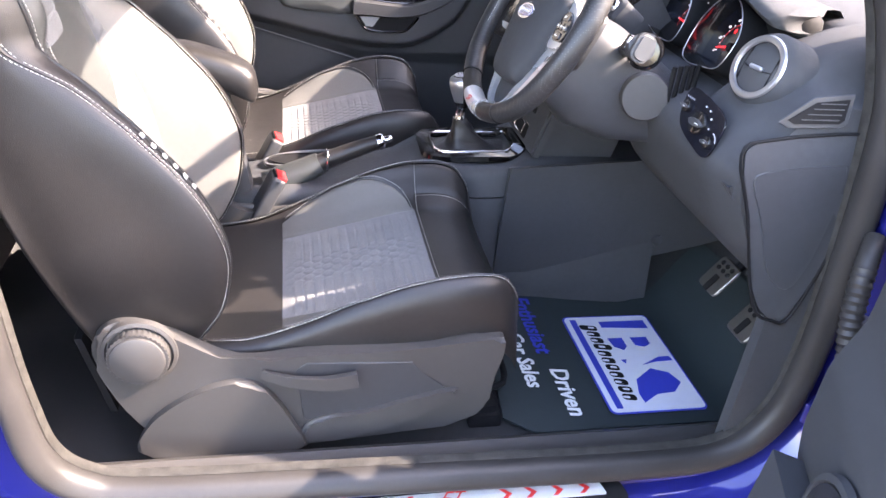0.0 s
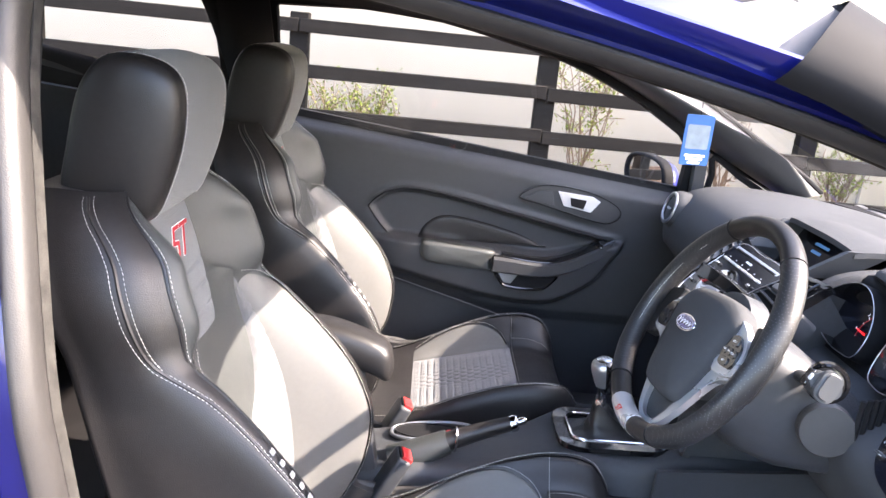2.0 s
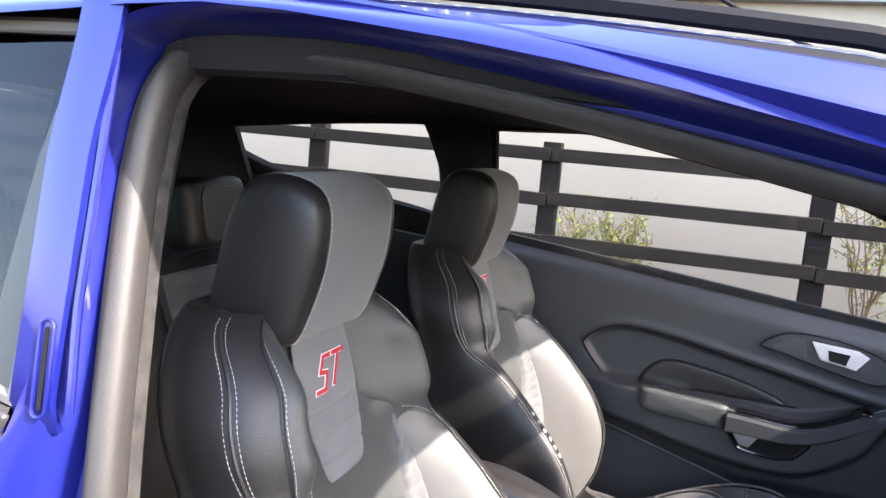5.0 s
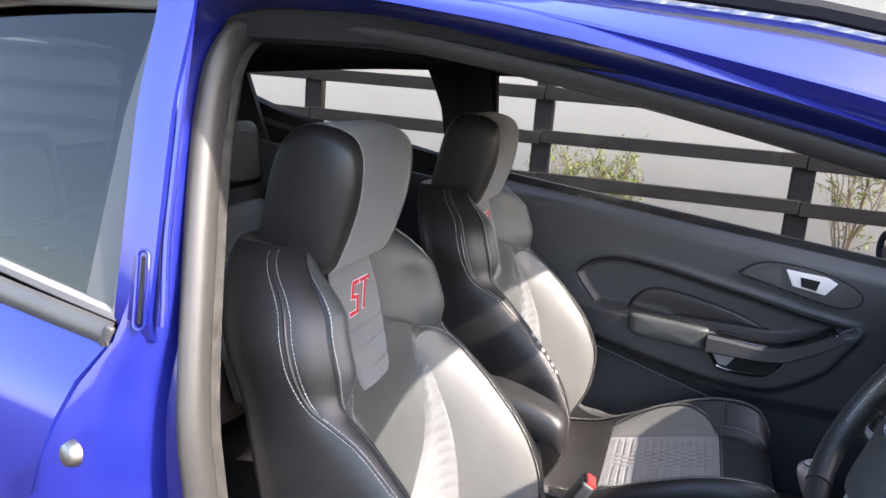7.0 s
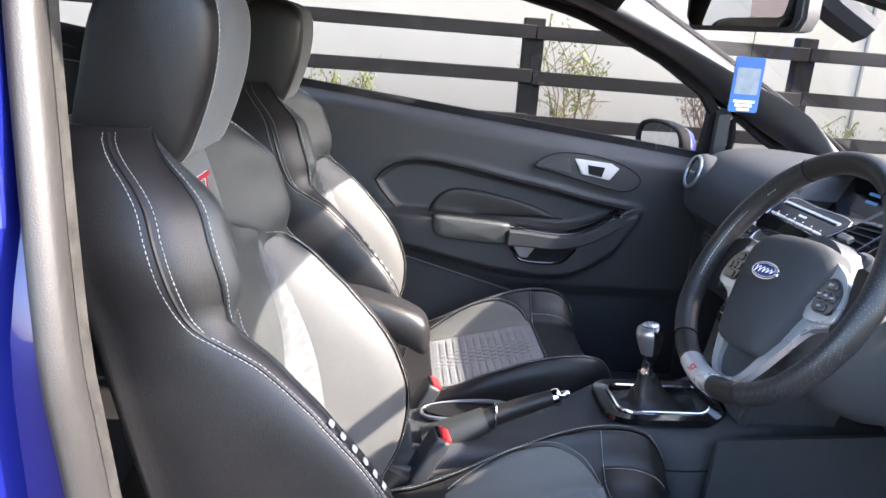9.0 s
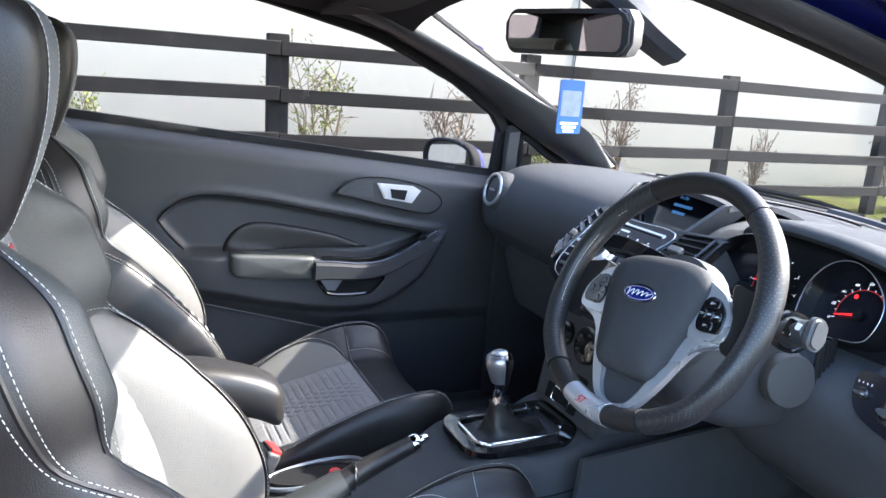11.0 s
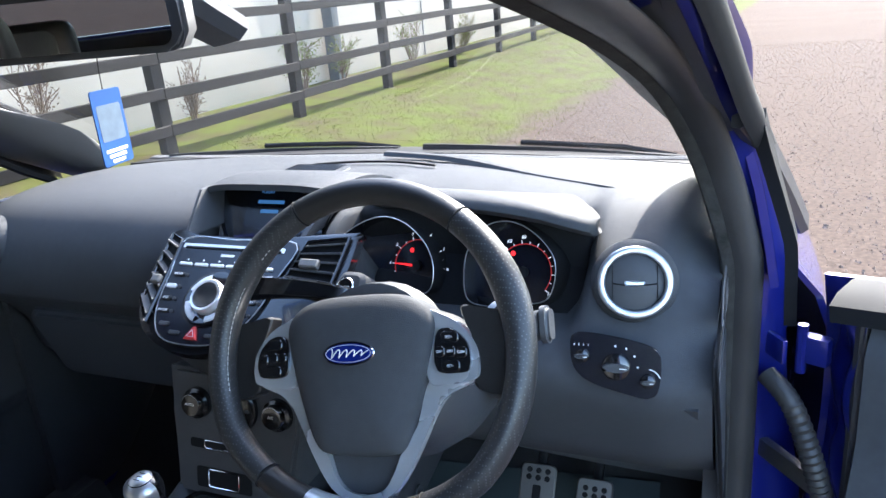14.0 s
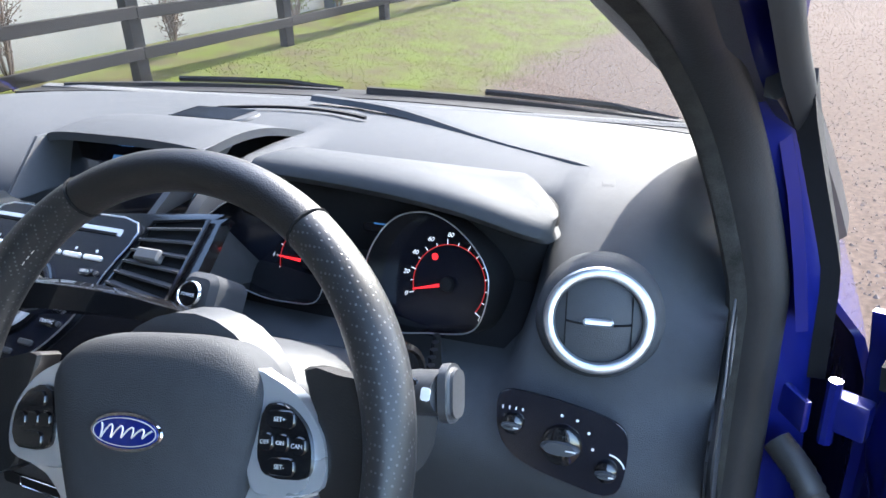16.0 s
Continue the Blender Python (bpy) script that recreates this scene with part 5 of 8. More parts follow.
def dash_ctrl(y):
    d = sstep(-0.10, -0.30, y)       # 1 on the driver's side
    base = screen(y / 0.70, 0.0)
    keys = [((base.x - 0.035, base.z + 0.010), (base.x - 0.035, base.z + 0.010)),
            ((0.80, 0.988), (0.80, 0.988)), ((0.63, 0.998), (0.63, 0.990)), ((0.525, 0.985), (0.535, 0.965)),
            ((0.470, 0.945), (0.475, 0.930)), ((0.450, 0.895), (0.435, 0.885)), ((0.455, 0.838), (0.408, 0.850)),
            ((0.475, 0.815), (0.392, 0.815)), ((0.535, 0.74), (0.415, 0.755)), ((0.56, 0.66), (0.465, 0.68)), ((0.66, 0.585), (0.585, 0.60)), ((0.80, 0.56), (0.78, 0.58))]
    rec = sstep(-0.135, -0.165, y) * (1 - sstep(-0.49, -0.52, y))     # hollow that holds the dials
    for i, (x, z) in ((2, (0.66, 0.985)), (3, (0.615, 0.965)), (4, (0.585, 0.915)), (5, (0.470, 0.872))):
        a, b = keys[i]
        keys[i] = ((lerp(a[0], x, rec), lerp(a[1], z, rec)), (lerp(b[0], x, rec), lerp(b[1], z, rec)))
    pod_ = 1 - sstep(0.100, 0.122, abs(y))       # hollow behind the centre display
    for i, (x, z) in ((2, (0.66, 0.965)), (3, (0.61, 0.935)), (4, (0.53, 0.915))):
        a, b = keys[i]
        keys[i] = ((lerp(a[0], x, pod_), lerp(a[1], z, pod_)), (lerp(b[0], x, pod_), lerp(b[1], z, pod_)))
    end = 0.06 * sstep(0.60, 0.68, abs(y))
    return [V(lerp(p[0], q[0], d) + end * (0.35 if i > 2 else 0.1), y, lerp(p[1], q[1], d) - end * (0.8 if 0 < i < 4 else 0.1)) for i, (p, q) in enumerate(keys)]


ys_d = span(-0.675, 0.675, 108)
part("fascia", grid([smooth_path(dash_ctrl(y), 6) for y in ys_d]), SOFT, dash, "grained dark grey dashboard moulding", smooth=50)
for s in (-1, 1):
    pr = smooth_path(dash_ctrl(s * 0.675), 6)
    bm = bmesh.new()
    bm.faces.new([bm.verts.new(p) for p in pr] + [bm.verts.new(V(0.98, s * 0.675, 0.6))])
    part("end_cap", bm, SOFT, dash, smooth=0)
# raised pad and crease lines on the top
pad = smooth_path([V(0.95, 0.0, 0), V(0.90, -0.175, 0.0), V(0.774, -0.376, 0), V(0.704, -0.512, 0), V(0.664, -0.541, 0), V(0.61, -0.546, 0)], 6)
part("top_crease", sweep([V(p.x, p.y, 0.9895 - 0.016 * sstep(0.64, 0.61, p.x)) for p in pad], [(-0.012, -0.006), (0.012, -0.004), (0.006, 0.002), (-0.006, 0.002)], up=(0, 0, 1)), SOFT, dash)
part("speaker_grille", slab(rounded(0.15, 0.07, 0.03), 0.003, basis((0.795, 0.08, 0.988), (0.02, 0, 1), (1, 0, 0)), 0.003), SOFT, dash)
for i in range(16):
    part("grille_bar", block((0.825 - 0.0040 * i, 0.08, 0.9925), (0.0012, 0.11, 0.0016), 0.0005, seg=1), PLASTIC, dash)
part("demist_slot", sheet(lambda u, v: V(lerp(0.864, 0.858, v) - 0.03 * abs(u) ** 2, 0.13 * u - 0.03, 0.993), span(-1, 1, 14), span(0, 1, 2), 0.004, (0, 0, -1)), BLACK, dash)
sensor = part("light_sensor", lathe([(0.012, 0.0), (0.0115, 0.005), (0.008, 0.010), (0.0, 0.0125)], basis((0.905, -0.025, 0.986), (0, 0, 1)), 20), GLOSS, dash, "small domed light sensor")


# round vents at either end
def round_vent(c, tilt):
    m = basis(c, tilt) @ Matrix.Diagonal((0.88, 0.86, 1.0, 1.0))
    rows = [(0.062, -0.05), (0.060, -0.012), (0.055, -0.002), (0.050, 0.003)]
    v = part("round_vent", lathe(rows + [(0.047, 0.0)], m, 44), SOFT, dash, "round air vent in a silver ring")
    part("chrome_ring", grid([[m @ V((0.0455 + 0.0056 * math.cos(a)) * math.cos(t), (0.0455 + 0.0056 * math.cos(a)) * math.sin(t), 0.004 + 0.004 * math.sin(a)) for a in [k * math.pi / 4 for k in range(8)]] for t in [k * math.pi / 24 for k in range(48)]], cu=True, cv=True), SILVER, v, "satin silver ring")
    part("shutter", lathe([(0.0400, -0.004), (0.040, 0.0), (0.030, 0.003), (0.0, 0.005)], m, 36), PLASTIC, v)
    for s in (-1, 1):
        part("slat_edge", block(m @ V(s * 0.030, 0, 0.0012), (0.0011, 0.052, 0.005), 0.0003, m.to_3x3(), 1), BLACK, v)
    part("slat_joint", tube([m @ V(x, -0.0045 + 3.2 * x * x, 0.0046) for x in span(-0.030, 0.030, 8)], 0.0009, 5), BLACK, v)
    part("tab", slab(rounded(0.028, 0.0075, 0.0036), 0.006, m @ Matrix.Translation((0, -0.0015, 0.003)), 0.002), SILVER, v, "silver thumb tab")


round_vent((0.452, -0.580, 0.940), (-0.93, -0.16, 0.34))
round_vent((0.452, 0.580, 0.930), (-0.95, 0.02, 0.25))

# instrument cluster
cl = part("gauge_housing", block((0.56, -0.335, 0.935), (0.06, 0.36, 0.13), 0.03, seg=3), BLACK, dash, "twin-dial instrument cluster under a hood")


def dial(hub, outline, number_arc, labels, zero):
    """A deep teardrop dial: rim, tube, black face, ticks, figures and a red needle."""
    n = V(-0.93, 0.05, 0.36).normalized()
    m = basis(hub, n)
    inv = m.inverted()
    loc = [(inv @ V(hub.x, y, z)) for y, z in outline]
    ring_ = smooth_path([V(p.x, p.y, 0) for p in loc], 6, True)
    d = part("dial", grid([[m @ (p * k + V(0, 0, h)) for p in ring_] for k, h in ((1.05, -0.055), (1.04, 0.0), (1.016, 0.018), (1.0, 0.022), (0.99, 0.019), (0.965, -0.012))], cu=True), BLACK, cl, "deep hooded dial", smooth=50)
    part("dial_rim", tube([m @ (p * 1.0 + V(0, 0, 0.022)) for p in ring_], 0.0007, 6, True), SILVER, d, "thin bright rim")
    part("dial_tube", grid([[m @ (p * k + V(0, 0, h)) for p in ring_] for k, h in ((0.99, 0.021), (0.965, -0.012))], cu=True), GLOSS, d)
    bm = bmesh.new()
    bm.faces.new([bm.verts.new(m @ (p * 0.97 + V(0, 0, -0.011))) for p in ring_])
    part("dial_face", bm, SCREEN, d, "black dial face", smooth=0)
    r, a0, a1, nt = number_arc
    bm = grid([[m @ V(q * math.cos(radians(a)), q * math.sin(radians(a)), -0.0102) for q in (r - 0.0006, r + 0.0004)] for a in span(a0, a1, 40)])
    part("scale_arc", bm, DIM_GLOW, d, smooth=0)
    bm = None
    for i in range(nt + 1):
        a = radians(lerp(a0, a1, i / nt))
        ln = 0.005 if i % 2 == 0 else 0.003
        bm = slab([(-0.0004, 0), (0.0004, 0), (0.0004, ln), (-0.0004, ln)], 0.0003, m @ Matrix.Translation((r * math.cos(a), r * math.sin(a), -0.0105)) @ Matrix.Rotation(a - math.pi / 2, 4, "Z"), bm=bm)
    part("scale_ticks", bm, PALE_GLOW, d, smooth=0)
    for i, t in enumerate(labels):
        a = radians(lerp(a0, a1, i / (len(labels) - 1)))
        if t:
            lettering("figure", t, 0.0066, m @ Matrix.Translation(((r + 0.009) * math.cos(a), (r + 0.009) * math.sin(a), -0.0102)), PALE_GLOW, d, 0.0001, 0.25)
    za = radians(zero)
    part("needle", slab([(-0.006, -0.0022), (r * 0.95, -0.0006), (r * 0.95, 0.0006), (-0.006, 0.0022)], 0.002, m @ Matrix.Translation((0, 0, -0.006)) @ Matrix.Rotation(za, 4, "Z"), 0.0006), RED_GLOW, d, "lit red needle")
    part("needle_hub", lathe([(0.0075, -0.008), (0.0065, -0.003), (0.0, -0.002)], m, 18), BLACK, d)
    return d, m


tach, mt1 = dial(V(0.502, -0.262, 0.923), ((-0.138, 0.941), (-0.160, 0.972), (-0.204, 0.994), (-0.245, 0.990), (-0.283, 0.962), (-0.302, 0.925), (-0.298, 0.887), (-0.262, 0.880), (-0.221, 0.882), (-0.168, 0.899)), (0.038, 215, -38, 14), ("0", "1", "2", "3", "4", "5", "6", "7"), 178)
speed, ms1 = dial(V(0.492, -0.425, 0.928), ((-0.350, 0.935), (-0.359, 0.968), (-0.378, 0.991), (-0.406, 0.999), (-0.434, 0.991), (-0.461, 0.970), (-0.477, 0.944), (-0.477, 0.910), (-0.465, 0.889), (-0.425, 0.881), (-0.388, 0.876), (-0.357, 0.886)), (0.038, 200, -35, 14), ("0", "20", "40", "60", "80", "", "", "120", "", "140"), 196)
part("warning_light", lathe([(0.0, 0.0002), (0.0035, 0.0)][::-1], mt1 @ Matrix.Translation((-0.012, 0.022, -0.0105)), 12), RED_GLOW, tach, "small red warning light")
part("warning_light", lathe([(0.0, 0.0002), (0.0035, 0.0)][::-1], ms1 @ Matrix.Translation((-0.018, 0.024, -0.0105)), 12), RED_GLOW, speed, "small red warning light")
mc = basis((0.535, -0.345, 0.972), (-0.93, 0, 0.36))
part("trip_display", slab(rounded(0.05, 0.035, 0.006), 0.002, mc, 0.001), SCREEN, cl, "small blue trip display")
for k in range(2):
    part("display_bar", slab(rounded(0.032 - 0.008 * k, 0.005, 0.001), 0.0004, mc @ Matrix.Translation((0, 0.004 - 0.011 * k, 0.002))), BLUE_GLOW, cl)


LIP = smooth_path([V(*p) for p in ((0.640, -0.138, 0.978), (0.580, -0.150, 0.996), (0.545, -0.185, 1.010), (0.520, -0.250, 1.018), (0.504, -0.320, 1.021), (0.492, -0.390, 1.020), (0.486, -0.450, 1.014), (0.485, -0.495, 1.004), (0.492, -0.520, 0.997), (0.518, -0.524, 0.994), (0.575, -0.498, 0.990))], 6)
rows = []
for i, p in enumerate(LIP):
    k = i / (len(LIP) - 1)
    back_p = V(lerp(0.665, 0.645, k), lerp(-0.16, -0.455, k), 0.994)
    under = V(p.x + 0.075, lerp(p.y, -0.335, 0.12), p.z - 0.036)
    sec = [under, p + V(0.020, 0, -0.019), p + V(0.004, 0, -0.016), p + V(-0.003, 0, -0.008), p + V(0.0, 0, -0.001), p + V(0.010, 0, 0.004), p.lerp(back_p, 0.35) + V(0, 0, 0.009), p.lerp(back_p, 0.7) + V(0, 0, 0.006), back_p, back_p + V(0.02, 0, -0.02)]
    rows.append(sec)
part("hood", grid(rows), SOFT, cl, "grained hood over the dials", smooth=50)
part("dial_surround", sheet(lambda u, v: V(lerp(0.475, 0.585, v), lerp(-0.135, -0.512, u), lerp(0.868, 1.000, v) - 0.03 * (abs(2 * u - 1) ** 4) * v), span(0, 1, 30), span(0, 1, 10)), BLACK, cl, "black recess behind the dials", smooth=50)

# centre screen hood
sc = part("screen_pod", sheet(lambda u, v: (lambda y, e: V(lerp(0.520 + 0.02 * (1 - e), 0.74, v), y, lerp(1.020 + 0.014 * e, 0.990, v ** 1.6) + 0.01 * math.sin(math.pi * v)))(0.122 * u, (1 - abs(u) ** 4)), span(-1, 1, 20), span(0, 1, 12), 0.010, (0, 0, -1)), SOFT, dash, "hooded centre display")
for s in (-1, 1):
    part("pod_cheek", sheet(lambda u, v, q=s: V(lerp(0.525, 0.450, v) + 0.09 * u, q * lerp(0.118, 0.100, v) * (1 - 0.10 * u), lerp(1.022, 0.965, v)), span(0, 1, 5), span(0, 1, 6), 0.008, (0.4, s, 0)), PLASTIC, sc)
ms = basis((0.555, 0, 0.990), (-0.80, 0, 0.60))
part("display_bezel", slab([(-0.110, 0.035), (0.110, 0.035), (0.095, -0.075), (-0.095, -0.075)], 0.004, ms, 0.002), GLOSS, sc)
part("display", slab([(-0.055, 0.026), (0.066, 0.026), (0.060, -0.040), (-0.052, -0.040)], 0.0045, ms), SCREEN, sc, "dark blue display")
lettering("display_text", "Radio", 0.011, ms @ Matrix.Translation((-0.018, 0.022, 0.0048)), BLUE_GLOW, sc, 0.0001)
for k in range(2):
    part("display_bar", slab(rounded(0.05 - 0.016 * k, 0.006, 0.001), 0.0003, ms @ Matrix.Translation((-0.008, 0.004 - 0.016 * k, 0.0047))), BLUE_GLOW, sc)

# centre stack
stack = thing("centre_stack", (0.36, 0, 0.82), "gloss black audio control stack with silver knob and twin vents", "control panel")
mk = basis((0.36, 0, 0.905), (-0.62, 0, 0.78))
rim_xy = smooth_path([V(x, y, 0) for x, y in ((-0.126, 0.118), (-0.07, 0.112), (0.05, 0.112), (0.19, 0.128), (0.202, 0.118), (0.196, 0.02), (0.15, -0.012), (0.075, -0.062), (0.0, -0.080), (-0.07, -0.066), (-0.112, -0.03), (-0.126, 0.02))], 4, True)
body = part("stack_body", slab([(p.x, p.y) for p in rim_xy], 0.016, mk @ Matrix.Translation((0, 0, -0.020)), 0.005, seg=2), GLOSS, stack, "gloss black surround")
part("stack_backing", slab([(p.x * 0.96, p.y * 0.94) for p in rim_xy], 0.10, mk @ Matrix.Translation((0, 0, -0.119))), PLASTIC, stack)
key_xy = smooth_path([V(x, y, 0) for x, y in ((-0.088, 0.102), (0.0, 0.104), (0.108, 0.104), (0.100, 0.045), (0.088, -0.01), (0.055, -0.056), (0.0, -0.068), (-0.055, -0.060), (-0.082, -0.02), (-0.088, 0.04))], 4, True)
part("key_panel", slab([(p.x, p.y) for p in key_xy], 0.004, mk @ Matrix.Translation((0, 0, -0.004)), 0.002), SCREEN, body, "dark key panel")
part("panel_line", tube([mk @ (p + V(0, 0, 0.0005)) for p in key_xy], 0.0009, 5, True), SILVER, body, "thin bright outline")
part("disc_slot", slab(rounded(0.182, 0.008, 0.002), 0.001, mk @ Matrix.Translation((0.004, 0.090, 0.0))), BRIGHT, body, "silver disc slot edge")
part("disc_gap", slab(rounded(0.172, 0.0032, 0.0008), 0.0015, mk @ Matrix.Translation((0.004, 0.0875, 0.0))), BLACK, body)
part("maker_bar", slab(rounded(0.024, 0.0045, 0.001), 0.0006, mk @ Matrix.Translation((0.0, 0.076, 0.0))), WHITE, body)
for i in range(6):
    part("preset_key", slab(rounded(0.024, 0.0052, 0.002), 0.003, mk @ Matrix.Translation((-0.067 + 0.0285 * i, 0.058, 0.0)), 0.001), BRIGHT, body, "silver preset key")
    part("preset_mark", slab(rounded(0.003, 0.003, 0.001), 0.0004, mk @ Matrix.Translation((-0.067 + 0.0285 * i, 0.066, 0.0))), WHITE, body)
lk = mk @ Matrix.Translation((0.004, 0.004, 0.0))
part("knob_surround", lathe([(0.044, 0.0), (0.044, 0.003), (0.040, 0.004), (0.030, 0.001)], lk, 40), GLOSS, body)
vol = part("volume_knob", lathe([(0.026, 0.0), (0.026, 0.012), (0.024, 0.0145), (0.016, 0.013), (0.014, 0.0115), (0.0, 0.0115)], lk, 40), BRIGHT, body, "large round silver volume knob")
part("knob_groove", lathe([(0.0205, 0.0142), (0.0195, 0.0149), (0.0185, 0.0142)], lk, 30), PLASTIC, vol)
part("knob_centre", lathe([(0.010, 0.0115), (0.009, 0.0135), (0.0, 0.014)], lk, 24), CHROME, vol)
for a0, a1 in ((105, 165), (195, 255), (-15, 35), (-75, -25)):
    part("seek_key", grid([[lk @ V(r * math.cos(radians(d)), r * math.sin(radians(d)), h) for r, h in ((0.029, 0.004), (0.031, 0.006), (0.037, 0.006), (0.039, 0.004))] for d in span(a0, a1, 12)]), BRIGHT, body, "curved silver seek key")
for i, (x, y, t) in enumerate(((-0.070, 0.040, "RADIO"), (-0.074, 0.020, ""), (-0.073, 0.000, "AUX"), (-0.068, -0.020, "PHONE"), (0.076, 0.042, "INFO"), (0.078, 0.024, "CLOCK"), (0.072, 0.004, "MENU"), (0.064, -0.016, "TRAFFIC"))):
    part("side_key", slab(rounded(0.018, 0.0075, 0.003), 0.003, mk @ Matrix.Translation((x, y, 0.0)), 0.001), BRIGHT if not t else GLOSS, body)
    part("key_dot", lathe([(0.0030, 0.0), (0.0026, 0.0028), (0.0, 0.003)], mk @ Matrix.Translation((x + 0.014, y, 0.0)), 12), PLASTIC, body)
    if t:
        lettering("key_text", t, 0.005, mk @ Matrix.Translation((x, y, 0.0033)), WHITE, body, 0.0001)
for i, x in enumerate((-0.056, -0.032, 0.030, 0.050)):
    part("lower_key", slab(rounded(0.018, 0.006, 0.002), 0.003, mk @ Matrix.Translation((x, -0.040 - 0.012 * (i in (1, 2)), 0.0)), 0.001), PLASTIC, body)
part("hazard_switch", slab([(-0.011, -0.008), (0.011, -0.008), (0.002, 0.011), (-0.002, 0.011)], 0.004, mk @ Matrix.Translation((0, -0.052, 0.0)), 0.001), RED, body, "red triangular hazard switch")
part("hazard_mark", tube([mk @ V(x, y - 0.052, 0.0043) for x, y in ((-0.006, -0.0045), (0.006, -0.0045), (0, 0.0055))], 0.0007, 4, True), WHITE, body)
for s, q in ((1, [(0.108, 0.030), (0.128, 0.108), (0.190, 0.118), (0.186, 0.018)]), (-1, [(-0.092, -0.040), (-0.094, 0.100), (-0.119, 0.110), (-0.118, -0.008)])):
    mv = mk @ Matrix.Translation((0, 0, -0.003))
    vent = part("centre_vent", slab(q[::-s], 0.001, mv), BLACK, body, "slatted centre air vent")
    part("vent_frame", tube([mv @ V(x, y, 0.003) for x, y in q], 0.0030, 6, True), GLOSS, vent)
    for i in range(6):
        k = (i + 0.6) / 6.2
        a0, a1 = V(*q[0]).lerp(V(*q[1]), k), V(*q[3]).lerp(V(*q[2]), k)
        p0, p1 = mv @ V(a0.x, a0.y, 0.003), mv @ V(a1.x, a1.y, 0.003)
        part("slat", sweep([p0, (p0 + p1) / 2, p1], [(-0.0055, -0.0011), (0.0055, -0.0011), (0.0055, 0.0011), (-0.0055, 0.0011)], up=mk.to_3x3() @ V(0.0, 0.80, 0.60)), PLASTIC, vent)
    a0 = V(*q[0]).lerp(V(*q[2]), 0.45)
    part("vent_tab", slab(rounded(0.030 if s > 0 else 0.016, 0.013, 0.002), 0.009, mv @ Matrix.Translation((a0.x, a0.y, 0.003)), 0.002), SEALANT, vent, "grey vent tab")
pb = basis((0.386, -0.215, 0.933), (-0.80, 0, 0.60))
pw = part("start_button", lathe([(0.0135, 0.0), (0.0132, 0.003), (0.0118, 0.0045), (0.0108, 0.003), (0.0, 0.0032)], pb, 28), CHROME, stack, "round chrome-ringed start button")
part("button_face", lathe([(0.0106, 0.0033), (0.0, 0.0042)], pb, 24), GLOSS, pw)
lettering("button_text", "POWER", 0.0045, pb @ Matrix.Translation((0, -0.001, 0.0043)), WHITE, pw, 0.0001)
part("button_mount", slab(rounded(0.040, 0.046, 0.012), 0.05, pb @ Matrix.Translation((0.004, 0, -0.051)), 0.006), SOFT, stack)

# climate controls and pocket below
ml = basis((0.338, 0, 0.700), (-0.97, 0, 0.22))
lower = part("climate_panel", slab([(-0.090, 0.095), (0.130, 0.095), (0.133, 0.03), (0.110, -0.10), (-0.085, -0.10), (-0.092, 0.03)], 0.02, ml @ Matrix.Translation((0, 0, -0.02)), 0.006, seg=2), PLASTIC, stack, "climate control panel")
part("panel_back", slab([(-0.11, 0.09), (0.11, 0.09), (0.10, -0.12), (-0.10, -0.12)], 0.16, ml @ Matrix.Translation((0, 0, -0.178))), PLASTIC, stack)
for x, t in ((-0.043, "AUTO"), (0.100, "A/C")):
    mq = ml @ Matrix.Translation((x, 0.045, 0.0))
    kb = part("climate_knob", lathe([(0.024, 0.0), (0.023, 0.008), (0.018, 0.010), (0.017, 0.018), (0.0155, 0.020), (0.0, 0.0205)], mq, 32), GLOSS, lower, "round climate knob")
    part("knob_ring", grid([[mq @ V(r * math.cos(radians(a)), r * math.sin(radians(a)), 0.0195) for r in (0.0135, 0.0165)] for a in span(20, 160, 14)]), SILVER, kb)
    lettering("knob_text", t, 0.006, mq @ Matrix.Translation((0, 0.002, 0.0206)), WHITE, kb, 0.0001)
mq = ml @ Matrix.Translation((0.028, 0.045, 0.0))
part("fan_dial", lathe([(0.036, 0.0), (0.035, 0.006), (0.030, 0.008), (0.0, 0.009)], mq, 36), GLOSS, lower)
for i in range(5):
    part("dial_key", slab(rounded(0.010, 0.005, 0.001), 0.001, mq @ Matrix.Translation((0.022 * math.cos(i * 1.256), 0.022 * math.sin(i * 1.256), 0.0085))), PLASTIC, lower)
for y, w, h in ((-0.018, 0.12, 0.014), (-0.070, 0.10, 0.032)):
    mq = ml @ Matrix.Translation((0, y, 0.001))
    part("tray_slot", slab(rounded(w, h, 0.004), 0.001, mq), BLACK, lower)
    part("tray_edge", tube([mq @ V(a, b, 0.0015) for a, b in rounded(w * 0.55, h * 0.85, 0.003, 3)], 0.0009, 5, True), CHROME, lower, "thin chrome outline")

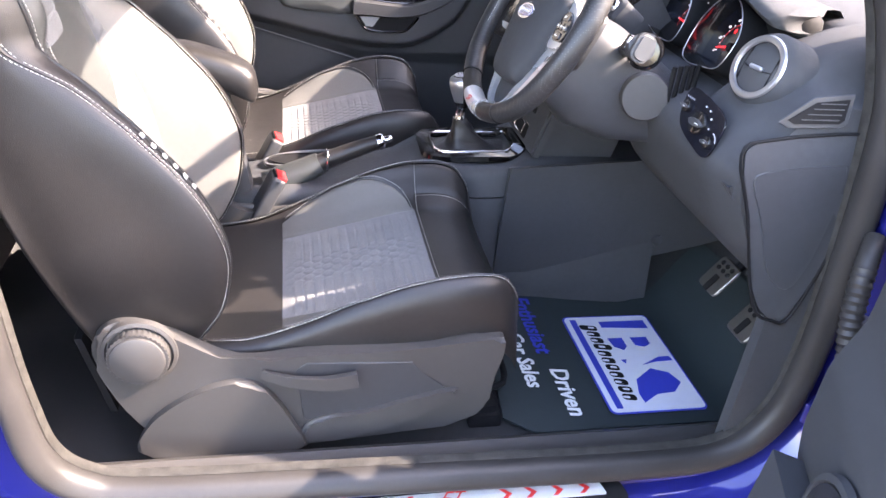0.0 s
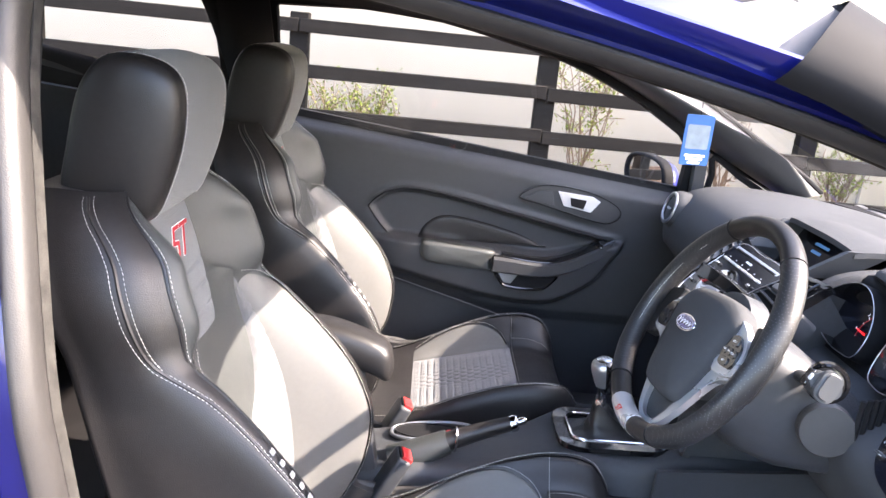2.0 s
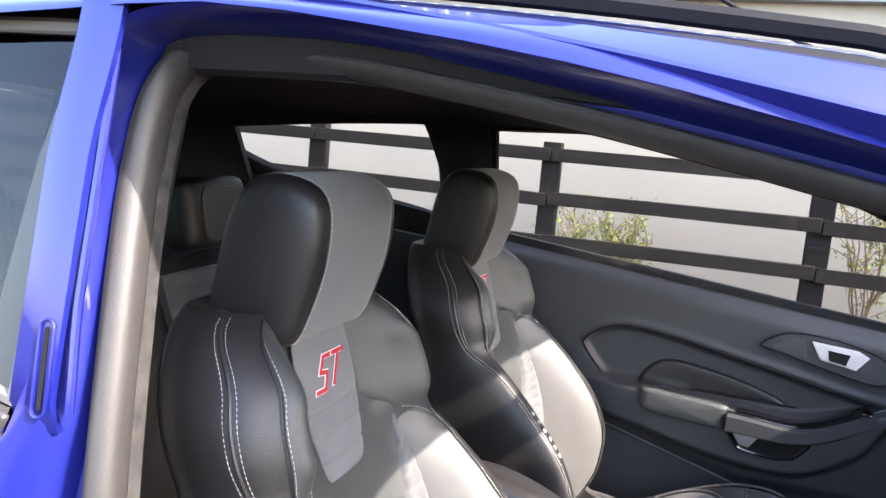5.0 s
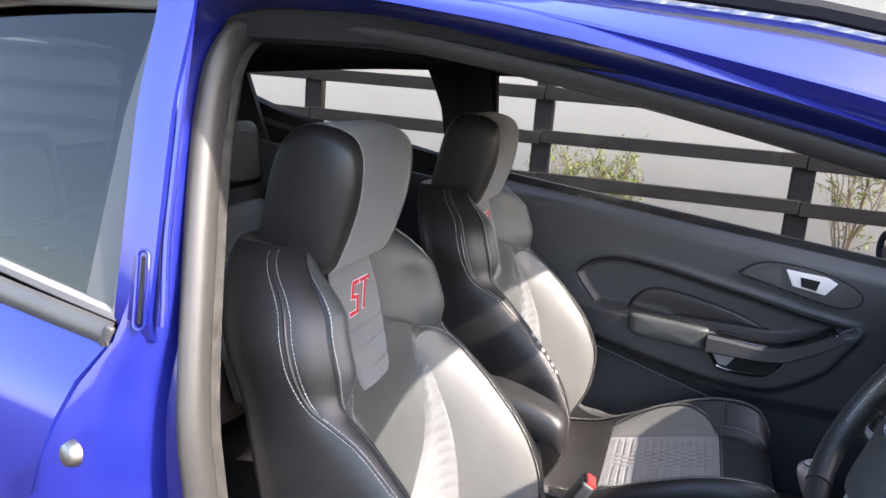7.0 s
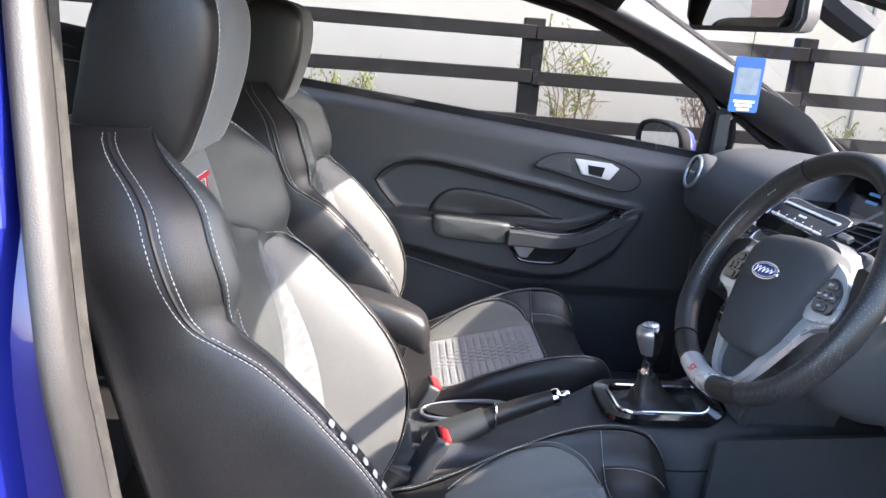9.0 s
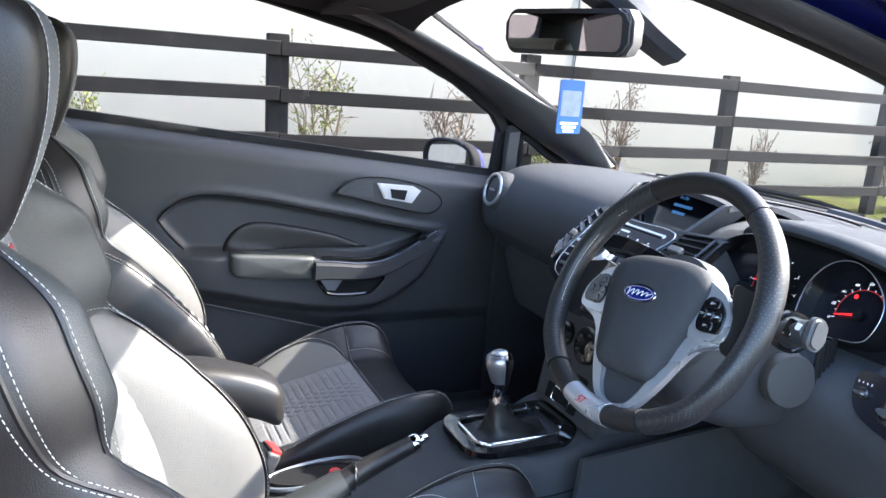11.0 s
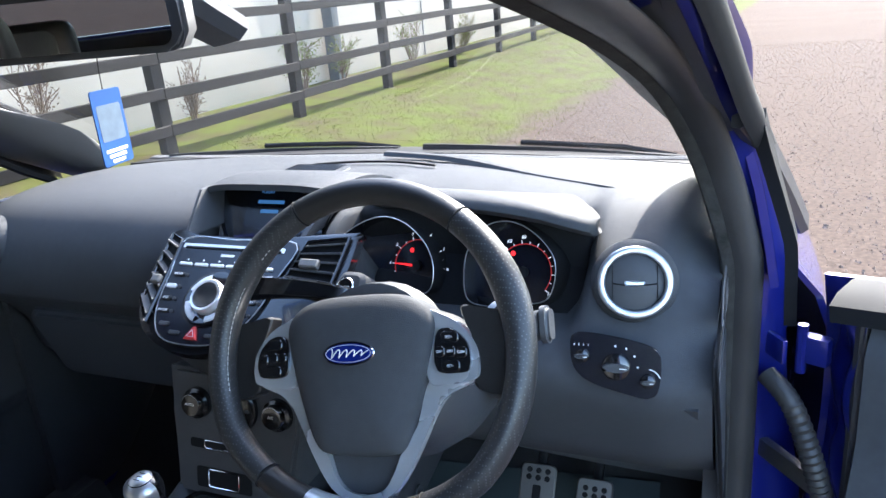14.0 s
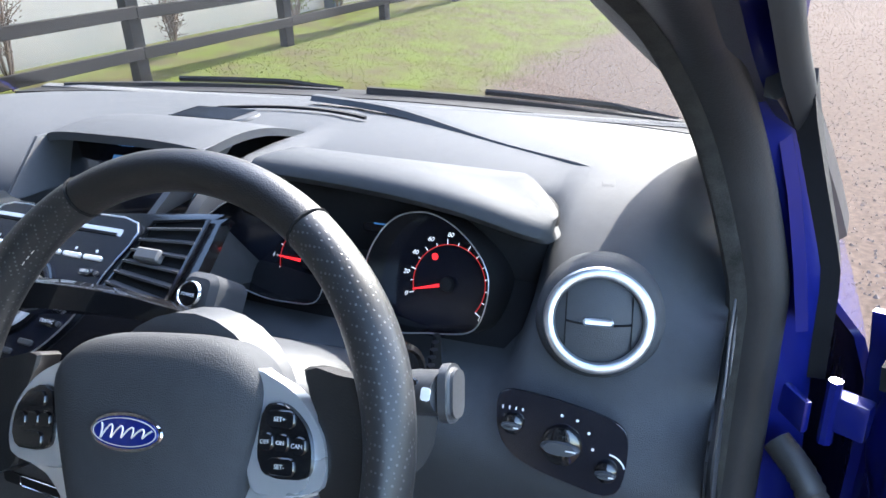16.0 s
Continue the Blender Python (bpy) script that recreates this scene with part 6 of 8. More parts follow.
# light switch panel, knee panels and side vent
mp_ = basis((0.398, -0.567, 0.859), (-0.96, -0.06, 0.26)) @ Matrix.Diagonal((0.92, 0.92, 1.0, 1.0))
sp = part("light_switch", slab([(p.x, p.y) for p in smooth_path([V(x, y, 0) for x, y in ((-0.060, 0.018), (-0.055, 0.034), (-0.03, 0.036), (0.02, 0.029), (0.048, 0.020), (0.056, 0.004), (0.053, -0.034), (0.040, -0.045), (0.018, -0.042), (-0.03, -0.030), (-0.054, -0.012))], 4, True)], 0.003, mp_, 0.0008), SCREEN, dash, "light switch panel with rotary knobs")
for x, y, r in ((-0.044, 0.006, 0.0095), (0.0, -0.006, 0.018), (0.040, -0.022, 0.0095)):
    mq = mp_ @ Matrix.Translation((x, y, 0.004))
    kb = part("rotary_knob", lathe([(r, 0.0), (r * 0.95, 0.004), (r * 0.8, 0.005), (0.0, 0.0055)], mq, 26), GLOSS, sp)
    part("knob_grip", slab(oval(r * 1.9, r * 0.62, 20), 0.007, mq @ Matrix.Translation((0, 0, 0.003)), 0.002), PLASTIC, kb)
    part("knob_mark", slab(rounded(r * 0.5, 0.0012, 0.0004), 0.0004, mq @ Matrix.Translation((r * 0.55, 0.0, 0.0102))), WHITE, kb)
for i in range(4):
    part("switch_mark", slab(rounded(0.0026, 0.0026, 0.001), 0.0003, mp_ @ Matrix.Translation((0.018 * math.cos(1.7 - 0.55 * i) * 1.4 + 0.002, 0.027 * math.sin(1.7 - 0.55 * i) - 0.006, 0.0042))), WHITE, sp)
    part("switch_mark", slab(rounded(0.0012, 0.003, 0.0004), 0.0003, mp_ @ Matrix.Translation((-0.054 + 0.006 * i, 0.020, 0.0042))), WHITE, sp)
part("dimmer_mark", grid([[mp_ @ V(0.040 + r * math.cos(radians(a)), -0.022 + r * math.sin(radians(a)), 0.0043) for r in (0.015, 0.0165)] for a in span(20, 85, 8)]), WHITE, sp)
mv = basis((0.492, -0.681, 0.918), (0, -1, 0.05))
sv = part("side_demister", slab([(-0.062, -0.016), (-0.02, 0.016), (0.036, 0.022), (0.038, -0.016), (0.03, -0.022), (-0.045, -0.024)], 0.0016, mv @ Matrix.Translation((0, 0, -0.001)), 0.0006), PLASTIC, dash, "triangular side demister vent")
part("demister_hole", slab([(-0.050, -0.013), (-0.016, 0.010), (0.030, 0.015), (0.031, -0.012), (0.025, -0.017), (-0.040, -0.018)], 0.001, mv @ Matrix.Translation((0, 0, 0.0008))), BLACK, sv)
for i in range(4):
    part("fin", block(mv @ V(-0.004 + 0.004 * i, -0.012 + 0.007 * i, 0.0018), (0.055 - 0.006 * i, 0.0014, 0.0016), 0.0004, mv.to_3x3(), 1), PLASTIC, sv)
fuse = part("end_panel", slab([(p.x, p.z) for p in smooth_path([V(a, 0, b) for a, b in ((-0.095, 0.055), (-0.06, 0.075), (0.06, 0.085), (0.085, 0.07), (0.09, -0.05), (0.06, -0.19), (0.03, -0.20), (-0.01, -0.17), (-0.06, -0.03))], 4, True)], 0.004, basis((0.492, -0.677, 0.80), (0, -1, 0.03)), 0.004, seg=2), SOFT, dash, "removable dashboard end panel")
part("panel_gap", tube([basis((0.492, -0.6815, 0.80), (0, -1, 0.03)) @ V(p.x * 1.02, p.z * 1.02, 0) for p in smooth_path([V(a, 0, b) for a, b in ((-0.095, 0.055), (-0.06, 0.075), (0.06, 0.085), (0.085, 0.07), (0.09, -0.05), (0.06, -0.19), (0.03, -0.20), (-0.01, -0.17), (-0.06, -0.03))], 4, True)], 0.0025, 5, True), BLACK, fuse)
part("panel_inset", slab([(p.x * 0.8, p.z * 0.8 - 0.01) for p in smooth_path([V(a, 0, b) for a, b in ((-0.09, 0.04), (-0.05, 0.055), (0.06, 0.065), (0.08, 0.05), (0.08, -0.05), (0.055, -0.17), (0.0, -0.15), (-0.055, -0.03))], 4, True)], 0.002, basis((0.495, -0.6805, 0.80), (0, -1, 0.03)), 0.002), PLASTIC, fuse)
part("knee_panel", sheet(lambda u, v: V(lerp(0.405, 0.60, v) + 0.05 * u * u, lerp(-0.66, -0.12, u), lerp(0.80, 0.565, v) - 0.02 * math.sin(math.pi * v)), span(0, 1, 14), span(0, 1, 8), 0.015, (1, 0, 0.2)), PLASTIC, dash, "driver's knee panel")
part("glovebox", slab(rounded(0.40, 0.17, 0.03), 0.02, basis((0.525, 0.36, 0.715), (-0.94, 0, -0.33)), 0.008, seg=2), PLASTIC, dash, "closed glovebox lid")
part("glovebox_latch", slab(rounded(0.07, 0.02, 0.008), 0.012, basis((0.500, 0.36, 0.775), (-0.94, 0, -0.33)), 0.004), PLASTIC, dash)

# ---------------------------------------------------------------- steering wheel and column
WC = V(0.209, -0.333, 0.935)
WN = V(-math.cos(radians(28)), 0, math.sin(radians(28)))
WM = basis(WC, WN)
HM = WM @ Matrix.Translation((-0.004, -0.001, 0)) @ Matrix.Rotation(radians(8), 4, "Z")     # the wheel stands turned a little
sw = thing("steering_wheel", WC, "three-spoke leather steering wheel with silver trim", "steering wheel")
PERF = material("perforated_leather", (0.019, 0.019, 0.020), 0.42, var=0.1, wear=0.05)


def perforate(m, size=300.0):
    """Small regular dots, as punched holes."""
    n, l = m.node_tree.nodes, m.node_tree.links
    b = n["Principled BSDF"]
    vo = n.new("ShaderNodeTexVoronoi")
    vo.inputs["Scale"].default_value, vo.inputs["Randomness"].default_value = size, 0.12
    l.new(n["Mapping"].outputs[0], vo.inputs["Vector"])
    st = n.new("ShaderNodeMapRange")
    st.inputs[1].default_value, st.inputs[2].default_value = 0.20, 0.30
    l.new(vo.outputs["Distance"], st.inputs[0])
    old = b.inputs["Base Color"].links[0].from_socket
    mx = n.new("ShaderNodeMix")
    mx.data_type = "RGBA"
    mx.inputs[6].default_value = (0.070, 0.070, 0.073, 1)
    l.new(st.outputs[0], mx.inputs[0]), l.new(old, mx.inputs[7]), l.new(mx.outputs[2], b.inputs["Base Color"])
    bp = n.new("ShaderNodeBump")
    bp.inputs["Strength"].default_value, bp.inputs["Distance"].default_value = 0.35, 0.0004
    l.new(st.outputs[0], bp.inputs["Height"]), l.new(bp.outputs[0], b.inputs["Normal"])


perforate(PERF)
SILVER_WORN = material("worn_silver_trim", (0.58, 0.59, 0.61), 0.26, 0.62, var=0.02, scale=5)


def rim_at(deg, r=0.1775):
    """deg: clockwise from the top."""
    x, y = r * math.sin(radians(deg)), r * math.cos(radians(deg))
    if y < -0.10:
        y = -0.10 - (abs(y) - 0.10) * 0.80
    return V(x, y, 0)


def rim_arc(a0, a1, k=1.0, n=40, perf=False):
    rows = []
    for a in span(a0, a1, n):
        p, t = rim_at(a), (rim_at(a + 1) - rim_at(a - 1)).normalized()
        out = V(t.y, -t.x, 0)
        out = -out if out.dot(p) < 0 else out
        thumb = 1 + 0.14 * math.exp(-((abs(((a + 180) % 360) - 180) - 62) / 14) ** 2)
        rows.append([WM @ (p + out * 0.0150 * k * thumb * math.cos(q) + V(0, 0, 0.0170 * k * math.sin(q))) for q in [j * math.pi / 8 for j in range(16)]])
    return grid(rows, cu=True, cap=True)


rimo = part("rim", rim_arc(-32, 32, 1.0), LEATHER, sw, "smooth leather upper rim", smooth=60)
part("grip", rim_arc(33, 147, 1.015, 50), PERF, sw, "perforated leather grip", smooth=60)
part("grip", rim_arc(-147, -33, 1.015, 50), PERF, sw, "perforated leather grip", smooth=60)
part("lower_rim", rim_arc(148, 212, 0.99, 20), LEATHER, sw, smooth=60)
part("clip", rim_arc(167, 193, 1.05, 14), SILVER_WORN, sw, "silver lower clip", smooth=60)
emblem(basis(WM @ (rim_at(180) + V(0, 0.002, 0.0185)), WN, WM.to_3x3() @ V(0, 1, 0)), 0.010, RED, sw)
for a in (-32.5, 32.5, 147.5, -147.5):
    part("seam", tube([WM @ (rim_at(a) + (rim_at(a).normalized() * 0.0153 * math.cos(q)) + V(0, 0, 0.0173 * math.sin(q))) for q in [j * math.pi / 6 for j in range(12)]], 0.0012, 4, True), BLACK, rimo)
stitches([WM @ (rim_at(a) * 0.922 + V(0, 0, 0.009)) for a in span(-110, -50, 40)], rimo)

half = ((0.0, 0.066), (0.045, 0.064), (0.074, 0.054), (0.088, 0.036), (0.086, 0.010), (0.074, -0.035), (0.060, -0.076), (0.050, -0.096), (0.036, -0.103))
cover = smooth_path([V(x, y, 0) for x, y in half + ((0.0, -0.105),) + tuple((-x, y) for x, y in half[:0:-1])], 4, True)
hub = part("hub_cover", grid([[HM @ (V(p.x * k, p.y * k - 0.004 * (1 - k), h)) for p in cover] for k, h in ((1.0, -0.030), (1.0, -0.012), (0.985, -0.005), (0.95, 0.001), (0.87, 0.006), (0.75, 0.0105), (0.5, 0.0145), (0.02, 0.0165))], cu=True), SOFT, sw, "grained black airbag cover", smooth=50)
for s in (-1, 1):
    seam = smooth_path([V(s * x, y, h) for x, y, h in ((0.066, 0.050, 0.0005), (0.069, 0.040, 0.0042), (0.066, 0.010, 0.0065), (0.056, -0.035, 0.006), (0.047, -0.075, 0.004), (0.042, -0.096, -0.002))], 5)
    part("cover_seam", tube([HM @ p for p in seam], 0.0013, 5), BLACK, hub)
bd = HM @ Matrix.Translation((0, 0.002, 0.0155))
part("badge_rim", slab(oval(0.0605, 0.0250, 40), 0.003, bd, 0.001), CHROME, hub, "chrome oval badge edge")
part("badge", slab(oval(0.0565, 0.0210, 40), 0.0036, bd, 0.0008), BADGE_BLUE, hub, "blue oval badge")
swirl = [V(-0.0215 + 0.043 * k + 0.0024 * math.sin(k * 31.0 + 1.2), 0.0038 * math.cos(k * 31.0) * (1.25 - 0.6 * k), 0.0040) for k in span(0, 1, 90)]
part("badge_stroke", tube([bd @ p for p in swirl], 0.00065, 4), BRIGHT, hub, "plain looped silver stroke")
part("badge_line", tube([bd @ V(x * 0.93, y * 0.86, 0.0038) for x, y in oval(0.0565, 0.0210, 40)], 0.0004, 4, True), BRIGHT, hub)
part("embossed_mark", slab(rounded(0.032, 0.009, 0.002), 0.0008, HM @ Matrix.Translation((0, -0.070, 0.0088))), SOFT, hub)
for s in (-1, 1):
    def curved(pts, n=4):
        return [(p.x, p.y) for p in smooth_path([V(s * x, y, 0) for x, y in pts][::s], n, True)]
    spoke = curved(((0.078, 0.044), (0.092, 0.041), (0.113, 0.030), (0.128, 0.013), (0.134, -0.002), (0.134, -0.024), (0.120, -0.030), (0.102, -0.032), (0.080, -0.030), (0.076, 0.010)))
    sp_ = part("spoke", slab(spoke, 0.013, HM @ Matrix.Translation((0, 0, -0.020)), 0.0012), SILVER_WORN, sw, "satin silver spoke")
    part("spoke_leather", slab(curved(((0.114, 0.046), (0.140, 0.044), (0.166, 0.036), (0.170, 0.0), (0.164, -0.042), (0.140, -0.040), (0.128, -0.030), (0.130, 0.008))), 0.020, HM @ Matrix.Translation((0, 0, -0.030)), 0.002), LEATHER, sp_)
    pod = part("button_pod", slab(curved(((0.094, 0.024), (0.108, 0.024), (0.122, 0.012), (0.127, -0.003), (0.125, -0.018), (0.112, -0.021), (0.094, -0.020), (0.088, -0.010), (0.089, 0.014))), 0.004, HM @ Matrix.Translation((0, 0, -0.007)), 0.001), GLOSS, sp_, "black button pod")
    for i, (x, y) in enumerate(((0.106, 0.001), (0.105, 0.0155), (0.106, -0.0135), (0.0945, 0.001), (0.1185, 0.000))):
        part("button", slab(rounded(0.0105 if i != 1 and i != 2 else 0.020, 0.0115, 0.004), 0.0022, HM @ Matrix.Translation((s * x, y, -0.0035)), 0.0008), GLOSS, pod)
        if s > 0:
            lettering("button_text", ("ON", "SET+", "SET-", "OFF", "CAN RES")[i][:4], 0.0040, HM @ Matrix.Translation((s * x, y, -0.0003)), WHITE, pod, 0.0001)
    low = curved(((0.078, -0.026), (0.130, -0.027), (0.118, -0.034), (0.097, -0.043), (0.083, -0.062), (0.064, -0.100), (0.044, -0.132), (0.025, -0.148), (0.0, -0.153), (0.0, -0.145), (0.018, -0.142), (0.034, -0.126), (0.044, -0.100), (0.064, -0.074)), 3)
    part("lower_spoke", slab(low, 0.010, HM @ Matrix.Translation((0, 0, -0.024)), 0.0010), SILVER_WORN, sw, "silver lower spoke")
part("spoke_web", slab([(-0.056, -0.06), (0.056, -0.06), (0.034, -0.146), (-0.034, -0.146)], 0.008, HM @ Matrix.Translation((0, 0, -0.030)), 0.003), PLASTIC, sw)
part("boss", lathe([(0.085, -0.055), (0.08, -0.025), (0.06, -0.018), (0.0, -0.018)], WM, 28), PLASTIC, sw)

col = thing("steering_column", (0.35, -0.343, 0.80), "dark plastic steering column shroud with stalks", "steering column")
rows = []
for d, w, up, dn in ((0.045, 0.062, 0.040, 0.075), (0.07, 0.078, 0.058, 0.098), (0.13, 0.088, 0.062, 0.115), (0.20, 0.088, 0.055, 0.105), (0.30, 0.08, 0.045, 0.06)):
    rows.append([WM @ V(w * math.copysign(abs(math.cos(a)) ** 0.7, math.cos(a)), (up if math.sin(a) > 0 else dn) * math.copysign(abs(math.sin(a)) ** 0.75, math.sin(a)), -d) for a in [k * math.pi / 14 for k in range(28)]])
sh_ = part("shroud", grid(rows, cu=True, cap=True), PLASTIC, col, "grained column shroud", smooth=50)
st = smooth_path([V(0.335, -0.400, 0.907), V(0.326, -0.440, 0.920), V(0.318, -0.475, 0.931), V(0.313, -0.505, 0.940)], 5)
wst = part("wiper_stalk", sweep(st, [(0.0165 * math.cos(a), 0.0200 * math.sin(a)) for a in [k * math.pi / 8 for k in range(16)]], up=WN, size=lambda k: 0.52 + 0.48 * sstep(0.25, 0.75, k)), PLASTIC, col, "dark wiper stalk", smooth=50)
tip_m = basis(st[-1] + V(0, 0.001, 0), V(0.05, -1, 0.16), WM.to_3x3() @ V(0, 1, 0))
part("stalk_tip", slab(rounded(0.030, 0.041, 0.012), 0.010, tip_m, 0.004, seg=3), LINING, col, "grey stalk end")
part("stalk_ring", slab(rounded(0.013, 0.024, 0.004), 0.004, basis(st[-5] + WN * 0.0165, WN), 0.001), GLOSS, wst)
part("stalk_mark", slab(rounded(0.007, 0.009, 0.002), 0.0006, basis(st[-2] + WN * 0.0205 + V(0, 0.004, 0), WN)), WHITE, wst)
st = smooth_path([V(0.330, -0.272, 0.945), V(0.314, -0.222, 0.958), V(0.303, -0.170, 0.962), V(0.297, -0.128, 0.960)], 5)
ind = part("indicator_stalk", sweep(st, [(-0.010, -0.022), (0.010, -0.022), (0.014, 0.0), (0.010, 0.022), (-0.010, 0.022), (-0.014, 0.0)], up=WN, size=lambda k: 0.65 + 0.5 * k), GLOSS, col, "broad gloss black indicator stalk")
lettering("stalk_text", "TRIP", 0.008, basis(st[-4] + WN * 0.0165 + V(0, 0, 0.003), WN), WHITE, ind, 0.0001)
ig = basis((0.352, -0.440, 0.918), (-0.45, -0.88, 0.15))
ib = part("ignition_barrel", lathe([(0.028, 0.0), (0.027, 0.010), (0.023, 0.013), (0.021, 0.010), (0.0, 0.011)], ig, 28), GLOSS, col, "round ignition switch")
part("ignition_key", slab(rounded(0.009, 0.030, 0.003), 0.014, ig @ Matrix.Translation((0, 0, 0.010)), 0.003), CHROME, ib)
part("blank_cap", lathe([(0.037, -0.01), (0.037, 0.004), (0.035, 0.007), (0.0, 0.008)], basis((0.368, -0.440, 0.848), (-0.25, -0.96, 0.1)), 36), PLASTIC_WARM, col, "round blank cover")
for i in range(5):
    part("gaiter_fold", tube([V(0.40 + 0.012 * i, -0.452 + 0.004 * i, 0.87 + 0.03 * math.sin(a)) + V(0, 0, -0.02 + 0.04 * a / 3) for a in span(-1.5, 1.5, 8)], 0.004, 5), BLACK, col)

# ---------------------------------------------------------------- interior mirror, tag, courtesy lamp, visors
rm = basis((0.250, 0.010, 1.290), (-0.935, -0.338, -0.052))
mir = thing("rear_view_mirror", (0.30, 0.0, 1.30), "black framed rear-view mirror with a pale grey end", "mirror")
fr_ = part("mirror_shell", slab(rounded(0.252, 0.074, 0.022, 5), 0.030, rm @ Matrix.Translation((0, 0, -0.024)), 0.004, seg=2), PLASTIC, mir)
part("mirror_glass", slab(rounded(0.232, 0.058, 0.014, 5), 0.001, rm @ Matrix.Translation((-0.002, 0, 0.0064))), MIRROR, fr_, "mirror glass")
part("mirror_end", slab([(0.108, -0.036), (0.120, -0.034), (0.131, -0.016), (0.131, 0.018), (0.120, 0.035), (0.108, 0.037)], 0.030, rm @ Matrix.Translation((0, 0, -0.026)), 0.005, seg=2), SEALANT, fr_, "pale grey end cap")
part("mirror_arm", tube(smooth_path([V(0.275, 0.01, 1.300), V(0.31, 0.0, 1.325), V(0.335, 0.0, 1.348)], 4), 0.014, 10), PLASTIC, mir)
pod = smooth_path([V(0.285, 0.0, 1.372), V(0.325, -0.035, 1.335), V(0.37, -0.060, 1.295), V(0.415, -0.075, 1.265)], 5)
part("sensor_pod", sweep(pod, [(-0.045, -0.016), (0.045, -0.016), (0.05, 0.004), (0.035, 0.022), (-0.035, 0.022), (-0.05, 0.004)], up=(-0.5, 0, -0.85), size=lambda k: 1.0 - 0.25 * k), PLASTIC, mir, "dark sensor housing on the windscreen")
tag = thing("air_freshener", (0.285, 0.03, 1.20), "blue card air freshener hanging from the mirror", "air freshener")
tm = basis((0.288, 0.028, 1.168), (0.140, -0.990, 0.0))
part("card", slab(rounded(0.056, 0.092, 0.004), 0.0012, tm, 0.0004), TAG_BLUE, tag)
part("picture", slab(rounded(0.044, 0.044, 0.003), 0.0003, tm @ Matrix.Translation((0, 0.006, 0.0012))), TAG_GREY, tag, "pale printed panel")
for k in range(3):
    part("print_bar", slab(rounded(0.040 - 0.008 * k, 0.004, 0.001), 0.0003, tm @ Matrix.Translation((0, -0.028 - 0.0065 * k, 0.0012))), WHITE, tag)
part("cord", tube([V(0.283, 0.02, 1.262), V(0.286, 0.026, 1.235), V(0.287, 0.028, 1.214)], 0.0007, 5), BLACK, tag)

lamp = thing("courtesy_lamp", (0.19, 0.10, 1.36), "black overhead console with an amber courtesy bulb", "lamp")
part("console", block((0.115, 0.13, roof_z(0.115, 0.1) - 0.062), (0.12, 0.24, 0.022), 0.010, seg=3), PLASTIC, lamp)
part("bulb", lathe([(0.013, 0.0), (0.012, 0.006), (0.0, 0.009)], basis((0.110, 0.235, roof_z(0.11, 0.2) - 0.070), (-0.3, 0, -1)), 18), AMBER_GLOW, lamp, "amber bulb")
for s in (1, -1):
    vz = roof_z(0.1, 0.3) - 0.072
    vis = thing("sun_visor", (0.1, s * 0.36, vz), "black cloth sun visor folded up", "sun visor", "sun visors")
    part("flap", block((0.055, s * 0.37, vz), (0.17, 0.34, 0.016), 0.007, Euler((s * -0.10, -0.10, 0)).to_matrix(), 3), HEADLINER, vis)
    if s > 0:
        part("warning_sticker", slab(rounded(0.085, 0.035, 0.003), 0.0006, basis((0.03, 0.44, vz - 0.0155), (-0.10, 0.09, -1), (1, 0, 0))), SEALANT, vis, "pale warning label")

# wipers under the screen
for y0, y1 in ((0.62, 0.05), (-0.02, -0.58)):
    wp = thing("wiper", (1.0, y0, 0.96), "black windscreen wiper parked at the foot of the glass", "wiper", "windscreen wipers")
    pts = [screen(lerp(y0, y1, k) / 0.70, 0.002 + 0.016 * (1 - k)) + V(0.022, 0, 0.004) for k in span(0, 1, 10)]
    part("blade", sweep(pts, [(-0.010, -0.006), (0.010, -0.006), (0.005, 0.007), (-0.005, 0.007)], up=(0, 0, 1)), BLACK, wp)
    part("arm", tube([screen(y1 / 0.70, 0.0) + V(0.07, 0.02, 0.0)] + [p + V(0.012, 0, 0.012) for p in pts[8:3:-1]], 0.006, 6), BLACK, wp)

# ---------------------------------------------------------------- passenger door
pdoor = thing("passenger_door", (0.0, 0.70, 0.32), "closed passenger door with dark trim panel and chrome release", "door")


def belt(x):
    return 1.068 - 0.108 * (x + 0.54) / 0.99


GROOVE = ((-0.365, 0.79), (-0.347, 0.835), (-0.331, 0.860), (-0.299, 0.884), (-0.245, 0.898), (-0.132, 0.888), (-0.008, 0.865), (0.126, 0.840), (0.272, 0.812), (0.334, 0.803), (0.38, 0.800))
ARM_TOP = ((-0.40, 0.765), (-0.20, 0.762), (0.0, 0.752), (0.16, 0.745), (0.25, 0.768), (0.34, 0.800), (0.38, 0.805))
ARM_LOW = ((-0.40, 0.690), (-0.20, 0.655), (-0.10, 0.632), (0.0, 0.613), (0.12, 0.604), (0.20, 0.618), (0.30, 0.684), (0.36, 0.777), (0.39, 0.80))
OVAL_END = ((0.745, -0.255), (0.768, -0.290), (0.802, -0.322), (0.835, -0.345), (0.90, -0.358))


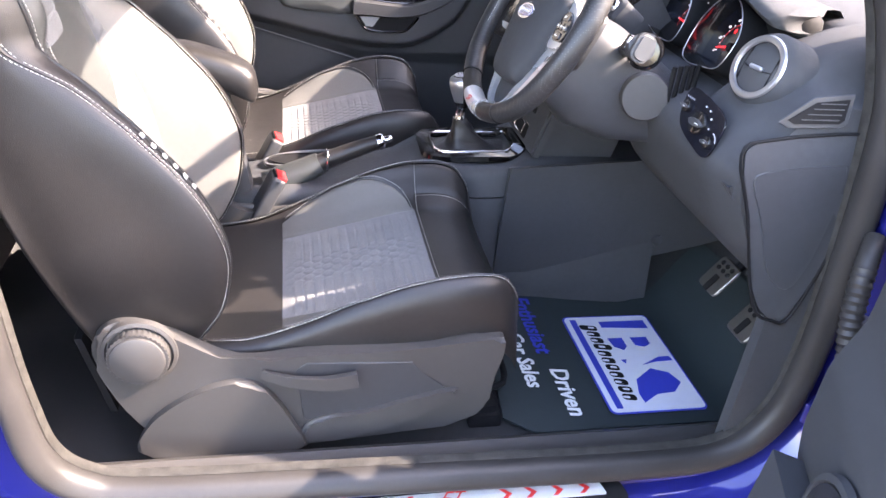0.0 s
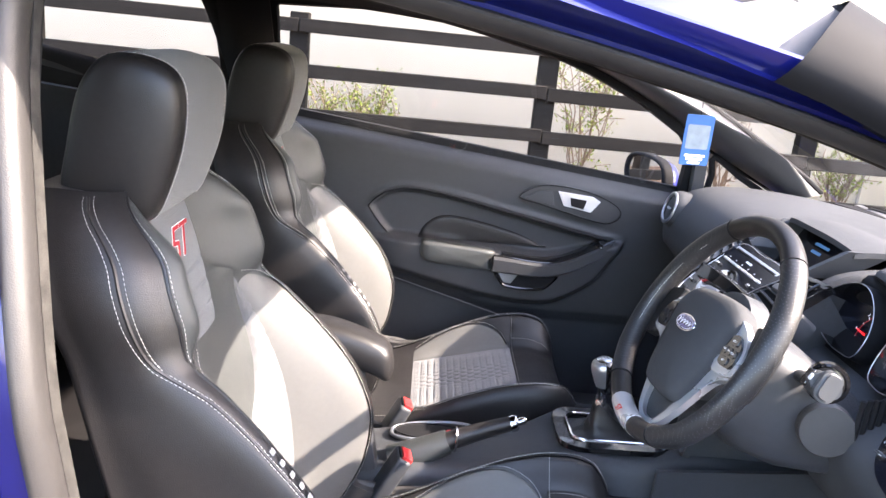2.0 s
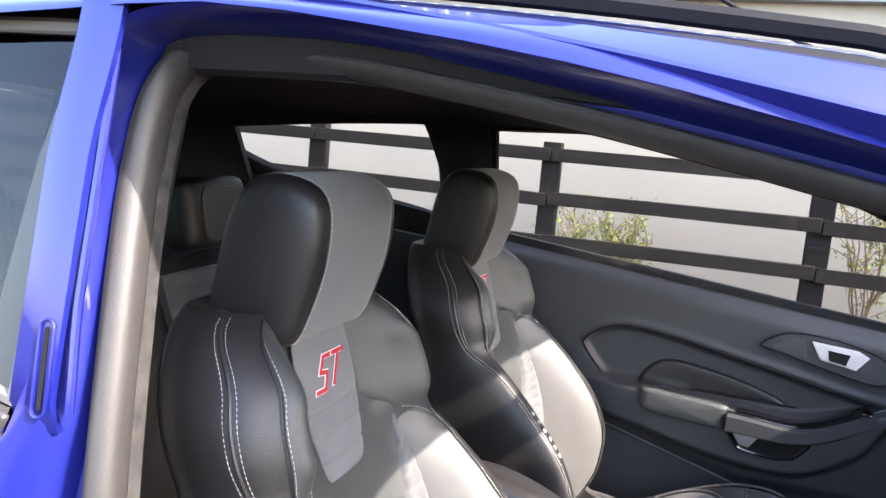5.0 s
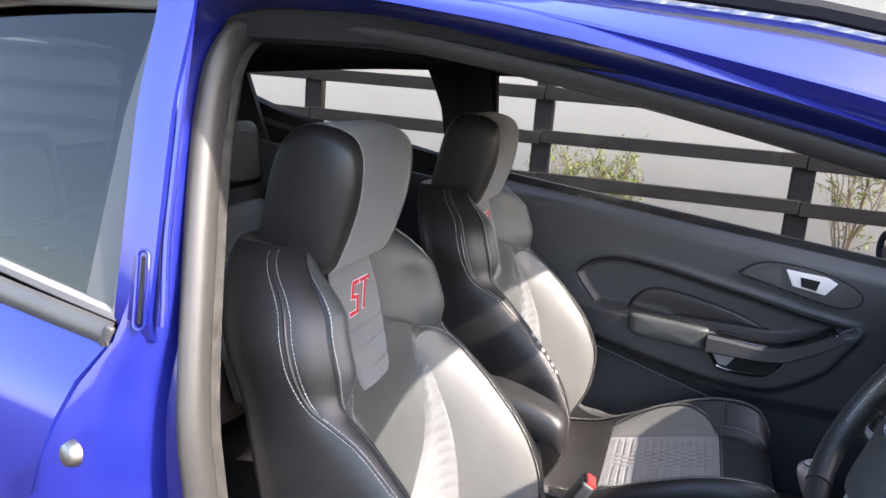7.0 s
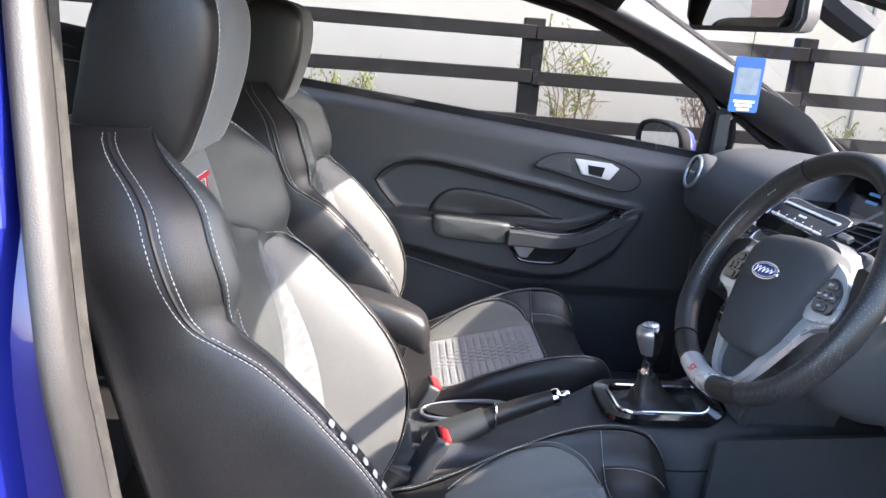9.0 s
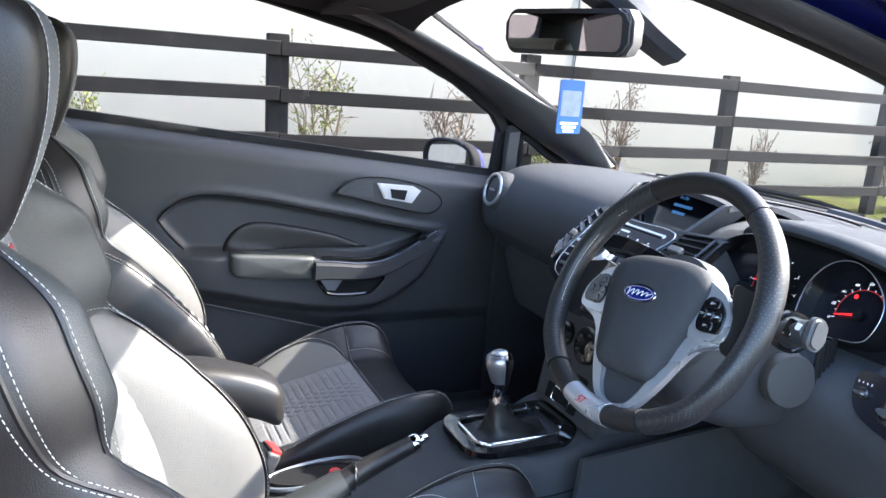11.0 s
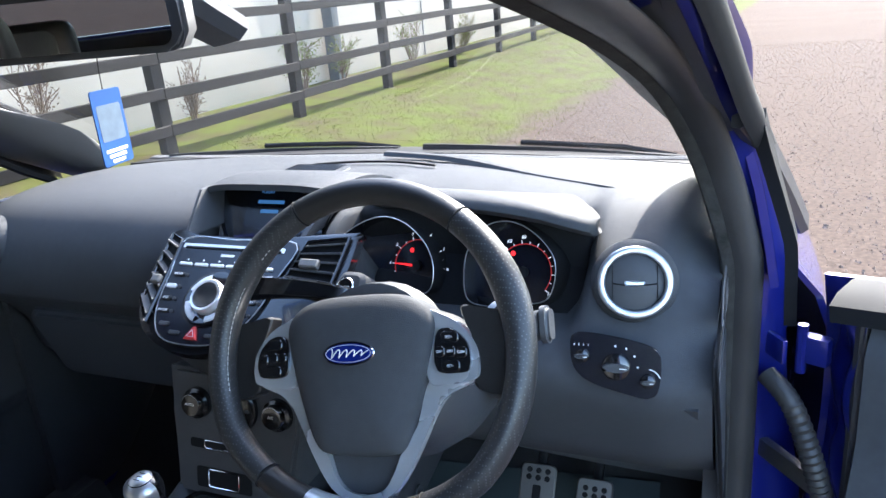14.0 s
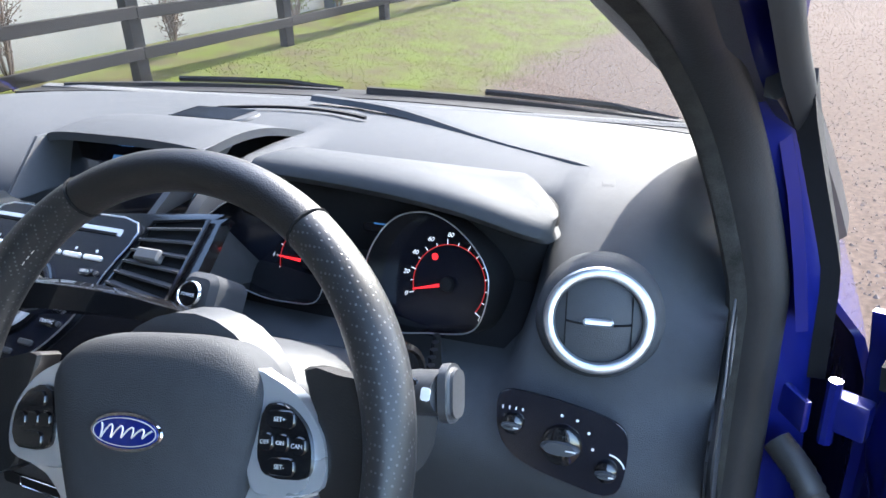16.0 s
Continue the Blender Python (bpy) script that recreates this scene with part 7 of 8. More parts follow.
def door_y(x, z):
    e = curve1(OVAL_END, z)
    front = 1 - sstep(0.335, 0.385, x)
    g, top, low_z = curve1(GROOVE, x), curve1(ARM_TOP, x), curve1(ARM_LOW, x)
    rec = sstep(0.0, 0.016, g - z) * sstep(e, e + 0.016, x) * front * sstep(top - 0.006, top + 0.010, z)
    lip = math.exp(-((g + 0.008 - z) / 0.009) ** 2) * sstep(-0.36, -0.33, x) * front
    arm = sstep(top + 0.004, top - 0.012, z) * sstep(low_z - 0.012, low_z + 0.016, z) * sstep(-0.42, -0.20, x) * (1 - sstep(0.345, 0.375, x))
    low = 1 - sstep(0.585, 0.625, z + 0.25 * (min(x, 0.05) + 0.10))
    top_edge = sstep(0.06, 0.0, belt(x) - z)
    return 0.676 + 0.022 * rec - 0.005 * lip - 0.030 * arm + 0.016 * low * (1 - arm) + 0.03 * top_edge ** 2


zs_ = span(0, 1, 150)
card = part("door_card", sheet(lambda u, v: V(u, door_y(u, lerp(0.32, belt(u), v)), lerp(0.32, belt(u), v)), span(-0.60, 0.565, 150), zs_, 0.04, (0, 1, 0)), DOORSKIN, pdoor, "dark grained door trim panel", smooth=60)
part("door_skin", sheet(lambda u, v: V(u, 0.775 + 0.03 * math.sin(v * 2.4) - 0.03 * v ** 6, lerp(0.30, belt(u) + 0.005, v)), span(-0.64, 0.62, 20), span(0, 1, 16), 0.01, (0, -1, 0)), PAINT, pdoor, "blue outer door skin")
part("belt_seal", sweep([V(x, 0.722, belt(x) + 0.004) for x in span(-0.60, 0.53, 20)], [(-0.02, -0.012), (0.02, -0.012), (0.012, 0.006), (-0.012, 0.006)], up=(0, 0, 1)), BLACK, pdoor)
gl_line = [V(curve1(OVAL_END, z) + 0.003, 0.676, z) for z in span(0.770, 0.826, 8)] + [V(x, door_y(x, curve1(GROOVE, x)) - 0.001, curve1(GROOVE, x)) for x in span(-0.345, 0.345, 60)]
part("groove", tube(gl_line, 0.0022, 5), BLACK, card)


def pane_pt(u, v):
    x = lerp(-0.605, 0.515, u)
    top = curve1(((-0.62, 1.352), (-0.30, 1.362), (-0.15, 1.342), (0.0, 1.312), (0.15, 1.275), (0.35, 1.195), (0.47, 1.125), (0.53, 1.06)), x)
    z = lerp(belt(x) - 0.02, top, v)
    return V(x, side(z) + 0.012, z)


gl = part("door_glass", sheet(pane_pt, span(0, 1, 16), span(0, 1, 8)), PANE, pdoor, "clear side window")
gl.visible_shadow = False
fr_path = [pane_pt(0, v) for v in span(0, 0.96, 8)] + [pane_pt(u, 1) for u in span(0.012, 1, 26)]
part("window_frame", sweep(fr_path, [(-0.014, -0.012), (0.010, -0.012), (0.014, 0.0), (0.010, 0.012), (-0.014, 0.012)], up=(0, 1, 0)), BLACK, pdoor)
part("front_run", sweep([pane_pt(1, v) + V(0.004, 0, 0) for v in span(0, 1, 6)], [(-0.016, -0.014), (0.016, -0.014), (0.016, 0.014), (-0.016, 0.014)], up=(0, 1, 0)), BLACK, pdoor)
part("frame_flash", tube([pane_pt(0, v) + V(-0.02, -0.012, 0) for v in span(0.2, 0.97, 8)], 0.004, 6), SILVER, pdoor, "bright metal edge")

pad_line = smooth_path([V(x, 0, z) for x, z in ((-0.192, 0.735), (-0.195, 0.775), (-0.165, 0.812), (-0.12, 0.826), (-0.03, 0.815), (0.07, 0.792), (0.13, 0.768), (0.155, 0.742), (0.05, 0.738), (-0.10, 0.738))], 4, True)
def on_door(x, z, d):
    return V(x, door_y(x, z) - d, z)


part("arm_pad", grid([[on_door(lerp(-0.03, p.x, k), lerp(0.785, max(p.z, 0.762), k), d) for p in pad_line] for k, d in ((1.0, -0.004), (1.0, 0.004), (0.985, 0.0065), (0.93, 0.008), (0.8, 0.009), (0.4, 0.009), (0.02, 0.009))], cu=True), LEATHER, card, "padded black door inset", smooth=60)
pad_rim = [on_door(p.x, max(p.z, 0.762), 0.001) for p in pad_line]
part("pad_seam", tube(pad_rim, 0.0022, 5, True), BLACK, card)
rest_line = smooth_path([V(-0.192, 0, 0.726), V(-0.192, 0, 0.752), V(-0.178, 0, 0.762), V(-0.09, 0, 0.758), V(0.0, 0, 0.752), V(0.012, 0, 0.742), V(0.004, 0, 0.722), V(0.010, 0, 0.703), V(-0.002, 0, 0.694), V(-0.08, 0, 0.697), V(-0.165, 0, 0.704), V(-0.184, 0, 0.712)], 3, True)
part("elbow_pad", grid([[V(lerp(-0.09, p.x, k), yy, lerp(0.727, p.z, k)) for p in rest_line] for k, yy in ((1.0, 0.672), (1.0, 0.648), (0.975, 0.640), (0.90, 0.635), (0.75, 0.633), (0.02, 0.632))], cu=True), LEATHER_GREY, card, "grey padded elbow rest", smooth=60)
pull = smooth_path([V(0.010, 0.638, 0.716), V(0.06, 0.637, 0.714), V(0.12, 0.637, 0.710), V(0.17, 0.638, 0.713), V(0.22, 0.641, 0.728), V(0.28, 0.648, 0.758), V(0.338, 0.660, 0.790)], 6)
part("pull_handle", sweep(pull, [(-0.016, -0.014), (0.016, -0.014), (0.021, -0.006), (0.021, 0.008), (-0.021, 0.008), (-0.021, -0.006)], up=(0, 1, 0), size=lambda k: 1.05 - 0.40 * k), DOORSKIN, card, "black door pull", smooth=50)
part("pull_slot", sweep([p + V(0.0, 0.016, 0.022) for p in pull[3:-4]], [(-0.010, -0.010), (0.010, -0.010), (0.010, 0.010), (-0.010, 0.010)], up=(0, 1, 0)), GLOSS, card)
part("pull_lip", tube([p + V(0.0, 0.004, 0.0235 - 0.010 * (i / len(pull))) for i, p in enumerate(pull)], 0.0032, 6), GLOSS, card, "gloss black upper edge of the pull")
part("window_switch", slab(rounded(0.040, 0.014, 0.004), 0.006, basis((0.292, 0.660, 0.786), (-0.35, -0.45, 0.82)), 0.002), GLOSS, card)
FACE = Matrix(((1, 0, 0, 0), (0, 0, -1, 0), (0, 1, 0, 0), (0, 0, 0, 1)))
cup = smooth_path([V(x, 0, z) for x, z in ((0.016, 0.694), (0.034, 0.668), (0.050, 0.655), (0.095, 0.650), (0.150, 0.653), (0.172, 0.668), (0.192, 0.694))], 4)
part("pull_cup", slab([(p.x, p.z) for p in cup], 0.004, Matrix.Translation((0, 0.649, 0)) @ FACE), BLACK, card)
# the shine in the cup is laid on as a silver plate
part("cup_shine", slab([(0.028, 0.690), (0.046, 0.664), (0.066, 0.662), (0.084, 0.690)], 0.0048, Matrix.Translation((0, 0.649, 0)) @ FACE), SILVER, card, "silver plate for the shine inside the door pull")
part("cup_edge", tube([V(p.x, 0.643, p.z) for p in cup], 0.0045, 6), GLOSS, card)
bez = smooth_path([V(x, 0, z) for x, z in ((0.062, 0.905), (0.10, 0.935), (0.145, 0.945), (0.22, 0.940), (0.285, 0.925), (0.335, 0.90), (0.345, 0.875), (0.32, 0.855), (0.28, 0.855), (0.20, 0.872), (0.11, 0.893))], 3, True)
bz = part("release_bezel", slab([(p.x, p.z) for p in bez], 0.010, Matrix.Translation((0, 0.672, 0)) @ FACE, 0.004, seg=2), DOORSKIN, card, "raised surround of the door release")
part("bezel_line", tube([V(p.x, 0.661, p.z) for p in bez], 0.0016, 5, True), BLACK, bz)
part("release", slab([(0.166, 0.931), (0.262, 0.924), (0.285, 0.912), (0.262, 0.880), (0.186, 0.892)], 0.006, Matrix.Translation((0, 0.662, 0)) @ FACE, 0.003, seg=2), BRIGHT, bz, "chrome door release")
part("release_hole", slab([(0.200, 0.917), (0.246, 0.913), (0.240, 0.888), (0.205, 0.894)], 0.0075, Matrix.Translation((0, 0.662, 0)) @ FACE), BLACK, bz)
part("speaker_cover", slab([(0.075, 0.905), (0.110, 0.926), (0.150, 0.932), (0.160, 0.892), (0.11, 0.898)], 0.004, Matrix.Translation((0, 0.6625, 0)) @ FACE, 0.001), PLASTIC, bz)
part("lower_line", tube([V(x, door_y(x, 0.628 - 0.30 * (x + 0.23)) - 0.001, 0.628 - 0.28 * (x + 0.23)) for x in span(-0.40, 0.15, 16)], 0.0016, 5), SEALANT, card, "thin trim line")

# passenger wing mirror
wm = thing("wing_mirror", (0.50, 0.80, 0.92), "blue-backed passenger wing mirror", "mirror")
mf = basis((0.462, 0.880, 0.950), (-0.95, -0.28, 0.02)) @ Matrix.Diagonal((1.16, 1.22, 1.0, 1.0))
shape = smooth_path([V(x, y, 0) for x, y in ((-0.100, 0.026), (-0.080, 0.052), (-0.02, 0.061), (0.055, 0.052), (0.086, 0.022), (0.086, -0.028), (0.062, -0.060), (0.004, -0.066), (-0.058, -0.048), (-0.094, -0.008))], 4, True)
part("housing", grid([[mf @ V(p.x * k, p.y * k, h) for p in shape] for k, h in ((0.96, 0.002), (1.0, -0.004), (1.0, -0.02), (0.9, -0.05), (0.6, -0.075), (0.05, -0.085))], cu=True), PAINT, wm, "blue mirror back", smooth=60)
part("bezel", grid([[mf @ V(p.x * k, p.y * k, h) for p in shape] for k, h in ((1.02, -0.025), (1.03, 0.0), (1.0, 0.008), (0.94, 0.010), (0.87, 0.003), (0.87, -0.004))], cu=True), BLACK, wm, "black mirror surround", smooth=60)
part("mirror_glass", slab([(p.x * 0.885, p.y * 0.885) for p in shape], 0.001, mf), MIRROR, wm)
part("foot", block((0.50, 0.775, 0.925), (0.07, 0.09, 0.045), 0.018, seg=3), PAINT, wm)

# ---------------------------------------------------------------- centre console
con = thing("centre_console", (0.0, 0.0, 0.28), "dark plastic centre console with gear lever and handbrake", "console")


def con_top(x):
    return curve1(((-0.62, 0.44), (-0.40, 0.475), (-0.22, 0.512), (-0.08, 0.520), (0.05, 0.540), (0.12, 0.575), (0.22, 0.572), (0.30, 0.585), (0.36, 0.64)), x)


def con_half(x):
    return curve1(((-0.62, 0.075), (-0.2, 0.085), (0.05, 0.090), (0.20, 0.108), (0.36, 0.118), (0.6, 0.13)), x)


rows = []
for x in span(-0.62, 0.62, 44):
    h, t = con_half(x), con_top(min(x, 0.33)) if x < 0.33 else 0.60
    rows.append([V(x, s * w, z) for s, w, z in ((-1, h + 0.045, 0.275), (-1, h + 0.028, 0.38), (-1, h + 0.008, t - 0.06), (-1, h, t - 0.022), (-1, h - 0.006, t - 0.006), (-1, h - 0.018, t), (-1, h * 0.4, t - 0.003), (1, h * 0.4, t - 0.003), (1, h - 0.018, t), (1, h - 0.006, t - 0.006), (1, h, t - 0.022), (1, h + 0.008, t - 0.06), (1, h + 0.028, 0.38), (1, h + 0.045, 0.275))])
cbody = part("console_body", grid(rows, cap=True), PLASTIC, con, "grained console moulding", smooth=50)
for s in (-1, 1):
    part("side_line", tube([V(x, s * (con_half(x) + 0.0095), con_top(min(x, 0.33)) - 0.062) for x in span(0.10, 0.60, 14)], 0.0014, 5), BLACK, cbody)
part("side_panel", sheet(lambda u, v: V(lerp(0.26, 0.92, u), -0.150 - 0.02 * v, lerp(0.345 + 0.12 * u * u, 0.60 + 0.05 * u, v)), span(0, 1, 10), span(0, 1, 6), 0.01, (0, 1, 0)), PLASTIC, con, "dark footwell side panel")
part("panel_screw", lathe([(0.013, 0.0), (0.012, 0.003), (0.006, 0.001), (0.0, 0.001)], basis((0.62, -0.163, 0.43), (0, -1, 0.1)), 18), PLASTIC, con)
gx = 0.215
frame_line = [V(gx + x, y, con_top(gx + x) + 0.006) for x, y in rounded(0.195, 0.135, 0.03, 5)]
part("gear_surround", sweep(frame_line, [(-0.016, -0.006), (0.016, -0.006), (0.014, 0.004), (-0.014, 0.004)], True, up=(0, 0, 1)), GLOSS, con, "gloss gear lever surround")
part("chrome_frame", tube([V(gx + x, y, con_top(gx + x) + 0.011) for x, y in rounded(0.170, 0.110, 0.024, 5)], 0.003, 6, True), CHROME, con, "chrome frame round the gaiter")
GX, GZ = 0.186, 0.690
rows = []
for k in span(0, 1, 12):
    a, b = lerp(0.080, 0.014, k ** 0.45), lerp(0.052, 0.014, k ** 0.45)
    z = lerp(con_top(gx) + 0.006, 0.640, k ** 1.3)
    cx = lerp(gx, GX, k)
    rows.append([V(cx + a * math.copysign(abs(math.cos(q)) ** 0.6, math.cos(q)) * (1 + 0.05 * math.sin(k * 18 + q * 3)), b * math.copysign(abs(math.sin(q)) ** 0.6, math.sin(q)) * (1 + 0.05 * math.sin(k * 18 + q * 2)), z + 0.004 * math.sin(q * 4 + k * 9)) for q in [j * math.pi / 12 for j in range(24)]])
lever = thing("gear_lever", (GX, 0, 0.57), "gear lever with a silver-capped knob and leather gaiter", "gear lever")
part("gaiter", grid(rows, cu=True, cap=True), LEATHER, lever, "black leather gaiter", smooth=60)
part("shaft", lathe([(0.0125, -0.075), (0.0125, -0.05), (0.0105, -0.045), (0.0105, -0.02), (0.012, -0.018), (0.011, 0.0)], Matrix.Translation((GX, 0, GZ)), 20), CHROME, lever, "chrome collar")
kp = [(0.011, -0.024), (0.015, -0.014), (0.0195, 0.002), (0.0235, 0.020), (0.0245, 0.030), (0.0225, 0.039), (0.015, 0.045), (0.0, 0.047)]
KM = Matrix.Translation((GX, 0, GZ)) @ Matrix.Rotation(radians(-8), 4, "Y")
knob = part("knob", lathe(kp, KM, 28), GLOSS, lever, "dark gear knob")
part("knob_shell", sheet(lambda u, v: KM @ (V(-math.cos(u), -math.sin(u), 0) * (curve1([(b, a) for a, b in kp[:-1]], lerp(-0.010, 0.0445, v)) + 0.0008) + V(0, 0, lerp(-0.010, 0.0445, v))), span(-1.5, 1.5, 16), span(0, 1, 10)), SILVER, knob, "silver face of the knob")
part("knob_cap", lathe([(0.0150, 0.0455), (0.012, 0.0475), (0.0, 0.0485)], KM, 24), SILVER, knob, "silver cap")
for i in range(3):
    part("shift_mark", block(KM @ V(-0.006 + 0.006 * i, 0, 0.0487), (0.0008, 0.010, 0.0006), 0.0, None, 1), BLACK, knob)

brake = thing("handbrake", (-0.15, -0.03, 0.50), "raised handbrake lever with leather grip and chrome button", "handbrake")
hb = smooth_path([V(-0.215, -0.040, 0.500), V(-0.15, -0.038, 0.530), V(-0.08, -0.034, 0.562), V(-0.02, -0.030, 0.585), V(0.015, -0.027, 0.596)], 5)
part("grip", sweep(hb, ring(0.0165, 12, 0.019), size=lambda k: 1.35 - 0.5 * k), LEATHER, brake, smooth=60)
hd = (hb[-1] - hb[-3]).normalized()
mb = basis(hb[-1], hd)
part("end_cap", lathe([(0.0165, -0.006), (0.0175, 0.002), (0.015, 0.008), (0.010, 0.010), (0.0, 0.010)], mb, 22), CHROME, brake, "chrome end cap")
part("release_button", lathe([(0.008, 0.008), (0.008, 0.022), (0.006, 0.026), (0.0, 0.0265)], mb, 16), CHROME, brake, "chrome push button")
part("gaiter", sweep(hb[:9], ring(0.028, 12, 0.026), size=lambda k: 1.15 - 0.3 * k), LEATHER_GREY, brake, smooth=60)
part("chrome_clip", tube([hb[9] + V(0, 0.021 * math.cos(q), 0.0235 * math.sin(q)) for q in [j * math.pi / 9 for j in range(18)]], 0.0022, 6, True), CHROME, brake)

cup_m = Matrix.Translation((-0.135, 0.042, con_top(-0.135) + 0.002))
ch = thing("cup_holder", (-0.135, 0.042, 0.50), "oval cup holder with a chrome edge", "cup holder")
part("cup_rim", tube([cup_m @ V(0.085 * math.cos(q), 0.036 * math.copysign(abs(math.sin(q)) ** 0.8, math.sin(q)), 0.006 + 0.10 * 0.085 * math.cos(q)) for q in [j * math.pi / 18 for j in range(36)]], 0.0042, 6, True), SILVER, ch, "silver oval rim")
part("cup_well", grid([[cup_m @ V(0.080 * k * math.cos(q), 0.032 * k * math.sin(q), h) for q in [j * math.pi / 14 for j in range(28)]] for k, h in ((1.0, 0.006), (0.96, 0.003), (0.02, 0.0025))], cu=True), BLACK, ch)
part("cup_light", lathe([(0.011, 0.003), (0.009, 0.007), (0.0, 0.008)], cup_m @ Matrix.Translation((0.035, 0.0, 0.0)), 14), RED, ch)

for (x, y, z), grp in (((-0.190, -0.098, 0.553), 0), ((-0.195, 0.118, 0.545), 1)):
    bk = thing("belt_buckle", (x, y, z - 0.10), "black seat belt buckle with a red release button", "seat belt buckle", "seat belt buckles")
    t = Euler((0, radians(28), radians(8))).to_matrix()
    part("buckle_body", block(V(x, y, z) - t @ V(0, 0, 0.055), (0.028, 0.052, 0.105), 0.007, t, 3), PLASTIC, bk)
    part("release_button", block(V(x, y, z) + t @ V(0.004, 0, -0.003), (0.020, 0.040, 0.012), 0.003, t), RED, bk, "red release button")
    part("slot", block(V(x, y, z) + t @ V(-0.009, 0, -0.001), (0.004, 0.034, 0.006), 0.001, t, 1), BLACK, bk)
    part("stalk", tube([V(x, y, z) - t @ V(0, 0, 0.10), V(x - 0.06, y, z - 0.17), V(x - 0.09, y, z - 0.22)], 0.012, 8), PLASTIC, bk)
belt_ = thing("seat_belt", (-0.70, -0.60, 0.9), "black seat belt webbing hanging by the centre pillar", "seat belt")
part("webbing", sweep(smooth_path([V(-0.655, -0.555, 1.16), V(-0.66, -0.575, 1.02), V(-0.655, -0.60, 0.80), V(-0.64, -0.62, 0.50)], 6), [(-0.022, -0.001), (0.022, -0.001), (0.022, 0.001), (-0.022, 0.001)], up=(0, 1, 0.2)), BLACK, belt_)
part("anchor", block((-0.66, -0.562, 1.18), (0.05, 0.02, 0.09), 0.009), PLASTIC, belt_)

# ---------------------------------------------------------------- footwell
mat_ = thing("floor_mat", (0.45, -0.38, 0.275), "dark green-black protective floor mat printed in blue and white", "floor mat")
MZ = 0.283


def mat_pt(u, v):
    """Outline of the mat with a curled far edge."""
    x = lerp(lerp(0.195, 0.215, v), lerp(0.80, 0.775, v), u)
    y = lerp(-0.57, lerp(-0.30, -0.13, sstep(0.0, 0.25, u)) - 0.05 * sstep(0.3, 0.6, u) + 0.09 * sstep(0.6, 1.0, u), v)
    if u < 0.08:
        y = lerp(y, lerp(-0.53, -0.33, v), 1 - u / 0.08)
    return V(x, y, MZ + 0.215 * sstep(0.62, 0.95, x) + 0.006 * math.sin(u * 9) * v)


part("sheet", sheet(mat_pt, span(0, 1, 40), span(0, 1, 16), 0.004, (0, 0, -1)), MAT_RUBBER, mat_)
mm = basis((0.492, -0.395, MZ + 0.005), (0, 0, 1), (1, 0, 0))    # text reads along -y
part("logo_board", slab(rounded(0.300, 0.195, 0.014, 5), 0.0008, mm), MAT_BLUE, mat_, "blue-edged printed board")
part("logo_white", slab(rounded(0.292, 0.187, 0.011, 5), 0.0016, mm), MAT_WHITE, mat_)
part("logo_bar", slab(rounded(0.274, 0.013, 0.002), 0.0024, mm @ Matrix.Translation((0, -0.076, 0))), MAT_BLUE, mat_)
for pts in ([(-0.128, 0.082), (-0.128, -0.02), (-0.108, -0.02), (-0.100, 0.082)], [(-0.070, 0.064), (-0.070, 0.028), (-0.045, 0.030), (-0.038, 0.048), (-0.048, 0.064)], [(-0.070, 0.010), (-0.070, -0.022), (-0.042, -0.018), (-0.030, 0.0), (-0.042, 0.010)],
            [(-0.005, 0.086), (-0.004, 0.062), (0.018, 0.02), (0.010, 0.05), (0.008, 0.088)], [(0.0, -0.02), (0.0, -0.008), (0.012, -0.014)],
            [(0.030, 0.03), (0.045, 0.062), (0.075, 0.074), (0.100, 0.050), (0.104, 0.012), (0.125, -0.022), (0.135, 0.088), (0.142, 0.088), (0.140, -0.024), (0.10, -0.028), (0.055, -0.015)][0:6] + [(0.10, -0.024), (0.06, -0.012)]):
    part("logo_shape", slab(pts, 0.0024, mm), MAT_BLUE, mat_, "plain blue logo shape")
for i in range(11):
    tall = i in (0, 3)
    part("word_bar", slab(rounded(0.0165, 0.036 if tall else 0.026, 0.006, 3, skew=0.2), 0.0024, mm @ Matrix.Translation((-0.108 + 0.0216 * i, -0.046 + (0.004 if i == 3 else -0.004 if i == 0 else 0), 0))), BLACK, mat_, "dark printed bar")
    part("word_gap", slab(rounded(0.006, 0.013, 0.0025, 3, skew=0.2), 0.0027, mm @ Matrix.Translation((-0.108 + 0.0216 * i, -0.046 - (0.006 if i % 3 else -0.002), 0))), MAT_WHITE, mat_)
lettering("slogan", "Enthusiast", 0.048, basis((0.322, -0.262, MZ + 0.0055), (0, 0, 1), (1, 0, 0)), MAT_BLUE, mat_, 0.0003, 0.15, "blue printed slogan", bold=0.0011)
lettering("slogan", "Driven", 0.048, basis((0.332, -0.475, MZ + 0.0055), (0, 0, 1), (1, 0, 0)), WHITE, mat_, 0.0003, 0.15, "white printed slogan", bold=0.0011)
lettering("slogan", "Car Sales", 0.045, basis((0.275, -0.375, MZ + 0.0055), (0, 0, 1), (1, 0, 0)), WHITE, mat_, 0.0003, 0.15, "white printed slogan", bold=0.0011)

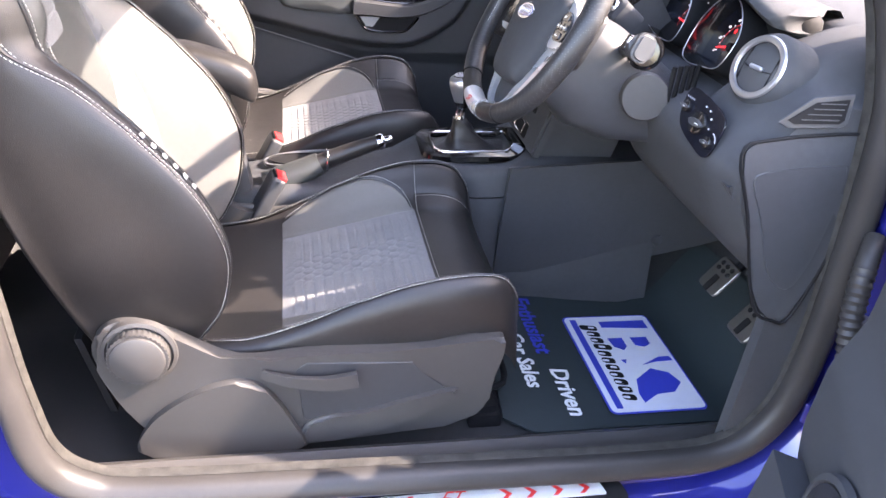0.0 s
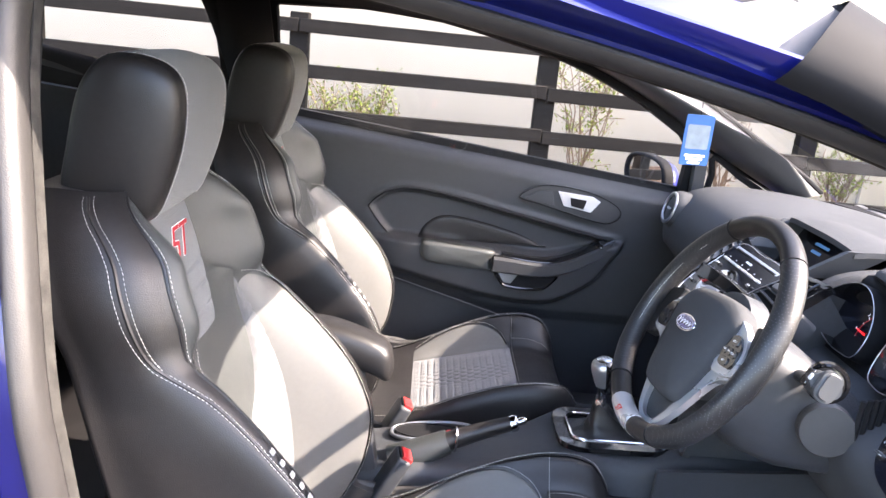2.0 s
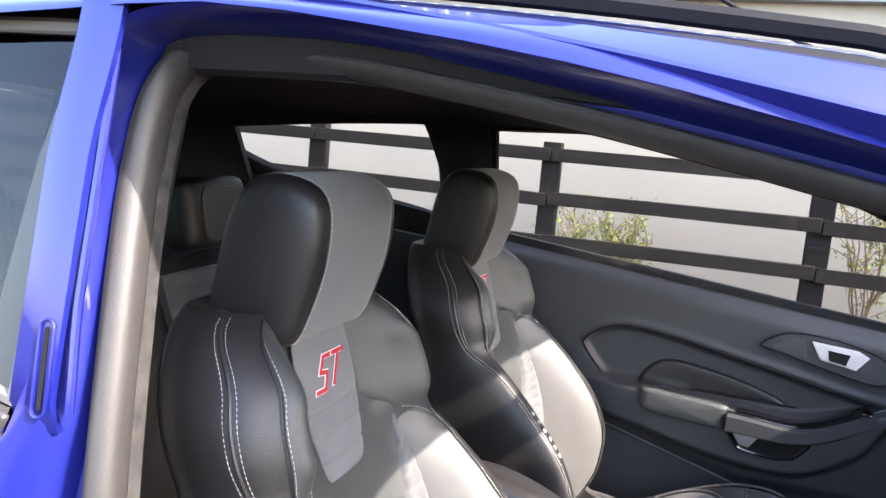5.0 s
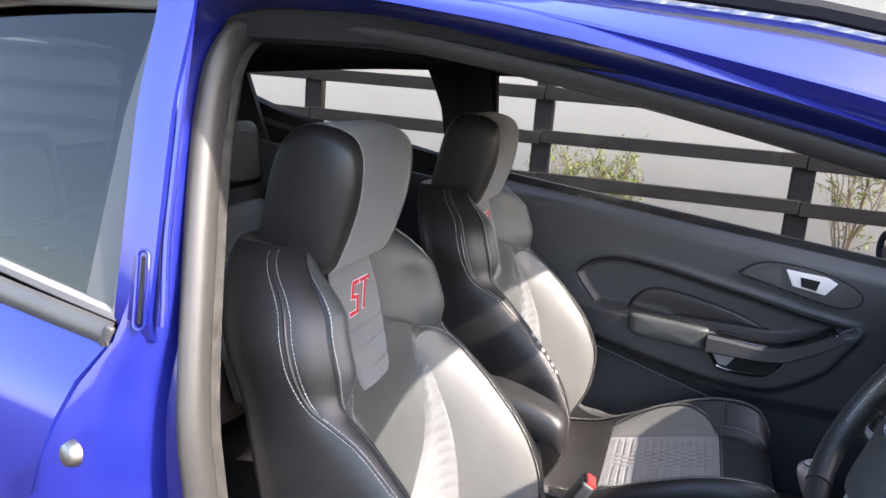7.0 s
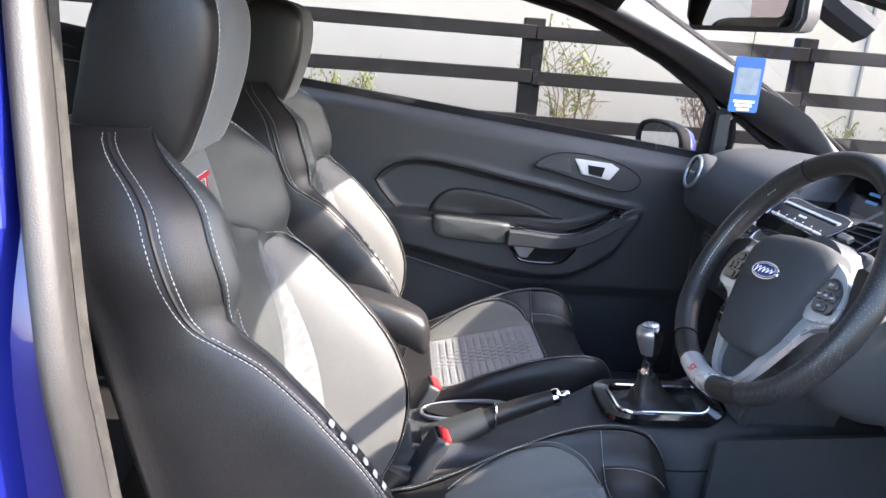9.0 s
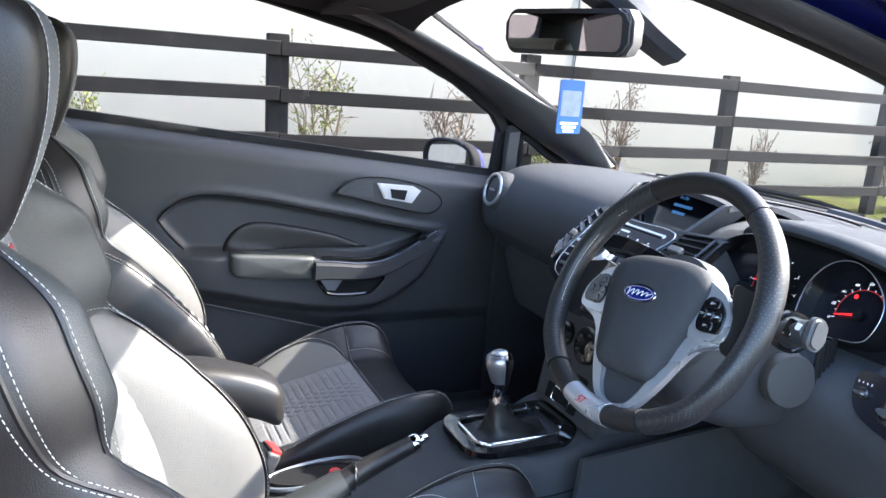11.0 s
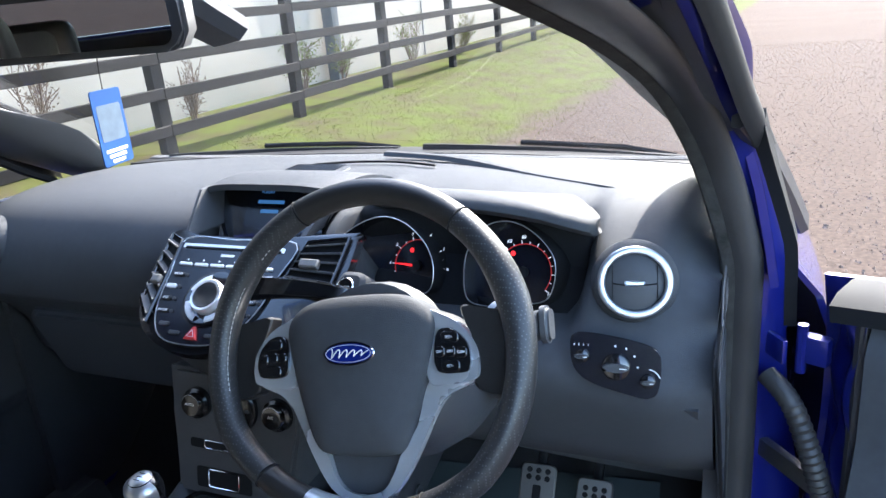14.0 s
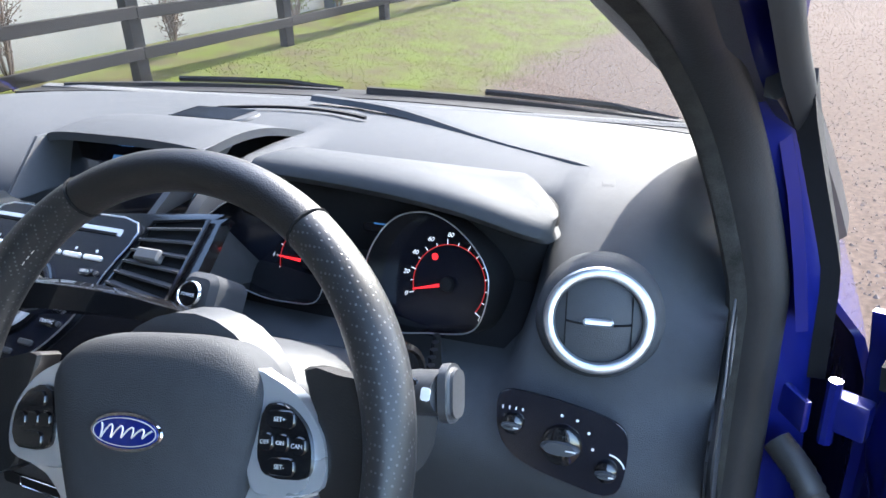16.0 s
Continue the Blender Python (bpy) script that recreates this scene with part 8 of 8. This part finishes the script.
for i, (x, y, z) in enumerate(((0.640, -0.385, 0.475), (0.668, -0.475, 0.435))):
    pd = thing("pedal", (x, y, z), "drilled metal-faced foot pedal on a black arm", "pedal", "foot pedals")
    pm = basis((x, y, z), (-0.80, 0.0, 0.60))
    pl_ = part("plate", slab(rounded(0.062, 0.072 if i == 0 else 0.082, 0.010, 3), 0.006, pm, 0.002), STEEL, pd, "brushed metal pedal face")
    for a in range(3):
        for b in range(2):
            part("stud", lathe([(0.005, 0.006), (0.004, 0.0085), (0.0, 0.009)], pm @ Matrix.Translation((-0.016 + 0.016 * a, 0.012 + 0.012 * b, 0)), 10), BLACK, pl_)
    part("stripe", slab(rounded(0.014, 0.036, 0.003), 0.0075, pm @ Matrix.Translation((0, -0.018, 0))), BLACK, pl_)
    part("arm", tube([V(x, y, z) + V(0.012, 0, -0.004), V(x + 0.08, y, z + 0.07), V(x + 0.11, y + 0.01, z + 0.18)], 0.009, 7), BLACK, pd)

# ---------------------------------------------------------------- open driver's door
HX, HY, OPEN = 0.655, -0.805, 66
ddoor = thing("driver_door", (HX, HY, 0.32), "driver's door standing wide open with dark inner trim", "door")
DM = Matrix.Translation((HX, HY, 0)) @ Matrix.Rotation(radians(OPEN), 4, "Z")   # local -x along the door, +y its inner face


def dp(a, b, z):
    return DM @ V(-a, b, z)


def dbelt(a):
    return 0.893 + 0.10 * a


def dcard(u, v):
    a, z = lerp(0.085, 1.09, u), lerp(0.36, dbelt(u) - 0.01, v)
    bulge = 0.02 * sstep(0.40, 0.55, z) * (1 - sstep(0.62, 0.72, z)) + 0.045 * sstep(0.70, 0.745, z) * (1 - sstep(0.79, 0.84, z)) * sstep(0.16, 0.35, a)
    return dp(a, 0.105 + bulge - 0.02 * sstep(0.9, 1.0, v), z)


part("inner_card", sheet(dcard, span(0, 1, 40), span(0, 1, 40), 0.02, DM.to_3x3() @ V(0, -1, 0)), SOFT, ddoor, "dark grained inner trim", smooth=60)
part("outer_skin", sheet(lambda u, v: dp(lerp(0.0, 1.14, u), -0.005 - 0.03 * math.sin(v * 2.5) + 0.03 * v ** 5, lerp(0.33, dbelt(u), v)), span(0, 1, 14), span(0, 1, 12), 0.01, DM.to_3x3() @ V(0, 1, 0)), PAINT, ddoor, "blue outer skin", smooth=60)
hinge_end = part("hinge_face", sheet(lambda u, v: dp(0.02 + 0.055 * u + 0.012 * math.sin(u * 9) * math.sin(v * 14), lerp(0.0, 0.095, u), lerp(0.36, 0.872, v)), span(0, 1, 14), span(0, 1, 40)), PAINT, ddoor, "blue pressed steel door end", smooth=50)
part("bottom_face", sheet(lambda u, v: dp(lerp(0.03, 1.1, u), lerp(0.0, 0.10, v), 0.358), span(0, 1, 6), span(0, 1, 3)), PAINT, ddoor)
part("belt_trim", sweep([dp(a, 0.050, dbelt(a) - 0.012) for a in span(0.04, 1.12, 12)], [(-0.055, -0.018), (0.055, -0.018), (0.050, 0.008), (0.02, 0.014), (-0.03, 0.012), (-0.055, 0.004)], up=(0, 0, 1)), BLACK, ddoor, "black belt line trim")
spk = basis(dp(0.30, 0.134, 0.51), DM.to_3x3() @ V(0, 1, 0))
ring_p = part("speaker_grille", lathe([(0.088, 0.0), (0.086, 0.006), (0.078, 0.008), (0.0, 0.010)], spk, 40), PERF, ddoor, "round speaker grille")
part("speaker_ring", lathe([(0.100, -0.004), (0.098, 0.005), (0.090, 0.007), (0.087, 0.002)], spk, 40), SOFT, ring_p)
part("door_pocket", sweep([dp(a, 0.140, 0.44 + 0.03 * math.sin(a * 3)) for a in span(0.12, 0.95, 14)], [(-0.03, -0.05), (0.02, -0.05), (0.03, 0.04), (-0.02, 0.05)], up=(0, 0, 1)), SOFT, ddoor, "moulded door pocket")
for z in (0.47, 0.80):
    hg = part("hinge", block(dp(0.012, 0.055, z), (0.035, 0.020, 0.04), 0.005, DM.to_3x3()), PAINT, ddoor, "blue painted door hinge")
    part("hinge_leaf", block(dp(-0.035, 0.075, z), (0.045, 0.008, 0.035), 0.003, Matrix.Rotation(radians(OPEN * 0.5), 3, "Z")), PAINT, hg)
    part("hinge_pin", tube([dp(-0.005, 0.062, z - 0.035), dp(-0.005, 0.062, z + 0.035)], 0.007, 8), PAINT, hg)
bt = smooth_path([dp(-0.040, 0.085, 0.76), dp(0.0, 0.098, 0.735), dp(0.03, 0.10, 0.67), dp(0.045, 0.085, 0.60)], 14)
part("wiring_boot", tube(bt, 0.0145, 12, size=lambda k: 1.0 + 0.10 * math.sin(k * 130)), RUBBER, ddoor, "ribbed black wiring boot")
part("check_strap", block(dp(-0.01, 0.07, 0.62), (0.12, 0.014, 0.03), 0.004, Matrix.Rotation(radians(OPEN * 0.6), 3, "Z")), STEEL, ddoor)
part("door_edge_seal", tube([dp(0.075, 0.085, z) for z in span(0.38, 0.87, 10)], 0.009, 7), RUBBER, ddoor)
# window frame of the open door
df = smooth_path([dp(0.22, 0.03, 0.955), dp(0.32, 0.06, 1.08), dp(0.50, 0.10, 1.22), dp(0.66, 0.13, 1.32), dp(0.95, 0.15, 1.36), dp(1.12, 0.145, 1.33), dp(1.13, 0.07, 1.07)], 6)
part("window_frame", sweep(df, [(-0.018, -0.012), (0.018, -0.012), (0.018, 0.012), (-0.018, 0.012)], up=DM.to_3x3() @ V(0, 1, 0)), BLACK, ddoor)
